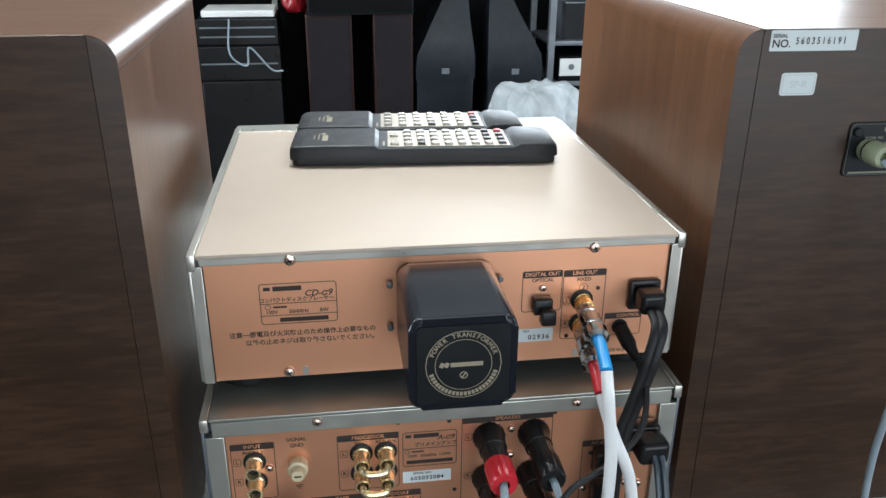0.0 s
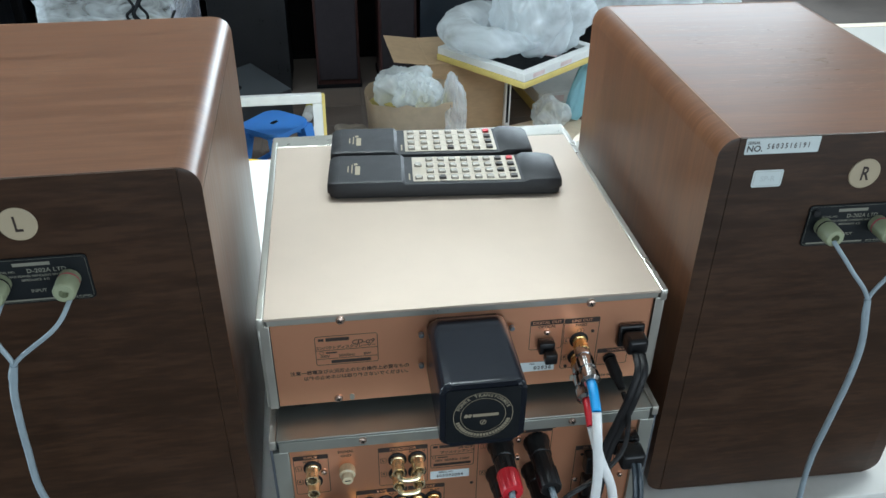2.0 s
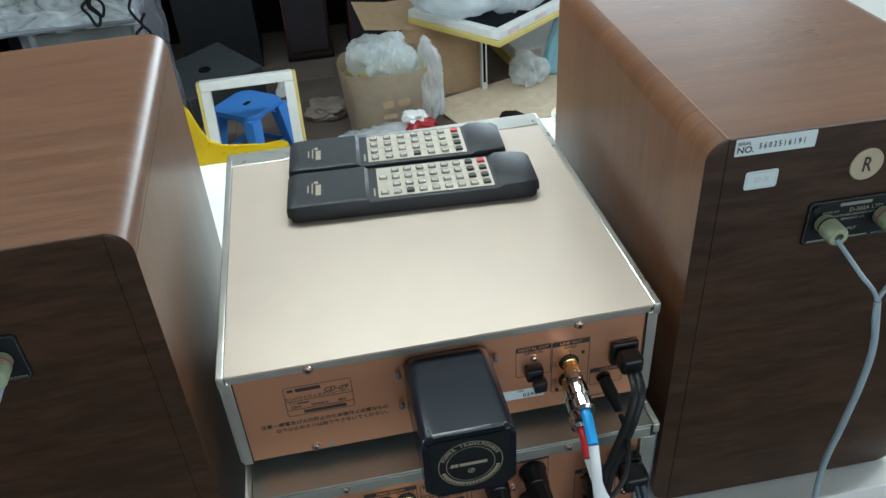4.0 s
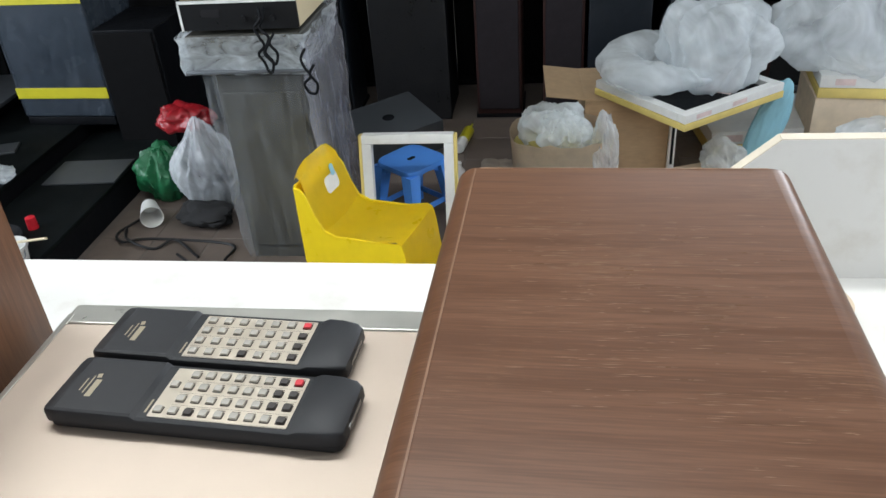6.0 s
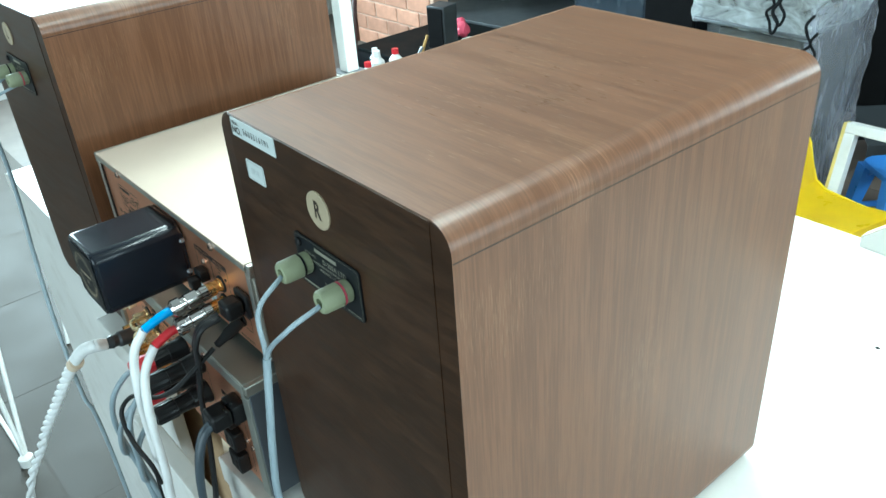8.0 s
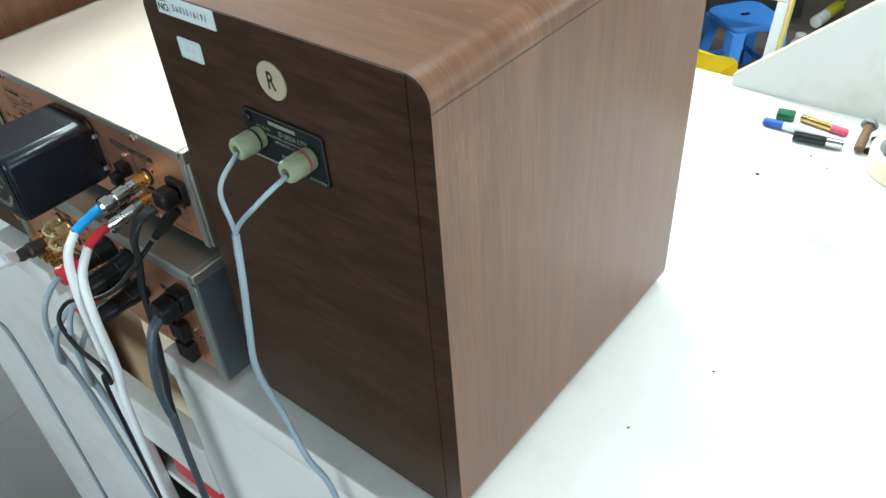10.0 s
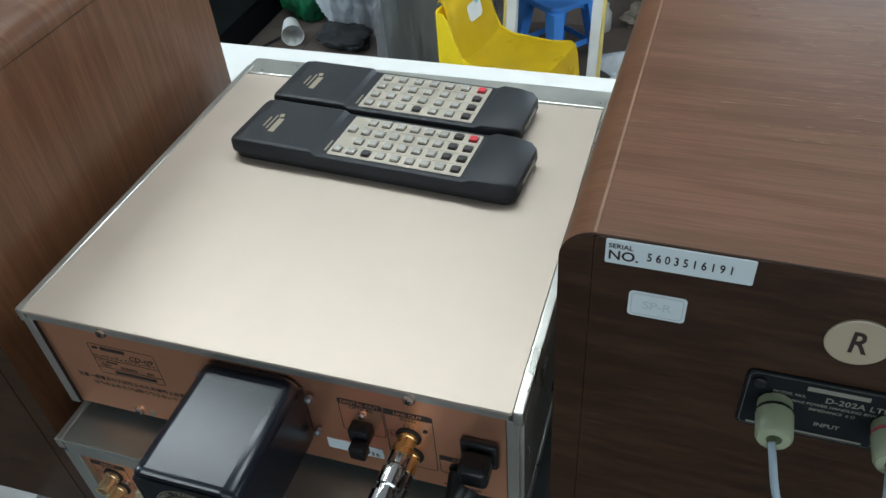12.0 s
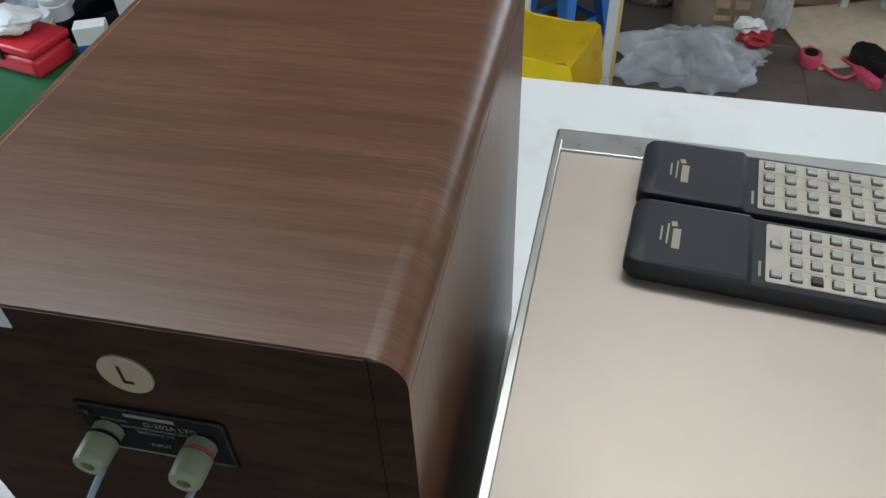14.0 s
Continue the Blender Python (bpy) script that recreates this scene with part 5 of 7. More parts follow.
# rack at the right of the row
rack = thing("metal_rack", "light grey steel shelf rack with odd equipment", "rack", at=pose(1.55, ROW + 0.05, FLOOR))
for x in (-0.42, 0.55):
    for y in (0, 0.42):
        part("post", box((x - 0.018, y - 0.018, 0), (x + 0.018, y + 0.018, 1.75), 0.003), STEEL, rack)
for z in (0.10, 0.60, 0.82, 1.25):
    part("shelf", box((-0.43, -0.01, z), (0.56, 0.43, z + 0.025), 0.003), STEEL, rack)
amp_far = thing("white_meter_unit", "small white unit with two round meters on the rack", "audio unit", at=pose(1.27, ROW + 0.05, FLOOR + 0.625))
part("case", box((-0.09, 0, 0), (0.12, 0.3, 0.135), 0.004), CABINET_BLACK, amp_far)
part("fascia", box((-0.085, -0.008, 0.03), (0.115, 0, 0.125), 0.003), WHITE_PLASTIC, amp_far, "white front plate")
for x in (-0.02, 0.05):
    part("meter", lathe([(0.016, 0), (0.016, 0.004), (0.012, 0.005)], 20, rear(x, -0.008, 0.08)), STEEL, amp_far)
for x, w, z, h, m, lab in ((1.75, 0.34, FLOOR + 0.625, 0.16, CABINET_BLACK, "black unit on the rack"), (1.45, 0.5, FLOOR + 0.845, 0.20, STEEL, "grey unit on the rack"),
                           (1.60, 0.6, FLOOR + 0.125, 0.34, CABINET_PLUM, "dark wooden cabinet on the low rack shelf")):
    u = thing("rack_unit", lab + " of the shop", "audio unit", "rack units", pose(x, ROW + 0.06, z))
    part("case", box((-w / 2, 0, 0), (w / 2, 0.32, h), 0.004), m, u)
    part("fascia", box((-w / 2, -0.008, 0.006), (w / 2, 0, h - 0.006), 0.002), BLACK_PLASTIC, u)


# wrapped tower with a deck on top
def build_wrapped_tower():
    ob = thing("wrapped_tower", "grey floor loudspeaker wrapped in clear crinkled plastic", "loudspeaker", at=pose(-0.81, 2.42, FLOOR))
    part("cabinet", box((-0.155, 0, 0), (0.165, 0.36, 0.76), 0.006), DULL_GREY, ob, "dark grey cabinet under film")
    part("grille", box((-0.140, -0.010, 0.06), (0.150, 0, 0.70), 0.004), DULL_GREY, ob, "olive-grey cloth front")

    def wrap(w0, w1, d, z0, z1, amp, seed, rows=26):
        bm = bmesh.new()
        rings = []
        per = 16
        for r in range(rows):
            t = r / (rows - 1)
            w, z = w0 + (w1 - w0) * t, z0 + (z1 - z0) * t
            c = [(-w, -0.022), (w, -0.022), (w, d), (-w, d)]
            ring = []
            for i in range(4):
                (ax, ay), (bx, by) = c[i], c[(i + 1) % 4]
                for s in range(per):
                    u = s / per
                    q = Vector((ax + (bx - ax) * u, ay + (by - ay) * u, z))
                    n1 = noise.noise(q * 9 + Vector((seed, 0, 0))) + 0.6 * abs(noise.noise(q * 26 + Vector((0, seed, 0))))
                    q += Vector((q.x / w, (q.y - d / 2) / (d / 2), 0)) * amp * n1
                    ring.append(bm.verts.new(q))
            rings.append(ring)
        n = per * 4
        for a, b in zip(rings, rings[1:]):
            for k in range(n):
                bm.faces.new((a[k], a[(k + 1) % n], b[(k + 1) % n], b[k]))
        return bm

    part("clear_wrap", wrap(0.170, 0.195, 0.385, 0.01, 0.79, 0.012, 1), FILM, ob, "clear plastic film")
    top = wrap(0.222, 0.228, 0.40, 0.770, 0.908, 0.016, 5, 16)
    top.transform(Matrix.Translation((-0.03, 0, 0)))
    part("top_wrap", top, FILM_TOP, ob, "bunched shiny film")
    part("top_board", box((-0.235, -0.005, 0.790), (0.18, 0.385, 0.905), 0.008), DULL_GREY, ob)
    part("board_edge", box((-0.244, -0.036, 0.777), (0.192, 0.39, 0.789), 0.003), STEEL, ob, "pale metal edge")
    side = wrap(0.012, 0.012, 0.43, 0.02, 0.88, 0.010, 9)
    side.transform(Matrix.Translation((0.195, 0.0, 0)))
    part("side_film", side, FILM_LILAC, ob, "lilac-tinted loose film")


build_wrapped_tower()
for z, h, fascia, lab in ((-0.181, 0.105, BLACK_PLASTIC, "black cassette deck with silver edge on the wrapped tower"), (-0.073, 0.12, BLACK_PLASTIC, "black tuner with amber display on another deck")):
    ob = thing("stereo_deck", lab, "stereo deck", "decks on the tower", pose(-0.833, 2.43, z) @ Matrix.Diagonal((0.935, 1, 1, 1)))
    part("case", box((-0.22, 0, 0.003), (0.22, 0.33, h), 0.003), CREAM_PLASTIC, ob, "beige metal case")
    part("fascia", box((-0.222, -0.012, 0.003), (0.222, 0, h), 0.003), fascia, ob)
    part("trim", box((-0.224, -0.0155, h - 0.010), (0.224, -0.012, h + 0.001), 0.001), WHITE_PLASTIC, ob, "pale worn frame edge")
    part("trim", box((-0.226, -0.0155, 0.004), (-0.217, -0.0122, h - 0.0105), 0.001), WHITE_PLASTIC, ob, "pale worn frame edge")
    part("display", box((-0.14, -0.0135, h * 0.45), (-0.07, -0.012, h * 0.72), 0.001), AMBER if h > 0.11 else GLASS_DARK, ob)
    for k in range(3):
        part("knob", lathe([(0.011, 0), (0.010, 0.012), (0, 0.012)], 18, rear(0.02 + 0.055 * k, -0.012, h * 0.4)), BLACK_PLASTIC, ob)
for k, x in enumerate((-0.755, -0.735, -0.612)):
    top = -0.10 if k < 2 else -0.24
    pts = [(x, 2.405, top)] + [(x + 0.016 * math.sin(2.1 * i + k), 2.372 - 0.006 * math.cos(1.7 * i + k), top - 0.030 * i) for i in range(1, 8 - k)]
    pts += [(x + 0.026 + 0.012 * math.sin(2.3 * i), 2.366, top - 0.030 * (7 - k) + 0.034 * i) for i in range(4)]
    solid("hanging_lead", tube(pts, 0.005, 8), CABINET_BLACK, "thin black lead hanging in loose coils over the wrapped tower", "cable", "hanging leads")


# plastic furniture
def build_child_chair():
    ob = thing("child_chair", "yellow moulded plastic child chair with peeling sticker", "chair", at=pose(-0.588, 2.20, FLOOR, 0, 0, -14) @ Matrix.Scale(0.84, 4))
    prof = [(0.00, 0.655), (0.012, 0.672), (0.030, 0.655), (0.075, 0.48), (0.105, 0.410), (0.16, 0.385), (0.34, 0.392), (0.425, 0.408), (0.447, 0.396), (0.458, 0.35), (0.478, 0.17)]
    bm = bmesh.new()
    top = [[], []]
    half = 0.165
    cols = 9
    grid = []
    for x, z in [(p[0], p[1]) for p in prof]:
        row = []
        for c in range(cols):
            u = -1 + 2 * c / (cols - 1)
            k = 1 - 0.10 * max(0, (z - 0.40) / 0.25) ** 1.5
            dz = -0.022 * (1 - u * u) * (1 if 0.1 < x < 0.44 else 0.2) if z < 0.412 and x > 0.1 else (-0.040 * (max(0, abs(u) - 0.5) / 0.5) ** 2 if z > 0.6 else 0)
            row.append(bm.verts.new((x, u * half * k, z + dz)))
        grid.append(row)
    for a, b in zip(grid, grid[1:]):
        for c in range(cols - 1):
            bm.faces.new((a[c], a[c + 1], b[c + 1], b[c]))
    bmesh.ops.solidify(bm, geom=bm.faces[:], thickness=-0.006)
    seat = part("seat_shell", bm, YELLOW, ob)
    for s in (-1, 1):
        wall = [(0.0, 0.0), (0.055, 0.0), (0.105, 0.26), (0.36, 0.26), (0.415, 0.0), (0.478, 0.0), (0.458, 0.35), (0.443, 0.398), (0.34, 0.392), (0.16, 0.390), (0.108, 0.412), (0.078, 0.470), (0.052, 0.555), (0.030, 0.585), (0.0, 0.59)]
        part("side_panel", prism(wall, -0.004, 0.004, Matrix.Translation((0, s * (half - 0.006), 0)) @ Matrix.Rotation(radians(90), 4, "X"), bevel=0.0015), YELLOW, ob)
    part("back_panel", box((0.0, -half + 0.006, 0.20), (0.010, half - 0.006, 0.60), 0.002), YELLOW, ob)
    part("sticker", prism(rounded(0.07, 0.10, 0.02), 0, 0.001, Matrix.Translation((0.062, 0.03, 0.53)) @ Matrix.Rotation(radians(76), 4, "Y")), PAPER, ob, "faded white sticker")
    part("sticker", prism(rounded(0.05, 0.03, 0.012), 0, 0.001, Matrix.Translation((0.055, 0.055, 0.575)) @ Matrix.Rotation(radians(76), 4, "Y")), CYAN_BAG, ob, "torn green-blue sticker")
    return ob


build_child_chair()


def build_stool():
    ob = thing("stool", "low blue moulded plastic stool behind a white frame", "stool", at=pose(-0.350, 2.74, FLOOR, 0, 0, 52) @ Matrix.Diagonal((0.80, 0.80, 0.98, 1)))
    h = 0.285
    bm = prism(rounded(0.275, 0.275, 0.055), h - 0.022, h, bevel=0.007, seg=3)
    part("seat", bm, BLUE_PLASTIC, ob)
    part("grip_hole", prism(rounded(0.05, 0.026, 0.0125), h - 0.004, h + 0.0008), CABINET_BLACK, ob, "dark slot in the seat")
    for sx in (-1, 1):
        for sy in (-1, 1):
            bm = bmesh.new()
            a, b = Vector((sx * 0.106, sy * 0.106, h - 0.02)), Vector((sx * 0.145, sy * 0.145, 0))
            q = []
            for c, wd in ((a, 0.034), (b, 0.022)):
                q += [bm.verts.new(c + Vector((i * wd, j * wd, 0))) for i, j in ((-1, -1), (1, -1), (1, 1), (-1, 1))]
            bmesh.ops.convex_hull(bm, input=q)
            part("leg", bm, BLUE_PLASTIC, ob)
    for k in range(4):
        m = Matrix.Rotation(radians(90 * k), 4, "Z")
        arch = [(-0.10, h - 0.02), (-0.085, h - 0.06), (-0.05, h - 0.040), (0, h - 0.034), (0.05, h - 0.040), (0.085, h - 0.06), (0.10, h - 0.02)]
        part("apron", prism(arch, -0.004, 0.004, m @ Matrix.Translation((0, 0.110, 0)) @ Matrix.Rotation(radians(90), 4, "X")), BLUE_PLASTIC, ob)
        part("stretcher", box((-0.11, 0.108, 0.075), (0.11, 0.118, 0.10), 0.003, m=m), BLUE_PLASTIC, ob)


build_stool()


def build_frame():
    ob = thing("picture_frame", "white open frame with pale yellow sides, leaning", "frame", at=pose(-0.315, 2.40, FLOOR, -12, 1, 3))
    w, h, t, d = 0.345, 0.50, 0.036, 0.05
    part("top_rail", box((-w / 2, 0, h - t), (w / 2, d, h), 0.004), WHITE_PLASTIC, ob)
    part("bottom_rail", box((-w / 2, 0, 0), (w / 2, d, t), 0.004), WHITE_PLASTIC, ob)
    for s in (-1, 1):
        x0, x1 = sorted((s * (w / 2 - t), s * w / 2))
        part("stile", box((x0, 0.001, t), (x1, d - 0.001, h - t), 0.003), WHITE_PLASTIC, ob)
        x0, x1 = sorted((s * w / 2, s * (w / 2 + 0.012)))
        part("side_strip", box((x0, 0.004, 0.004), (x1, d - 0.002, h - 0.003), 0.002), TAPE_PALE, ob, "pale yellow strip")


TAPE_PALE = mat("pale_yellow_foam", (0.66, 0.52, 0.16), 0.7, var=0.1, scale=20)
build_frame()
solid("jar", lathe([(0.03, 0), (0.034, 0.01), (0.034, 0.08), (0.02, 0.10), (0.02, 0.12), (0, 0.12)], 20), WHITE_PLASTIC, "small white plastic bottle behind the frame", "bottle", at=pose(-0.20, 3.02, FLOOR + 0.0))


# boxes, bags and wrapping
FILM_CLEAR = film("thin_clear_bag", (0.92, 0.96, 1.0), 0.52, 0.10, 0.45, 3.5, spread=0.32, relief=0.012)


def build_round_box():
    ob = thing("carton_drum", "soft bulging carton holding a milky plastic bag", "carton", at=pose(0.255, 2.93, FLOOR))
    bm = bmesh.new()
    rows, seg = 9, 32
    grid = []
    for r in range(rows):
        z = 0.315 * r / (rows - 1)
        ring = []
        for k in range(seg):
            a = 2 * math.pi * k / seg
            sq = 1 / max(abs(math.cos(a)), abs(math.sin(a))) ** 0.22
            rad = (0.185 + 0.03 * r / (rows - 1)) * sq * (1 + 0.03 * noise.noise(Vector((math.cos(a) * 2, math.sin(a) * 2, z * 5))))
            ring.append(bm.verts.new((rad * math.cos(a), rad * math.sin(a) * 0.85, z + (0.02 * noise.noise(Vector((math.cos(a) * 3, math.sin(a) * 3, 4))) if r == rows - 1 else 0))))
        grid.append(ring)
    for a, b in zip(grid, grid[1:]):
        for k in range(seg):
            bm.faces.new((a[k], a[(k + 1) % seg], b[(k + 1) % seg], b[k]))
    bm.faces.new(grid[0][::-1])
    bmesh.ops.solidify(bm, geom=bm.faces[:], thickness=0.006)
    part("carton_wall", bm, CARDBOARD_PALE, ob, "pale cardboard wall")
    for k, (x, z, w, h) in enumerate(((-0.05, 0.17, 0.05, 0.03), (0.02, 0.17, 0.05, 0.03), (-0.05, 0.12, 0.06, 0.02), (0.03, 0.12, 0.05, 0.02), (-0.04, 0.07, 0.07, 0.02))):
        part("print_block", box((x, -0.188, z), (x + w, -0.184, z + h)), CARDBOARD, ob, "faint brown print")
    foam = part("foam_scrap", crumpled((0.17, 0.14, 0.05), 11, 0.4, floor=-0.03), mat("mustard_foam", (0.32, 0.27, 0.08), 0.8, var=0.3, scale=20), ob)
    foam.matrix_basis = Matrix.Translation((0, 0, 0.268))
    return ob


build_round_box()
solid("plastic_bag", bag((0.135, 0.115, 0.11), 21, 6, 0.25, 0.35), FILM_MILKY, "crumpled milky plastic bag stuffed in a carton", "plastic bag", at=pose(0.235, 2.93, FLOOR + 0.315))
solid("plastic_bag", bag((0.10, 0.09, 0.085), 23, 7, 0.34, 0.4), FILM_MILKY, "smaller clear bag bunched in a carton", "plastic bag", at=pose(0.27, 2.86, FLOOR + 0.325))
solid("plastic_bag", bag((0.06, 0.11, 0.17), 22, 5, 0.22, 0.3), FILM_CLEAR, "clear plastic bag hanging over a carton side", "plastic bag", at=pose(0.43, 2.86, FLOOR + 0.22))


def carton(name, x, y, z, w, d, h, rz, material, label, flaps=(), open_top=False):
    ob = thing(name, label, "carton", at=pose(x, y, z, 0, 0, rz))
    t = 0.006
    part("front_wall", box((-w / 2, -d / 2, 0), (w / 2, -d / 2 + t, h), 0.001), material, ob)
    part("rear_wall", box((-w / 2, d / 2 - t, 0), (w / 2, d / 2, h), 0.001), material, ob)
    for s in (-1, 1):
        x0, x1 = sorted((s * w / 2, s * (w / 2 - t)))
        part("side_wall", box((x0, -d / 2 + t, 0), (x1, d / 2 - t, h), 0.001), material, ob)
    part("base", box((-w / 2 + t, -d / 2 + t, 0), (w / 2 - t, d / 2 - t, t)), material, ob)
    if not open_top:
        part("lid", box((-w / 2, -d / 2, h), (w / 2, d / 2, h + 0.005), 0.001), material, ob)
    for side, ln, ang in flaps:
        m = {"w": Matrix.Translation((-w / 2, 0, h)) @ Matrix.Rotation(radians(-ang), 4, "Y"), "s": Matrix.Translation((0, -d / 2, h)) @ Matrix.Rotation(radians(90), 4, "Z") @ Matrix.Rotation(radians(-ang), 4, "Y"),
             "e": Matrix.Translation((w / 2, 0, h)) @ Matrix.Rotation(radians(180), 4, "Z") @ Matrix.Rotation(radians(-ang), 4, "Y")}[side]
        half = (d if side in "we" else w) / 2
        part("flap", box((-ln, -half, 0.0), (0, half, 0.004), 0.001, m=m), material, ob)
    return ob


carton("cardboard_carton", 0.535, 3.36, FLOOR, 0.37, 0.40, 0.352, 3, CARDBOARD, "brown cardboard carton with open flaps on the floor", (("w", 0.17, -8), ("s", 0.02, 100)))
solid("carton_corner_guard", box((-0.006, -0.02, 0.0), (0.022, 0.012, 0.34), 0.002), PAPER, "white paper strip taped on the carton corner", "paper", at=pose(0.735, 3.155, FLOOR, 0, 0, 3))
part("slot", box((0.002, -0.0215, 0.05), (0.014, -0.0202, 0.26), 0.0005), CABINET_BLACK, bpy.data.objects["carton_corner_guard"], "dark open slot")
solid("cardboard_sheet", box((-0.35, -0.22, 0), (0.35, 0.22, 0.006), 0.001), CARDBOARD_PALE, "flattened brown cardboard lying on the floor", "cardboard", at=pose(0.86, 2.98, FLOOR + 0.004, 1.2, 0, 20))


def flat_box(x, y, z, w, d, h, rz, rx, label, opened=False):
    ob = thing("flat_box", label, "box", "flat boxes", pose(x, y, z, rx, 0, rz))
    if opened:
        rim = 0.045
        for s in (-1, 1):
            y0, y1 = sorted((s * d / 2, s * (d / 2 - rim)))
            part("rim", box((-w / 2, y0, h * 0.45), (w / 2, y1, h), 0.003), PAPER, ob, "white printed rim")
            x0, x1 = sorted((s * w / 2, s * (w / 2 - rim)))
            part("rim", box((x0, -d / 2 + rim, h * 0.45), (x1, d / 2 - rim, h - 0.001), 0.003), PAPER, ob, "white printed rim")
        part("insert", box((-w / 2 + rim, -d / 2 + rim, h * 0.45), (w / 2 - rim, d / 2 - rim, h * 0.62), 0.002), CABINET_BLACK, ob, "dark item lying in the tray")
        part("leaflet", box((-0.10, -0.07, 0), (0.10, 0.07, 0.002), 0.0005, m=Matrix.Translation((w * 0.22, -d * 0.14, h * 0.63)) @ Matrix.Rotation(radians(24), 4, "Z")), PAPER_PRINT, ob, "pale printed leaflet")
    else:
        part("lid", box((-w / 2, -d / 2, h * 0.45), (w / 2, d / 2, h), 0.003), PAPER, ob, "white printed lid")
    part("tray", box((-w / 2 - 0.003, -d / 2 - 0.003, 0), (w / 2 + 0.003, d / 2 + 0.003, h * 0.44), 0.003), TAPE_PALE, ob, "pale yellow tray")
    for k in range(int(w / 0.2)):
        part("print_block", box((-w / 2 + 0.06 + k * 0.2, -d / 2 - 0.0012, h * 0.58), (-w / 2 + 0.14 + k * 0.2, -d / 2, h * 0.86)), PAPER_PRINT, ob, "faint pink print")


flat_box(0.79, 3.17, FLOOR + 0.36, 0.56, 0.53, 0.065, 38, 0, "open white flat box with yellow tray on a carton", True)
flat_box(1.22, 3.55, FLOOR + 0.002, 0.6, 0.42, 0.12, 6, 0, "white flat box with yellow tray on the floor")
solid("bubble_wrap", coil([(0.86, 3.02, 0), (0.66, 2.98, 0), (0.53, 3.06, 0.01), (0.50, 3.20, 0.02), (0.62, 3.32, 0.03), (0.80, 3.34, 0.03), (0.95, 3.26, 0.02)], 0.085, 3, 0.78), BUBBLE, "thick coiled roll of crumpled bubble wrap on a flat box", "bubble wrap", at=pose(0.01, 0.03, FLOOR + 0.492))
solid("bubble_wrap", bag((0.215, 0.16, 0.185), 32, 4, 0.22, 0.32), BUBBLE, "large peaked heap of bubble wrap beside its coiled roll", "bubble wrap", at=pose(0.885, 3.16, FLOOR + 0.585))
solid("plastic_sheet", bag((0.26, 0.16, 0.10), 33, 6, 0.28, 0.5, floor=-0.05), FILM_CLEAR, "crumpled clear plastic sheet lying on the floor", "plastic sheet", at=pose(0.13, 2.56, FLOOR + 0.058, 0, 0, 6))
solid("cloth", crumpled((0.058, 0.042, 0.03), 34, 0.5, 2.8, 4), RED_BAG, "small red and white cloth on plastic", "cloth", at=pose(0.345, 2.58, FLOOR + 0.15))
solid("cloth", crumpled((0.05, 0.035, 0.03), 35, 0.5, 2.8, 3), PAPER, "small white rag beside the red cloth", "cloth", at=pose(0.325, 2.60, FLOOR + 0.185))
solid("crumpled_paper", crumpled((0.10, 0.09, 0.045), 36, 0.5, 2.8, 4, floor=-0.03), mat("grey_wrapping", (0.25, 0.21, 0.17), 0.8, var=0.3, scale=14), "crumpled grey-brown paper on the floor", "paper", at=pose(-0.02, 3.10, FLOOR + 0.032))
solid("plastic_bag", bag((0.085, 0.08, 0.08), 37, 5, 0.22, 0.35, floor=-0.07), FILM_MILKY, "clear crumpled plastic bag on the floor", "plastic bag", at=pose(0.96, 3.14, FLOOR + 0.083))
solid("shopping_bag", bag((0.070, 0.03, 0.21), 38, 4, 0.06, 0.10, floor=-0.19), CYAN_BAG, "pale cyan plastic carrier bag standing upright", "bag", at=pose(1.155, 3.21, FLOOR + 0.205, 0, 17, 0))
carton("cardboard_carton", 1.61, 3.42, FLOOR, 0.50, 0.36, 0.30, -4, CARDBOARD_PALE, "pale cardboard carton with pink print", ())
flat_box(1.60, 3.40, FLOOR + 0.306, 0.46, 0.34, 0.10, -6, 0, "white flat box with yellow tray on a pale carton")
solid("plastic_bag", bag((0.36, 0.20, 0.21), 39, 5, 0.22, 0.34), FILM_MILKY, "large milky plastic bag on the boxes", "plastic bag", at=pose(1.55, 3.36, FLOOR + 0.585))
carton("cardboard_carton", 2.25, 3.30, FLOOR, 0.42, 0.40, 0.40, 10, CARDBOARD, "brown cardboard carton beside the boxes", ())
solid("plastic_bag", bag((0.26, 0.16, 0.165), 40, 5, 0.2, 0.35, floor=-0.15), FILM_MILKY, "flat milky plastic bag on the floor", "plastic bag", at=pose(1.62, 3.00, FLOOR + 0.162))

# things on the floor near the red tool
ob = thing("meter_tool", "small pink-red hand meter lying on the floor", "tool", at=pose(0.575, 2.70, FLOOR))
part("body", prism(rounded(0.075, 0.10, 0.03), 0, 0.045, bevel=0.01), PINK, ob)
part("dial", lathe([(0.026, 0.045), (0.026, 0.050), (0.02, 0.052)], 20), BLACK_PLASTIC, ob)
solid("probe_lead", tube([(0.62, 2.68, FLOOR + 0.008), (0.68, 2.60, FLOOR + 0.01), (0.74, 2.66, FLOOR + 0.012), (0.70, 2.74, FLOOR + 0.01), (0.80, 2.72, FLOOR + 0.01), (0.85, 2.60, FLOOR + 0.01)], 0.007, 8), PINK, "pink test lead curled on the floor", "cable")
ob = thing("hand_tool", "black hand tool with pink grip on the floor", "tool", at=pose(0.78, 2.70, FLOOR, 0, 0, 30))
part("body", prism(rounded(0.09, 0.15, 0.03), 0, 0.07, bevel=0.012), BLACK_PLASTIC, ob)
part("grip", prism(rounded(0.035, 0.13, 0.015), 0, 0.03, Matrix.Translation((-0.06, -0.07, 0)), bevel=0.006), PINK, ob)

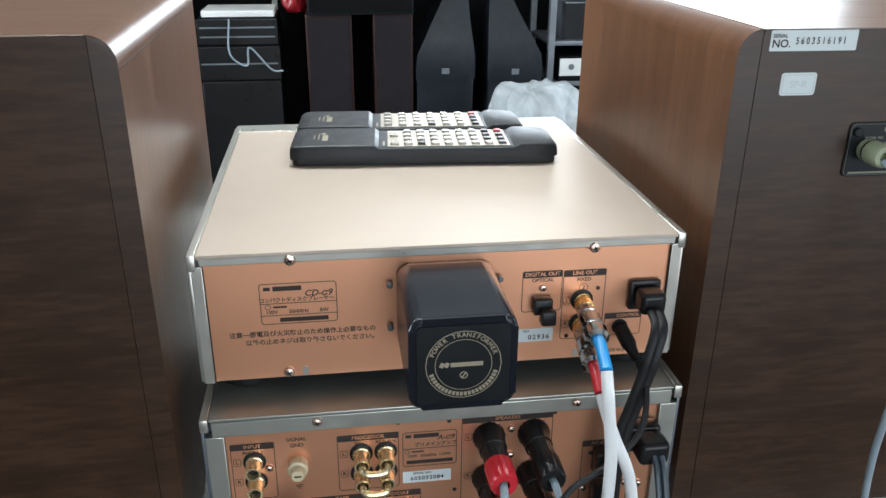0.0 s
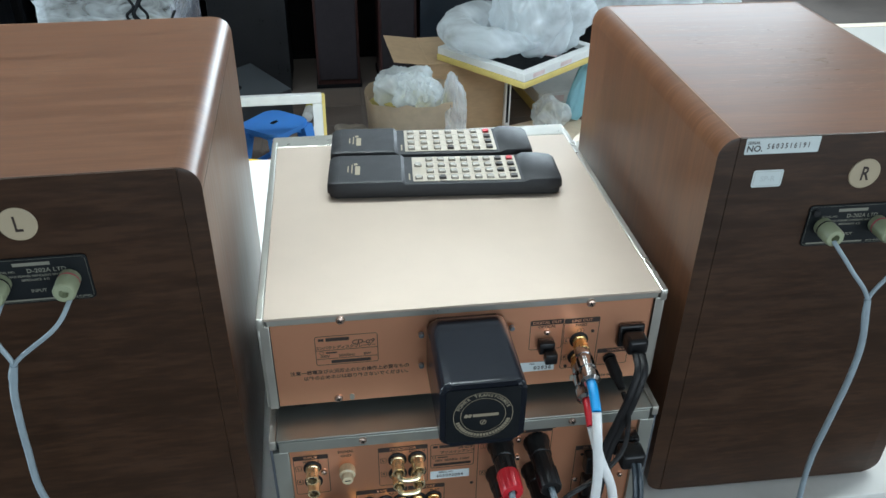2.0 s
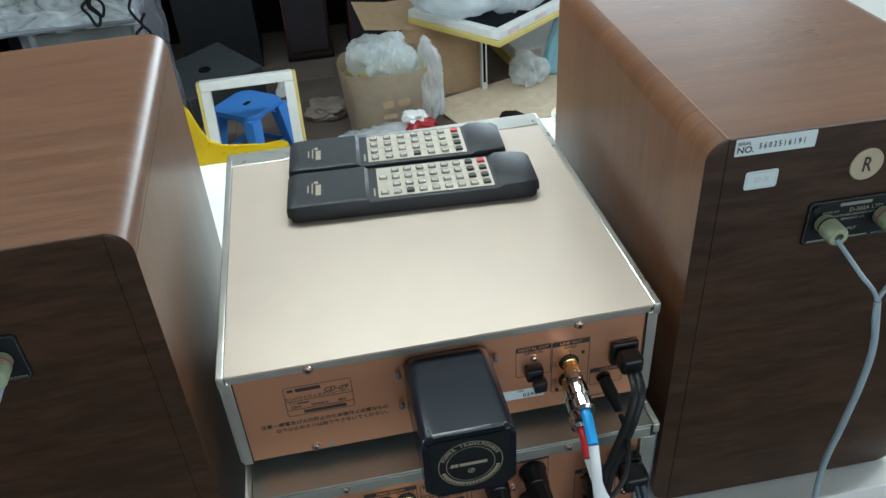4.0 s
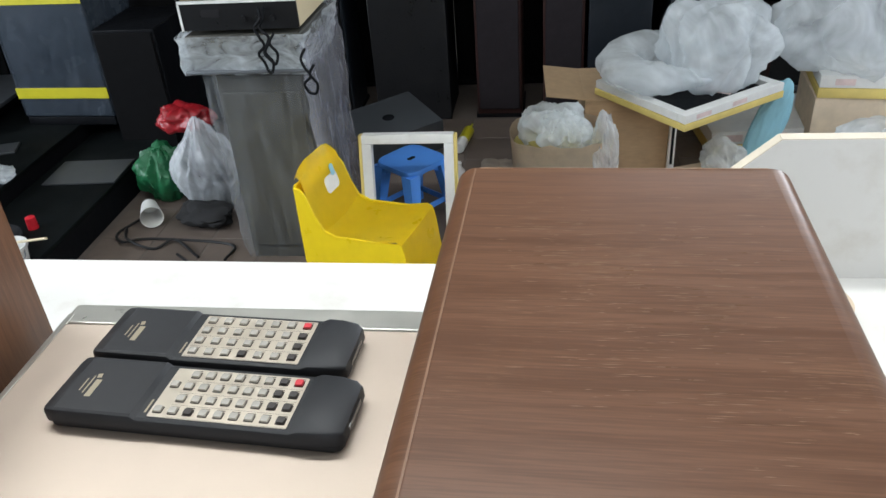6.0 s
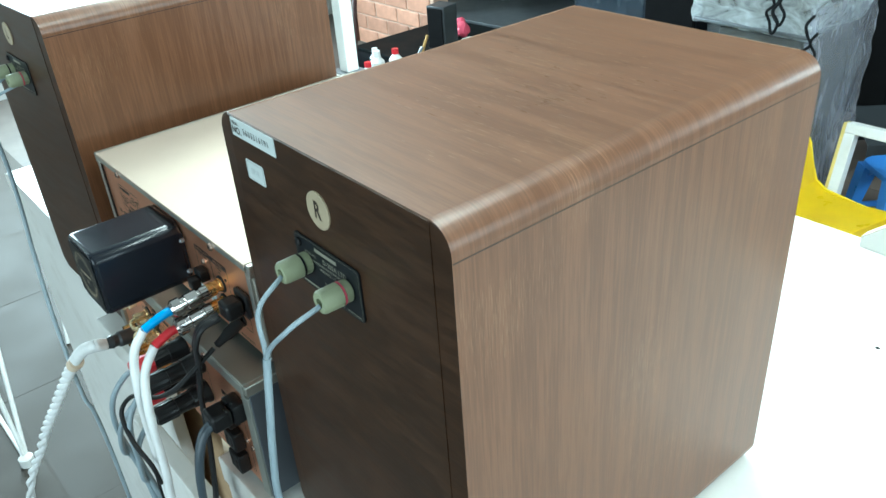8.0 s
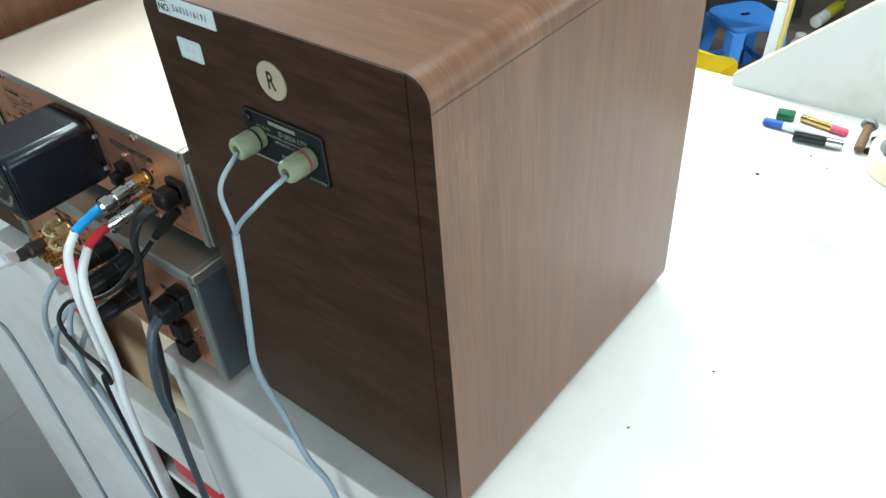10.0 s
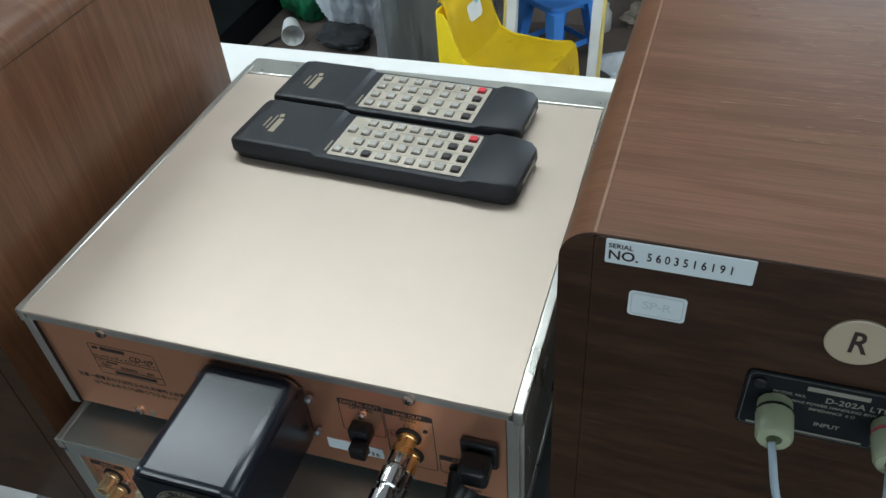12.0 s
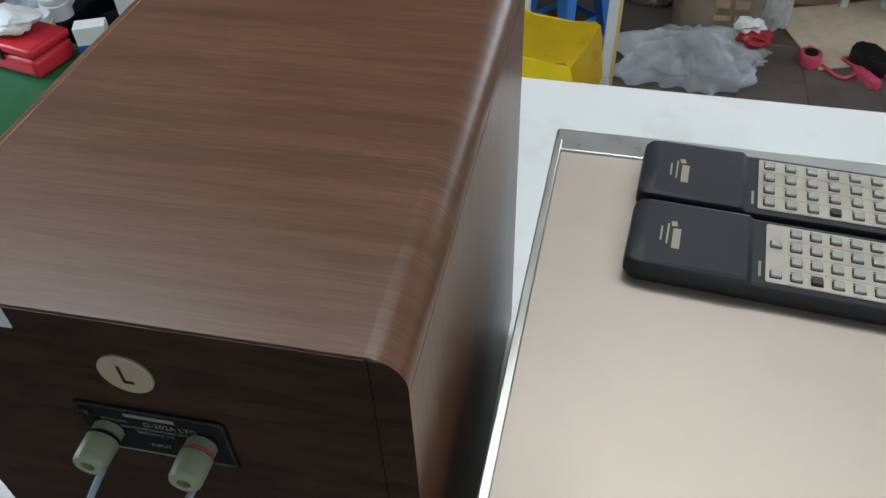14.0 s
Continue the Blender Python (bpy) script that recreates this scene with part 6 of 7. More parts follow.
# grey plate behind the chair
ob = thing("metal_plate", "grey steel stand plate with a round hole, tilted", "plate", at=pose(-0.57, 3.37, FLOOR + 0.185, 6, -4, 36) @ Matrix.Scale(0.85, 4))
part("plate", box((-0.24, -0.20, 0), (0.24, 0.20, 0.012), 0.003), DARK_STEEL, ob)
part("hole", lathe([(0.035, 0.012), (0.035, 0.0135), (0.030, 0.0135), (0.028, 0.0128), (0, 0.0128)], 28), CABINET_BLACK, ob)
part("rim", box((-0.24, -0.21, -0.17), (0.24, -0.20, 0.012), 0.002), DARK_STEEL, ob)
part("rim", box((-0.24, 0.20, -0.19), (0.24, 0.21, 0.012), 0.002), DARK_STEEL, ob)

# bags beside the tower
solid("plastic_bag", bag((0.145, 0.13, 0.20), 51, 7, 0.16, 0.25, floor=-0.17, tuft=0.25), FILM_CLEAR, "grey clear plastic bag full of parts", "plastic bag", at=pose(-1.305, 2.86, FLOOR + 0.175))
solid("bag_contents", crumpled((0.105, 0.09, 0.13), 55, 0.35, 2.6, 4, floor=-0.12), DARK_STEEL, "dark grey parts seen through a clear bag", "parts", at=pose(-1.305, 2.865, FLOOR + 0.125))
solid("plastic_bag", bag((0.12, 0.09, 0.065), 52, 5, 0.22, 0.35), RED_BAG, "crumpled red plastic bag on other bags", "plastic bag", at=pose(-1.435, 3.03, FLOOR + 0.35))
solid("plastic_bag", bag((0.12, 0.11, 0.13), 53, 6, 0.2, 0.3, floor=-0.11), GREEN_PLASTIC, "dark green plastic bag on the floor", "plastic bag", at=pose(-1.565, 2.95, FLOOR + 0.113))
solid("cloth", crumpled((0.13, 0.10, 0.05), 54, 0.4, 2.4, 4, floor=-0.035), CLOTH_BLACK, "crumpled black cloth on the floor", "cloth", at=pose(-1.27, 2.69, FLOOR + 0.037))
ob = thing("cup", "white plastic cup lying among leads", "cup", at=pose(-1.555, 2.74, FLOOR + 0.055, 90, 0, 30))
part("wall", lathe([(0.032, 0), (0.034, 0.002), (0.05, 0.12), (0.048, 0.12), (0.032, 0.006), (0, 0.005)], 24), WHITE_PLASTIC, ob)
for k, pts in enumerate((((-1.62, 2.62, 0), (-1.55, 2.50, 0.02), (-1.42, 2.46, 0), (-1.35, 2.52, 0.01), (-1.20, 2.40, 0)), ((-1.58, 2.70, 0.01), (-1.64, 2.58, 0), (-1.56, 2.48, 0.02), (-1.46, 2.54, 0), (-1.10, 2.50, 0), (-1.08, 2.38, 0)), ((-1.30, 2.42, 0), (-1.15, 2.30, 0), (-1.05, 2.22, 0), (-1.25, 2.12, 0)))):
    solid("floor_lead", tube([(x, y, FLOOR + 0.006 + z) for x, y, z in pts], 0.006, 8), RUBBER, "thin black lead curled on the floor", "cable", "floor leads")

# black platforms, with what lies on them
for x0, x1, y0, y1, z1 in ((-2.12, -1.72, 1.99, 3.55, FLOOR + 0.14), (-2.66, -2.14, 1.97, 3.75, FLOOR + 0.21), (-3.25, -2.68, 2.35, 4.0, FLOOR + 0.29)):
    ob = thing("display_platform", "dusty black low display platform on the floor", "platform", "black platforms", pose((x0 + x1) / 2, (y0 + y1) / 2, FLOOR))
    w, d = x1 - x0, y1 - y0
    part("top_board", box((-w / 2, -d / 2, z1 - FLOOR - 0.022), (w / 2, d / 2, z1 - FLOOR), 0.003), PLATFORM, ob)
    part("skirt", box((-w / 2 + 0.004, -d / 2 + 0.004, 0), (w / 2 - 0.004, d / 2 - 0.004, z1 - FLOOR - 0.023), 0.002), CABINET_BLACK, ob)
P1, P2, P3 = FLOOR + 0.14, FLOOR + 0.21, FLOOR + 0.29


def pail(x, y, z, r, h, material, label, name="pail"):
    ob = thing(name, label, name.replace("_", " "), at=pose(x, y, z))
    part("wall", lathe([(r * 0.8, 0), (r * 0.82, 0.003), (r, h), (r * 1.06, h), (r * 1.06, h - 0.012), (r * 0.97, h - 0.012), (r * 0.95, h - 0.003), (r * 0.78, 0.006), (0, 0.006)], 28), material, ob)
    part("handle", tube([(-r, 0, h * 0.9), (-r * 1.2, -r * 0.6, h * 0.7), (0, -r * 1.3, h * 0.55), (r * 1.2, -r * 0.6, h * 0.7), (r, 0, h * 0.9)], 0.003, 6), STEEL, ob)


pail(-1.775, 2.10, P1, 0.070, 0.10, WHITE_PLASTIC, "small white plastic pail on a black platform")
solid("stick", rod((-1.775, 2.12, P1 + 0.10), (-1.60, 2.10, P1 + 0.135), 0.005), CREAM_PLASTIC, "pale wooden stick across the pail", "stick")
solid("plastic_dish", lathe([(0.022, 0), (0.020, 0.05), (0, 0.055)], 16), RED_PLASTIC, "small red plastic lid on the black platform", "lid", at=pose(-1.88, 2.40, P1))
solid("dark_pan", lathe([(0.10, 0), (0.13, 0.05), (0.125, 0.05), (0.095, 0.008), (0, 0.008)], 28), CABINET_BLACK, "shallow black pan on the platform", "pan", at=pose(-1.95, 2.22, P1))
for x, y, r, h, m, lab in ((-2.215, 2.42, 0.055, 0.15, film("clear_jar", (0.62, 0.60, 0.48), 0.45, 0.08, 0.1), "tall clear plastic jar with pale contents"), (-2.20, 2.20, 0.055, 0.065, WHITE_PLASTIC, "short white plastic tub on the platform"),
                          (-2.18, 2.06, 0.055, 0.06, WHITE_PLASTIC, "short white plastic tub on the platform"), (-2.33, 2.06, 0.038, 0.10, MAROON, "dark red plastic tub on the platform")):
    ob = thing("jar", lab, "jar", "jars on the platform", pose(x, y, P2))
    part("wall", lathe([(r, 0), (r, h * 0.85), (r * 0.9, h * 0.92), (r * 0.9, h), (0, h)], 24), m, ob)
    part("lid", lathe([(r * 0.95, h), (r * 0.95, h + 0.018), (0, h + 0.018)], 24), STICKER_RIM if h > 0.12 else m, ob)
for k, (x, y) in enumerate(((-2.33, 2.33), (-2.40, 2.24), (-2.22, 2.69), (-2.28, 2.26))):
    solid("plastic_bag", bag((0.10, 0.08, 0.035), 60 + k, 5, 0.3, 0.4, 4, floor=-0.02), FILM_MILKY, "small crumpled clear bag on a black platform", "plastic bag", at=pose(x, y, P2 + 0.022, 0, 0, 50 * k))
solid("paper_sheet", box((-0.12, -0.06, 0), (0.12, 0.06, 0.012), 0.004), DARK_STEEL, "grey folded sheet on the black platform", "paper", at=pose(-2.42, 2.98, P2, 0, 0, 20))
solid("glass_sheet", box((-0.17, -0.12, 0), (0.17, 0.12, 0.006), 0.001), DARK_STEEL, "dull grey glass sheet lying on a platform", "glass sheet", at=pose(-1.90, 2.90, P1 + 0.001, 0, 0, 4))
solid("grey_tabletop", box((-0.45, -0.35, -0.02), (0.45, 0.35, 0.0), 0.003), DARK_STEEL, "grey board lying on the far platform", "board", at=pose(-3.02, 3.42, P3 + 0.022, 0, 0, 4))
solid("wood_offcut", box((-0.10, -0.07, 0), (0.10, 0.07, 0.012), 0.002), CARDBOARD_PALE, "pale wood offcut on the platform", "offcut", at=pose(-2.52, 2.74, P2, 0, 0, 25))

# wrapped cabinet with yellow tape
solid("plinth_board", box((-0.24, -0.004, 0), (0.24, 0.40, 0.0425), 0.003), CABINET_BLACK, "black board under the wrapped cabinet", "board", at=pose(-2.175, 3.305, P2, 0, 0, -2))
ob = thing("wrapped_cabinet", "tall cabinet in blue-grey film with yellow tape", "wrapped cabinet", at=pose(-2.175, 3.30, P2 + 0.043, 0, 0, -2))
part("cabinet", box((-0.24, 0, 0), (0.24, 0.40, 1.15), 0.008), FILM_BLUE_BODY := mat("blue_grey_wrap_body", (0.022, 0.030, 0.040), 0.25, var=0.3, scale=9, bump=0.5, bump_scale=30), ob)
part("film", box((-0.246, -0.007, 0.004), (0.246, 0.406, 1.155), 0.01, 3), FILM_BLUE, ob, "shiny blue-grey film")
for z in (0.10, 0.56, 0.98):
    part("tape_band", box((-0.2470, -0.0095, z), (0.2470, -0.0072, z + 0.055), 0.001), TAPE_YELLOW, ob, "yellow tape band")
tall_speaker(-1.76, 3.27, 0.31, 0.40, -0.41, CABINET_BLACK, "black floor loudspeaker beside the wrapped cabinet")
carton("wooden_crate", -3.05, 4.25, FLOOR, 0.75, 0.45, 0.62, 0, CABINET_PLUM, "dark red-brown wooden crate against the row", ())
tall_speaker(-2.95, 4.22, 0.8, 0.4, 0.6, CABINET_BLACK, "broad black loudspeaker standing on a crate", z0=FLOOR + 0.63)
solid("plastic_bag", bag((0.20, 0.15, 0.13), 71, 6, 0.2, 0.3, floor=-0.12), FILM_MILKY, "pale crumpled plastic bag on the grey board", "plastic bag", at=pose(-3.32, 3.55, P3 + 0.145))

# shelf of bottles in front of the pillar
ob = thing("low_bench", "black low bench holding bottles and tools", "bench", at=pose(-2.68, 2.22, FLOOR) @ Matrix.Diagonal((0.62, 0.8, 0.78, 1)))
part("bench_top", box((-0.30, -0.42, 0.335), (0.30, 0.30, 0.36), 0.003), PLATFORM, ob)
for x in (-0.28, 0.28):
    for y in (-0.40, 0.28):
        part("leg", box((x - 0.015, y - 0.015, 0), (x + 0.015, y + 0.015, 0.334), 0.002), CABINET_BLACK, ob)
BENCH = FLOOR + 0.281


def bottle(x, y, z, r, h, body, cap, label):
    ob = thing("bottle", label, "bottle", "bottles on the bench", pose(x, y, z))
    part("body", lathe([(r * 0.9, 0), (r, 0.004), (r, h * 0.68), (r * 0.45, h * 0.82), (r * 0.45, h * 0.86)], 20), body, ob)
    part("cap", lathe([(r * 0.52, h * 0.84), (r * 0.5, h), (0, h)], 16), cap, ob)


for x, y, r, h, b, c, lab in ((-2.56, 1.96, 0.034, 0.15, WHITE_PLASTIC, RED_PLASTIC, "white plastic bottle with red cap"), (-2.62, 2.06, 0.036, 0.17, WHITE_PLASTIC, WHITE_PLASTIC, "white plastic bottle with white cap"),
                              (-2.60, 2.16, 0.034, 0.16, WHITE_PLASTIC, RED_PLASTIC, "white plastic bottle with red cap"), (-2.56, 2.24, 0.028, 0.11, STEEL, STEEL, "grey metal spray can among bottles"),
                              (-2.72, 2.12, 0.030, 0.15, STEEL, WHITE_PLASTIC, "grey bottle with white cap on the bench"), (-2.58, 2.32, 0.026, 0.09, WHITE_PLASTIC, WHITE_PLASTIC, "small white bottle on the black bench")):
    bottle(x, y, BENCH, r, h, b, c, lab)
for k in range(5):
    a, b = (-2.62 - 0.02 * k, 2.24 + 0.03 * k, BENCH + 0.01), (-2.58 - 0.03 * k, 2.33 + 0.02 * k, BENCH + 0.07 + 0.02 * (k % 3))
    solid("tool", rod(a, b, 0.010, 10, r2=0.006), (CHROME, WHITE_PLASTIC, STEEL)[k % 3], "small bright hand tool lying on the bench", "tool", "tools on the bench")
solid("wooden_stick", rod((-2.60, 1.86, FLOOR), (-2.88, 2.16, -0.30), 0.013, 10), CABINET_PLUM, "dark wooden stick leaning on the pillar", "stick")
solid("wooden_dowel", rod((-2.70, 2.38, BENCH), (-2.68, 2.44, BENCH + 0.15), 0.007, 10), YELLOW_WOOD := mat("yellow_wood", (0.45, 0.27, 0.08), 0.6, var=0.15), "small yellow wooden dowel standing up", "dowel")


ob = thing("small_loudspeaker", "small dark grey loudspeaker standing upright by the bottles", "loudspeaker", at=pose(-2.80, 2.64, P3 + 0.001, 0, 0, 12))
part("cabinet", box((-0.06, -0.05, 0), (0.06, 0.07, 0.24), 0.006), DARK_STEEL, ob)
part("grille", box((-0.052, -0.058, 0.01), (0.052, -0.05, 0.23), 0.004), GRILLE, ob)
solid("dish", lathe([(0.03, 0), (0.055, 0.022), (0.052, 0.022), (0.028, 0.005), (0, 0.005)], 24), WHITE_PLASTIC, "small white dish on the platform", "dish", at=pose(-2.74, 2.80, P3))
solid("cloth", crumpled((0.05, 0.04, 0.06), 91, 0.4, 2.4, 3, floor=-0.05), PINK, "small pink rag beside the grey loudspeaker", "cloth", at=pose(-2.86, 2.84, P3 + 0.052))

# sealant tube on the floor behind the frame
ob = thing("sealant_tube", "white and yellow sealant tube lying on the floor", "tube", at=pose(-0.235, 3.36, FLOOR + 0.031, -90, 0, -8))
part("barrel", lathe([(0, 0), (0.026, 0.001), (0.027, 0.004), (0.027, 0.09)], 22), WHITE_PLASTIC, ob)
part("label_band", lathe([(0.0272, 0.09), (0.0274, 0.092), (0.0274, 0.15), (0.0272, 0.152)], 22), TAPE_YELLOW, ob, "yellow label")
part("nozzle", lathe([(0.027, 0.152), (0.027, 0.22), (0.018, 0.235), (0.008, 0.245), (0.004, 0.30), (0, 0.30)], 22), TAPE_YELLOW, ob)

# clutter on a trolley at the counter's far left
ob = thing("trolley", "low green-topped trolley beside the counter", "trolley", at=pose(-1.92, 1.62, FLOOR))
part("tray", box((-0.30, -0.30, 0.24), (0.30, 0.30, 0.28), 0.006), GREEN_PLASTIC, ob, "green plastic tray")
for x in (-0.27, 0.27):
    for y in (-0.27, 0.27):
        part("leg", rod((x, y, 0), (x, y, 0.24), 0.014), STEEL, ob)
case = thing("tool_case", "red plastic tool case on the green tray", "case", at=pose(-2.04, 1.80, FLOOR + 0.28, 0, 0, -12))
part("body", box((-0.15, -0.085, 0), (0.15, 0.085, 0.07), 0.018, 3), RED_PLASTIC, case)
part("lid", box((-0.15, -0.085, 0.071), (0.15, 0.085, 0.105), 0.012, 3), RED_PLASTIC, case)
part("latch", box((-0.02, -0.092, 0.05), (0.02, -0.084, 0.09), 0.003), BLACK_PLASTIC, case)
solid("packet", crumpled((0.12, 0.07, 0.04), 81, 0.35, 2.4, 4, floor=-0.035), PAPER, "white crumpled packet on the red case", "packet", at=pose(-2.06, 1.80, FLOOR + 0.422))
box_small = thing("small_box", "blue and white printed box on the green tray", "box", at=pose(-1.80, 1.86, FLOOR + 0.28, 0, 0, 24))
part("carton", box((-0.05, -0.03, 0), (0.05, 0.03, 0.12), 0.003), PAPER, box_small)
part("print_band", box((-0.051, -0.031, 0.02), (0.051, 0.031, 0.06), 0.003), PEN_BLUE, box_small, "dark blue printed band")

for x, y, w, d, h, m, lab in ((-3.75, 1.95, 0.55, 0.45, 0.42, CRATE_GREY, "large cloudy grey plastic storage crate on the floor"), (-3.9, 1.35, 0.5, 0.45, 0.50, BLUE_PALE, "pale blue plastic storage crate on the floor"), (-3.35, 1.25, 0.45, 0.4, 0.36, CRATE_GREY, "cloudy grey plastic storage crate on the floor")):
    ob = thing("storage_crate", lab, "crate", "storage crates", pose(x, y, FLOOR, 0, 0, 8))
    part("body", box((-w / 2, -d / 2, 0), (w / 2, d / 2, h - 0.03), 0.012), m, ob)
    part("lid", box((-w / 2 - 0.012, -d / 2 - 0.012, h - 0.029), (w / 2 + 0.012, d / 2 + 0.012, h), 0.008), m, ob)

# wire drying rack on the near floor, and a fan base
ob = thing("wire_stand", "white wire stand on the near floor", "wire stand", at=pose(-1.75, 0.05, FLOOR))
for a, b in (((0.28, -0.14, 0.008), (-0.10, -0.12, 0.95)), ((0.28, -0.14, 0.008), (-0.55, -0.16, 0.008)), ((0.28, -0.14, 0.008), (-0.30, 0.02, 0.70)), ((-0.22, 0.14, 0.008), (-0.70, 0.36, 0.80))):
    part("wire", rod(a, b, 0.0065, 10), WHITE_PLASTIC, ob)
part("foot", lathe([(0.02, 0), (0.02, 0.03), (0.01, 0.035)], 14, Matrix.Translation((0.28, -0.14, 0))), WHITE_PLASTIC, ob)
ob = thing("blue_mat", "pale blue plastic sheet on the near floor", "sheet", at=pose(-2.35, 0.95, FLOOR))
part("sheet", box((-0.55, -0.35, 0.0), (0.55, 0.35, 0.012), 0.004), CYAN_BAG, ob)


# ceiling lights
def ceiling_light(x, y, rz, watts):
    ob = thing("ceiling_light", "white fluorescent ceiling fitting with two lit tubes", "ceiling light", "ceiling lights", pose(x, y, TOP, 0, 0, rz))
    part("housing", box((-0.62, -0.09, -0.05), (0.62, 0.09, -0.001), 0.006), WHITE_PLASTIC, ob)
    for s in (-1, 1):
        part("tube", rod((-0.59, s * 0.05, -0.068), (0.59, s * 0.05, -0.068), 0.014, 14), GLOW, ob, "lit fluorescent tube")
    lamp = bpy.data.lights.new("tube_light", "AREA")
    lamp.shape, lamp.size, lamp.size_y, lamp.energy, lamp.color = "RECTANGLE", 1.2, 0.16, watts, (0.97, 1.0, 0.97)
    lo = new("tube_light", lamp)
    lo.matrix_world = pose(x, y, TOP - 0.09, 0, 0, rz)


GLOW = bpy.data.materials.new("lit_tube")
GLOW.use_nodes = True
_g = GLOW.node_tree.nodes["Principled BSDF"]
_g.inputs["Emission Color"].default_value, _g.inputs["Emission Strength"].default_value = (0.95, 1.0, 0.97, 1), 6.0
for x, y in TUBES:
    ceiling_light(x, y, 0, TUBE_WATTS)


# brick pillar, laid course by course
pillar = setting("brick_pillar", box((-4.17, 3.012, FLOOR), (-3.31, 3.13, TOP)), MORTAR, "pale red brick pillar with worn mortar joints")
_shared = {}
_rng = random.Random(7)
for course in range(31):
    z = FLOOR + 0.004 + course * 0.102
    if z + 0.095 > TOP:
        break
    x = -4.17 + 0.004 - (0.12 if course % 2 else 0)
    while x < -3.33:
        a, b = max(x, -4.168), min(x + 0.228, -3.312)
        if b - a > 0.03:
            key = round(b - a, 3)
            if key not in _shared:
                _shared[key] = put_mesh("brick", box((-key / 2, -0.006, 0), (key / 2, 0.004, 0.094), 0.005, 1), BRICK)
            ob = new("brick", _shared[key])
            ob.parent = pillar
            ob.matrix_basis = pose((a + b) / 2, 3.012 + _rng.uniform(-0.002, 0.002), z)
        x += 0.238
setting("trim_post", box((-4.40, 2.99, FLOOR), (-4.175, 3.13, TOP), 0.004), CABINET_BROWN, "dark red-brown timber post beside the brick pillar", "post")


# ---- leads and plugs behind the players ----
def bnc_lead(jack, tip, sleeve, pts, label):
    """A screw-on phono plug with a coloured sleeve and its white lead."""
    ob = thing("signal_lead", label, "cable", "pair of signal leads")
    a, b = Vector(jack), Vector(tip)
    n = (b - a).length
    m = along(a, b)
    part("plug", lathe([(0.0058, 0.010), (0.0060, 0.018), (0.0052, 0.0185), (0.0052, 0.0205), (0.0068, 0.021), (0.0068, 0.030), (0.0058, 0.031), (0.0058, 0.034), (0.0074, 0.0345), (0.0074, 0.041), (0.0052, 0.043), (0.0, 0.043)], 28, m, flute=0.05, flutes=14), CHROME, ob, "knurled chrome plug")
    part("coupling", lathe([(0.0050, 0.006), (0.0058, 0.007), (0.0058, 0.011), (0.0050, 0.012)], 24, m), BRASS, ob)
    s0 = a + (b - a) * (0.042 / n)
    part("sleeve", tube([s0, s0 + (b - a) * 0.15, Vector(pts[0])], 0.0036, 12, 8), sleeve, ob, "coloured heat-shrink sleeve")
    part("lead", tube(pts, 0.0035, 12, 10), WHITE_CABLE, ob, "soft white lead")


bnc_lead((0.0868, 0.003, 0.1777), (0.0840, -0.047, 0.1715), BLUE_SLEEVE, [(0.0825, -0.062, 0.1655), (0.0815, -0.074, 0.148), (0.0835, -0.080, 0.112), (0.081, -0.081, 0.055), (0.068, -0.080, -0.03), (0.062, -0.080, -0.25), (0.05, -0.09, FLOOR + 0.01)], "white signal lead with blue sleeve and chrome plug")
bnc_lead((0.0868, 0.003, 0.1612), (0.0830, -0.045, 0.1540), RED_PLASTIC, [(0.0820, -0.058, 0.1480), (0.0860, -0.072, 0.130), (0.0965, -0.080, 0.100), (0.0985, -0.082, 0.05), (0.080, -0.082, -0.03), (0.072, -0.085, -0.25), (0.06, -0.10, FLOOR + 0.01)], "white signal lead with red sleeve and chrome plug")


def mains_lead(plug_lo, plug_hi, pts, label, material=RUBBER, r=0.0032):
    ob = thing("mains_lead", label, "cable", "mains leads")
    part("plug", box(plug_lo, plug_hi, 0.003, 3), BLACK_PLASTIC, ob, "black moulded plug")
    part("lead", tube(pts, r, 12, 10, flat=0.65), material, ob)
    off = Vector((r * 1.25, -0.001, 0.0))
    part("lead", tube([Vector(q) + off for q in pts], r, 12, 10, flat=0.65), material, ob)


mains_lead((0.1190, -0.0165, 0.1735), (0.1350, -0.002, 0.1875), [(0.1245, -0.019, 0.178), (0.1220, -0.033, 0.174), (0.1165, -0.039, 0.158), (0.1136, -0.039, 0.143), (0.1070, -0.040, 0.120), (0.1020, -0.041, 0.10), (0.0975, -0.043, 0.05), (0.0920, -0.047, 0.0), (0.0900, -0.052, -0.06), (0.095, -0.06, -0.3), (0.11, -0.08, FLOOR + 0.01)], "black flat twin mains lead from the disc player")
mains_lead((0.1160, -0.0480, 0.0845), (0.1350, -0.031, 0.1000), [(0.1255, -0.046, 0.091), (0.1250, -0.055, 0.083), (0.1245, -0.063, 0.060), (0.1180, -0.066, 0.02), (0.1080, -0.062, -0.02), (0.1000, -0.058, -0.06), (0.105, -0.065, -0.3), (0.12, -0.09, FLOOR + 0.01)], "grey-black flat twin mains lead from the amplifier", mat("slate_lead", (0.05, 0.065, 0.08), 0.4, var=0.1))
ob = thing("control_lead", "thin black control lead with a small jack plug", "cable")
part("plug", lathe([(0.0032, 0), (0.0048, 0.001), (0.0048, 0.014), (0.0036, 0.018), (0.0028, 0.026), (0, 0.027)], 20, along((0.1135, 0.001, 0.1570), (0.1165, -0.026, 0.1470))), RUBBER, ob)
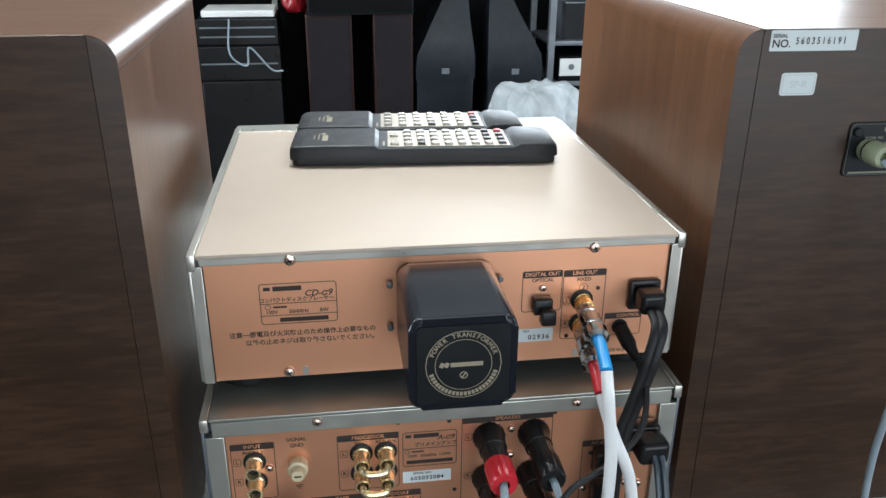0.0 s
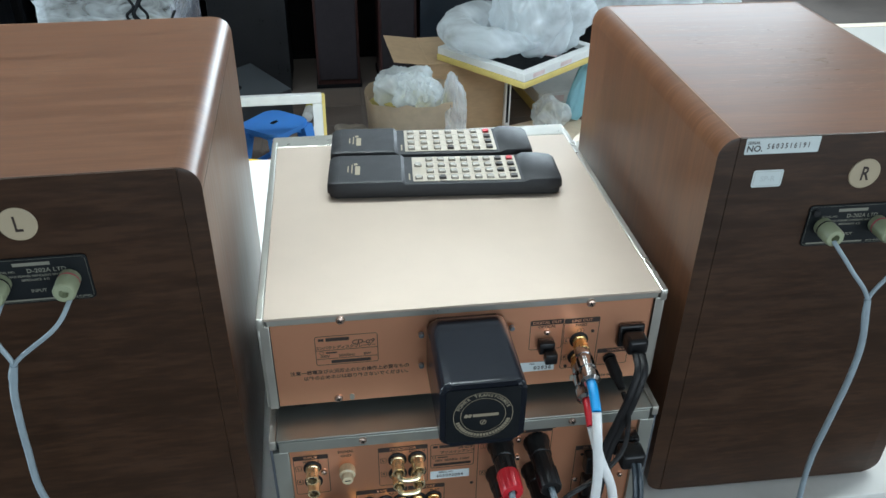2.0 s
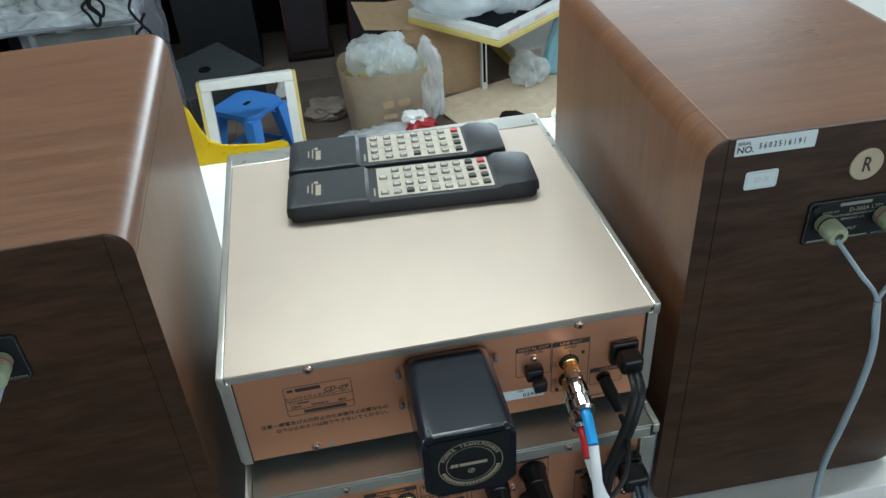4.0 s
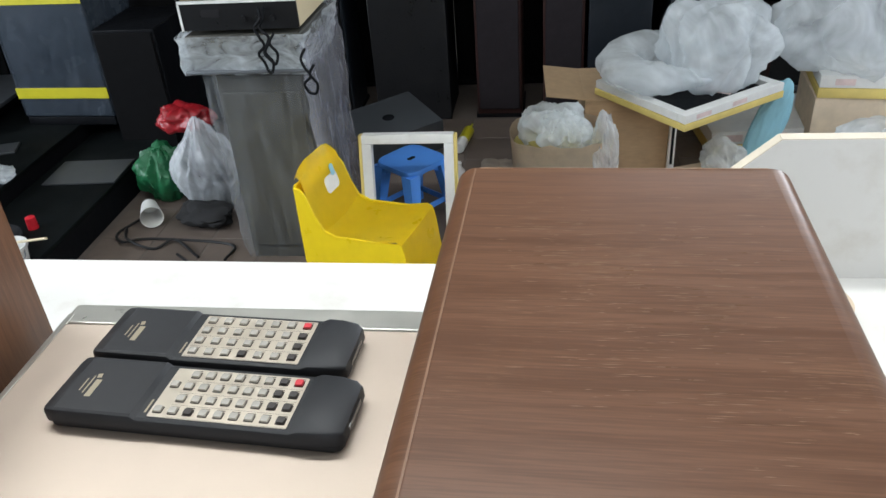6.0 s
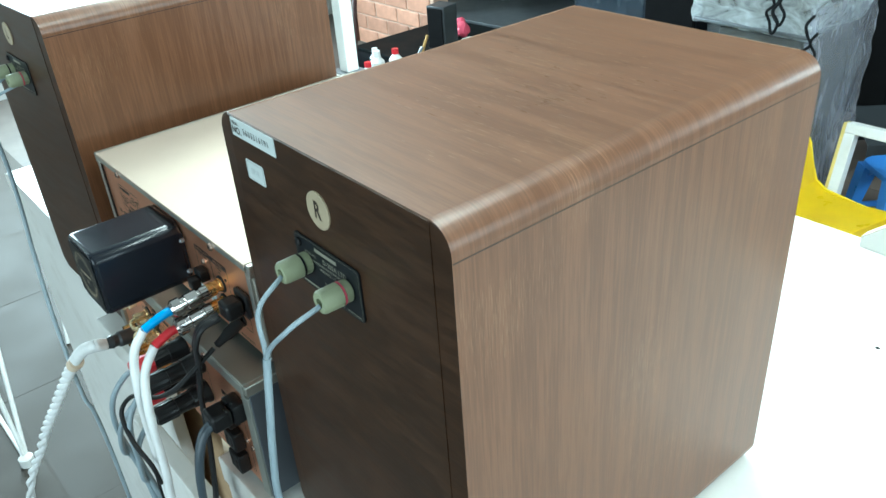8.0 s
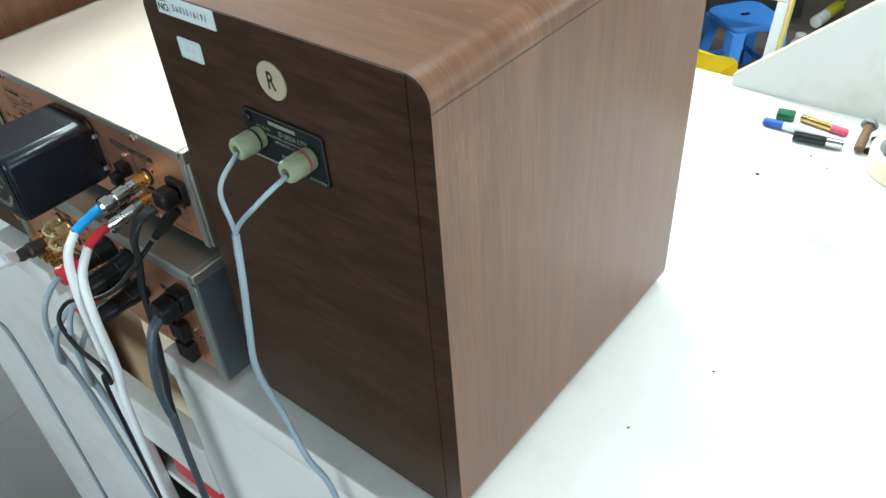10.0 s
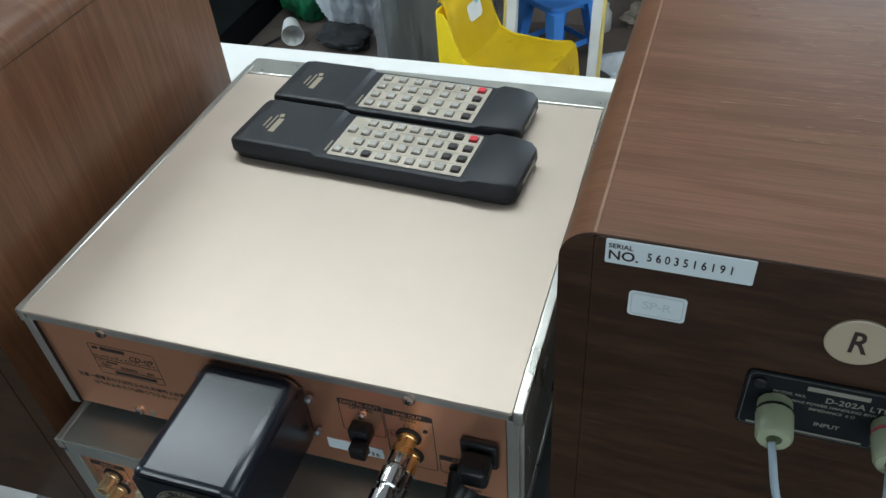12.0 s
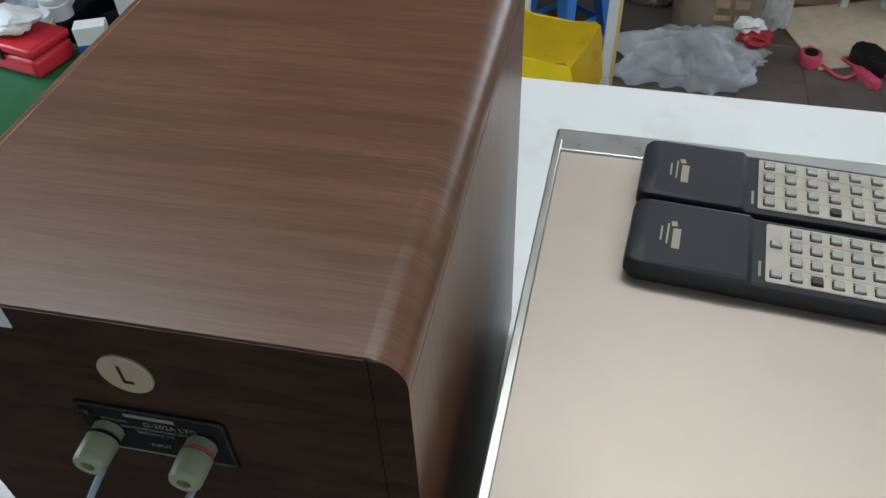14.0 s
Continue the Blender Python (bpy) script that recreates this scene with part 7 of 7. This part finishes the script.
part("lead", tube([(0.1165, -0.026, 0.1470), (0.1165, -0.042, 0.138), (0.1080, -0.060, 0.122), (0.0880, -0.070, 0.108), (0.060, -0.080, 0.098), (0.050, -0.090, 0.080), (0.066, -0.092, 0.062), (0.085, -0.088, 0.045), (0.080, -0.085, 0.02), (0.050, -0.080, -0.01), (0.045, -0.08, -0.20)], 0.0019, 8), RUBBER, ob)

# speaker leads at the amplifier
for k, (x, z, dx) in enumerate(((0.0255, 0.0960, -0.004), (0.0545, 0.0960, 0.004), (0.0255, 0.0640, -0.008), (0.0545, 0.0640, 0.0))):
    solid("amplifier_lead", tube([(x, -0.062, z), (x + dx * 0.3, -0.074, z - 0.003), (x + dx, -0.088, z - 0.022), (x - 0.008 + dx * 2, -0.090, z - 0.06), (x - 0.028 + dx * 2, -0.080, -0.03), (x - 0.036 + dx * 2, -0.072, -0.12), (x - 0.040, -0.065, -0.40), (x - 0.06, -0.07, FLOOR + 0.01)], 0.0024, 10), GREY_CABLE, "grey-blue speaker lead hanging from the amplifier", "cable", "amplifier speaker leads")


def cord(knobs, merge, down, label):
    """Twin cord that parts to two terminals."""
    ob = thing("twin_cord", label, "cable", "loudspeaker cords")
    for (a, b) in knobs:
        part("strand", tube([a, b, merge[0], merge[1]], 0.0015, 10, 10), GREY_CABLE, ob)
    part("cord", tube([merge[0], merge[1], *down], 0.0023, 12, 10), GREY_CABLE, ob)


cord((((0.2520, -0.024, 0.2705), (0.2570, -0.044, 0.2590)), ((0.2930, -0.025, 0.2705), (0.2890, -0.045, 0.2620))), ((0.2710, -0.051, 0.2380), (0.2735, -0.057, 0.205)),
     [(0.2715, -0.060, 0.175), (0.2670, -0.061, 0.133), (0.2700, -0.054, 0.085), (0.2770, -0.049, 0.035), (0.2900, -0.042, -0.02), (0.300, -0.045, -0.2), (0.30, -0.06, FLOOR + 0.01)], "grey-blue twin cord from the loudspeaker marked R")
cord((((-0.2945, -0.024, 0.2705), (-0.2965, -0.045, 0.258)), ((-0.2535, -0.024, 0.2705), (-0.2600, -0.046, 0.262))), ((-0.2880, -0.052, 0.240), (-0.2940, -0.052, 0.215)),
     [(-0.2985, -0.051, 0.17), (-0.2985, -0.053, 0.125), (-0.2800, -0.060, 0.080), (-0.2400, -0.070, 0.02), (-0.2000, -0.076, -0.06), (-0.1900, -0.070, -0.2), (-0.21, -0.07, FLOOR + 0.01)], "grey-blue twin cord from the loudspeaker marked L")
ob = thing("antenna_lead", "thick white twisted lead with a dark plug", "cable")
part("plug", lathe([(0.0060, 0), (0.0078, 0.001), (0.0078, 0.016), (0.0062, 0.018), (0.0062, 0.022), (0.0070, 0.023), (0.0052, 0.030), (0.004, 0.034), (0, 0.034)], 22, along((-0.105, -0.026, 0.0440), (-0.101, -0.058, 0.050))), DARK_STEEL, ob, "dark grey plug")
white_run = [(-0.1010, -0.055, 0.0495), (-0.104, -0.066, 0.051), (-0.128, -0.074, 0.035), (-0.176, -0.082, -0.01), (-0.252, -0.100, -0.098), (-0.36, -0.120, -0.22), (-0.47, -0.160, -0.41), (-0.52, -0.20, -0.8), (-0.5, -0.25, FLOOR + 0.01)]
for k in (0, 1):
    part("strand", twisted(white_run, 0.0056, 24, k), WHITE_CABLE, ob, "soft white strand")
part("tape_wrap", tube([(-0.150, -0.0775, 0.0125), (-0.156, -0.0785, 0.0075), (-0.162, -0.0795, 0.0025)], 0.0075, 12, 4), MASKING, ob, "tan tape wrap")

# carton and odds and ends in the counter's open bay
carton("cardboard_carton", -0.22, 0.205, -0.381, 0.54, 0.30, 0.345, 2, CARDBOARD, "brown cardboard carton in the counter's open bay", ())
solid("cardboard_flap", box((-0.09, -0.004, 0), (0.09, 0.004, 0.34), 0.001), CARDBOARD_PALE, "loose cardboard flap leaning in the bay", "cardboard", at=pose(-0.06, 0.040, -0.381, 0, 9, 4))
solid("red_box", box((-0.10, -0.02, 0), (0.10, 0.16, 0.10), 0.004), RED_PLASTIC, "small red box under the counter rail", "box", at=pose(-0.12, 0.06, FLOOR + 0.6, 0, 0, 0))
part("shelf", box((-0.745, 0.034, FLOOR + 0.58), (0.064, 0.66, FLOOR + 0.598)), LAMINATE_EDGE, bpy.data.objects["shop_counter"])

# ---- small things on the counter ----
def pen(a, b, r, body, cap, label, name="pen"):
    ob = thing(name, label, name, "pens on the counter")
    d = Vector(b) - Vector(a)
    part("barrel", lathe([(r * 0.9, 0), (r, 0.001), (r, d.length * 0.66), (r * 0.95, d.length * 0.67)], 16, along(a, b)), body, ob)
    part("cap", lathe([(r * 1.05, d.length * 0.66), (r * 1.05, d.length * 0.97), (r * 0.7, d.length), (0, d.length)], 16, along(a, b)), cap, ob)


pen((0.430, 0.612, 0.006), (0.362, 0.612, 0.005), 0.0046, WHITE_PLASTIC, PEN_BLUE, "white marker pen with blue cap")
pen((0.402, 0.596, 0.0065), (0.454, 0.604, 0.0065), 0.0055, BLACK_PLASTIC, CHROME, "black pen with chrome end")
pen((0.396, 0.642, 0.005), (0.450, 0.634, 0.005), 0.0045, BRASS, PINK, "brass-coloured slim pen with pink end")
solid("rubber_piece", box((-0.010, -0.007, 0), (0.010, 0.007, 0.010), 0.002), GREEN_PLASTIC, "small green rubber piece among the pens", "rubber", at=pose(0.379, 0.638, 0, 0, 0, 10))
ob = thing("bolt", "brown rusty bolt leaning among the pens", "bolt")
part("shaft", rod((0.470, 0.605, 0.006), (0.468, 0.640, 0.016), 0.0052, 14), mat("rusty_brown", (0.18, 0.11, 0.06), 0.6, 0.5, var=0.3, scale=90), ob)
part("head", rod((0.468, 0.640, 0.016), (0.4678, 0.645, 0.0175), 0.009, 6), STEEL, ob)
for x, y, r in ((0.484, 0.640, 0.008), (0.480, 0.612, 0.006), (0.492, 0.655, 0.007)):
    solid("scrap_part", crumpled((r, r * 0.8, r * 0.6), x * 90, 0.5, 2.5, 3, floor=-r * 0.5), RUBBER, "small dark scrap part beside the tape", "scrap", "scrap parts", at=pose(x, y, r * 0.5))
ob = thing("tape_roll", "roll of beige masking tape lying flat", "tape roll", at=pose(0.527, 0.600, 0))
part("tape", lathe([(0.0440, 0), (0.0455, 0.001), (0.0455, 0.0235), (0.0440, 0.0245), (0.0400, 0.0245), (0.0395, 0.0235), (0.0395, 0.001), (0.0400, 0)], 48), MASKING, ob)
part("core", lathe([(0.0394, 0.0005), (0.0394, 0.024), (0.0372, 0.024), (0.0372, 0.0005)], 48), WHITE_PLASTIC, ob, "white printed core")
for k in range(9):
    a = k * 2.4
    r = 0.006 + 0.0025 * k
    solid("brass_plug", rod((0.527 + r * math.cos(a), 0.600 + r * math.sin(a), 0.005 + 0.001 * (k % 3)), (0.527 + r * math.cos(a) + 0.014 * math.cos(k), 0.600 + r * math.sin(a) + 0.014 * math.sin(k), 0.006 + 0.003 * (k % 4)), 0.0048, 12), (BRASS, BRASS, RUBBER, CHROME)[k % 4], "small gold plug lying inside the tape roll", "plug", "plugs in the tape roll")
solid("paper_strip", box((-0.03, -0.006, 0), (0.03, 0.006, 0.002), 0.0005), PAPER, "white paper strip beside the tape roll", "paper", at=pose(0.545, 0.545, 0.0005, 0, 0, -25))
for x, y in ((0.483, 0.433), (0.496, 0.425)):
    ob = thing("screw_cover", "small grey screw cover set in the counter", "screw cover", "screw covers", pose(x, y, 0))
    part("disc", lathe([(0.0050, 0), (0.0050, 0.0008), (0.0038, 0.0011), (0.0034, 0.0006), (0, 0.0006)], 22), STICKER_RIM, ob)
random.seed(5)
for k, (x, y, r) in enumerate(((0.395, 0.510, 0.0022), (0.430, 0.575, 0.0016), (0.452, 0.560, 0.0014), (0.185, 0.59, 0.0020), (0.62, 0.33, 0.0018), (0.47, 0.22, 0.0012), (0.44, 0.13, 0.0012), (0.56, 0.40, 0.0012))):
    solid("crumb", crumpled((r, r * 0.7, r * 0.4), k + 3, 0.4, 2.5, 2, floor=-r * 0.3), RUBBER, "tiny dark crumb on the white counter", "crumb", "crumbs", at=pose(x, y, r * 0.32, 0, 0, 40 * k))
solid("scratch", tube([(0.2835, 0.0115, 0.34105), (0.2870, 0.0085, 0.34105), (0.2910, 0.0065, 0.34105)], 0.00035, 6, 6), WALNUT_EDGE, "short pale scratch on the walnut top", "scratch")

# ---- floor tiles, laid one by one ----
def lay_tiles(parent, x0, x1, y0, y1, size, gap, top, material, seed):
    rng = random.Random(seed)
    mesh = put_mesh("tile", box((-size / 2, -size / 2, -0.012), (size / 2, size / 2, 0), 0.003, 1), material, smooth=False)
    for i in range(int((x1 - x0) / (size + gap))):
        for j in range(int((y1 - y0) / (size + gap))):
            ob = new("tile", mesh)
            ob.parent = parent
            ob.matrix_basis = pose(x0 + (i + 0.5) * (size + gap), y0 + (j + 0.5) * (size + gap), top + rng.uniform(-0.0012, 0.0), rng.uniform(-0.12, 0.12), rng.uniform(-0.12, 0.12), 90 * rng.randrange(4))


lay_tiles(bpy.data.objects["floor"], -1.70, 1.60, 0.80, 3.80, 0.243, 0.007, FLOOR + 0.0025, PAVER, 3)
lay_tiles(bpy.data.objects["floor_tiles"], -3.00, 0.0, -1.25, 0.55, 0.597, 0.003, FLOOR + 0.0055, TILE, 4)
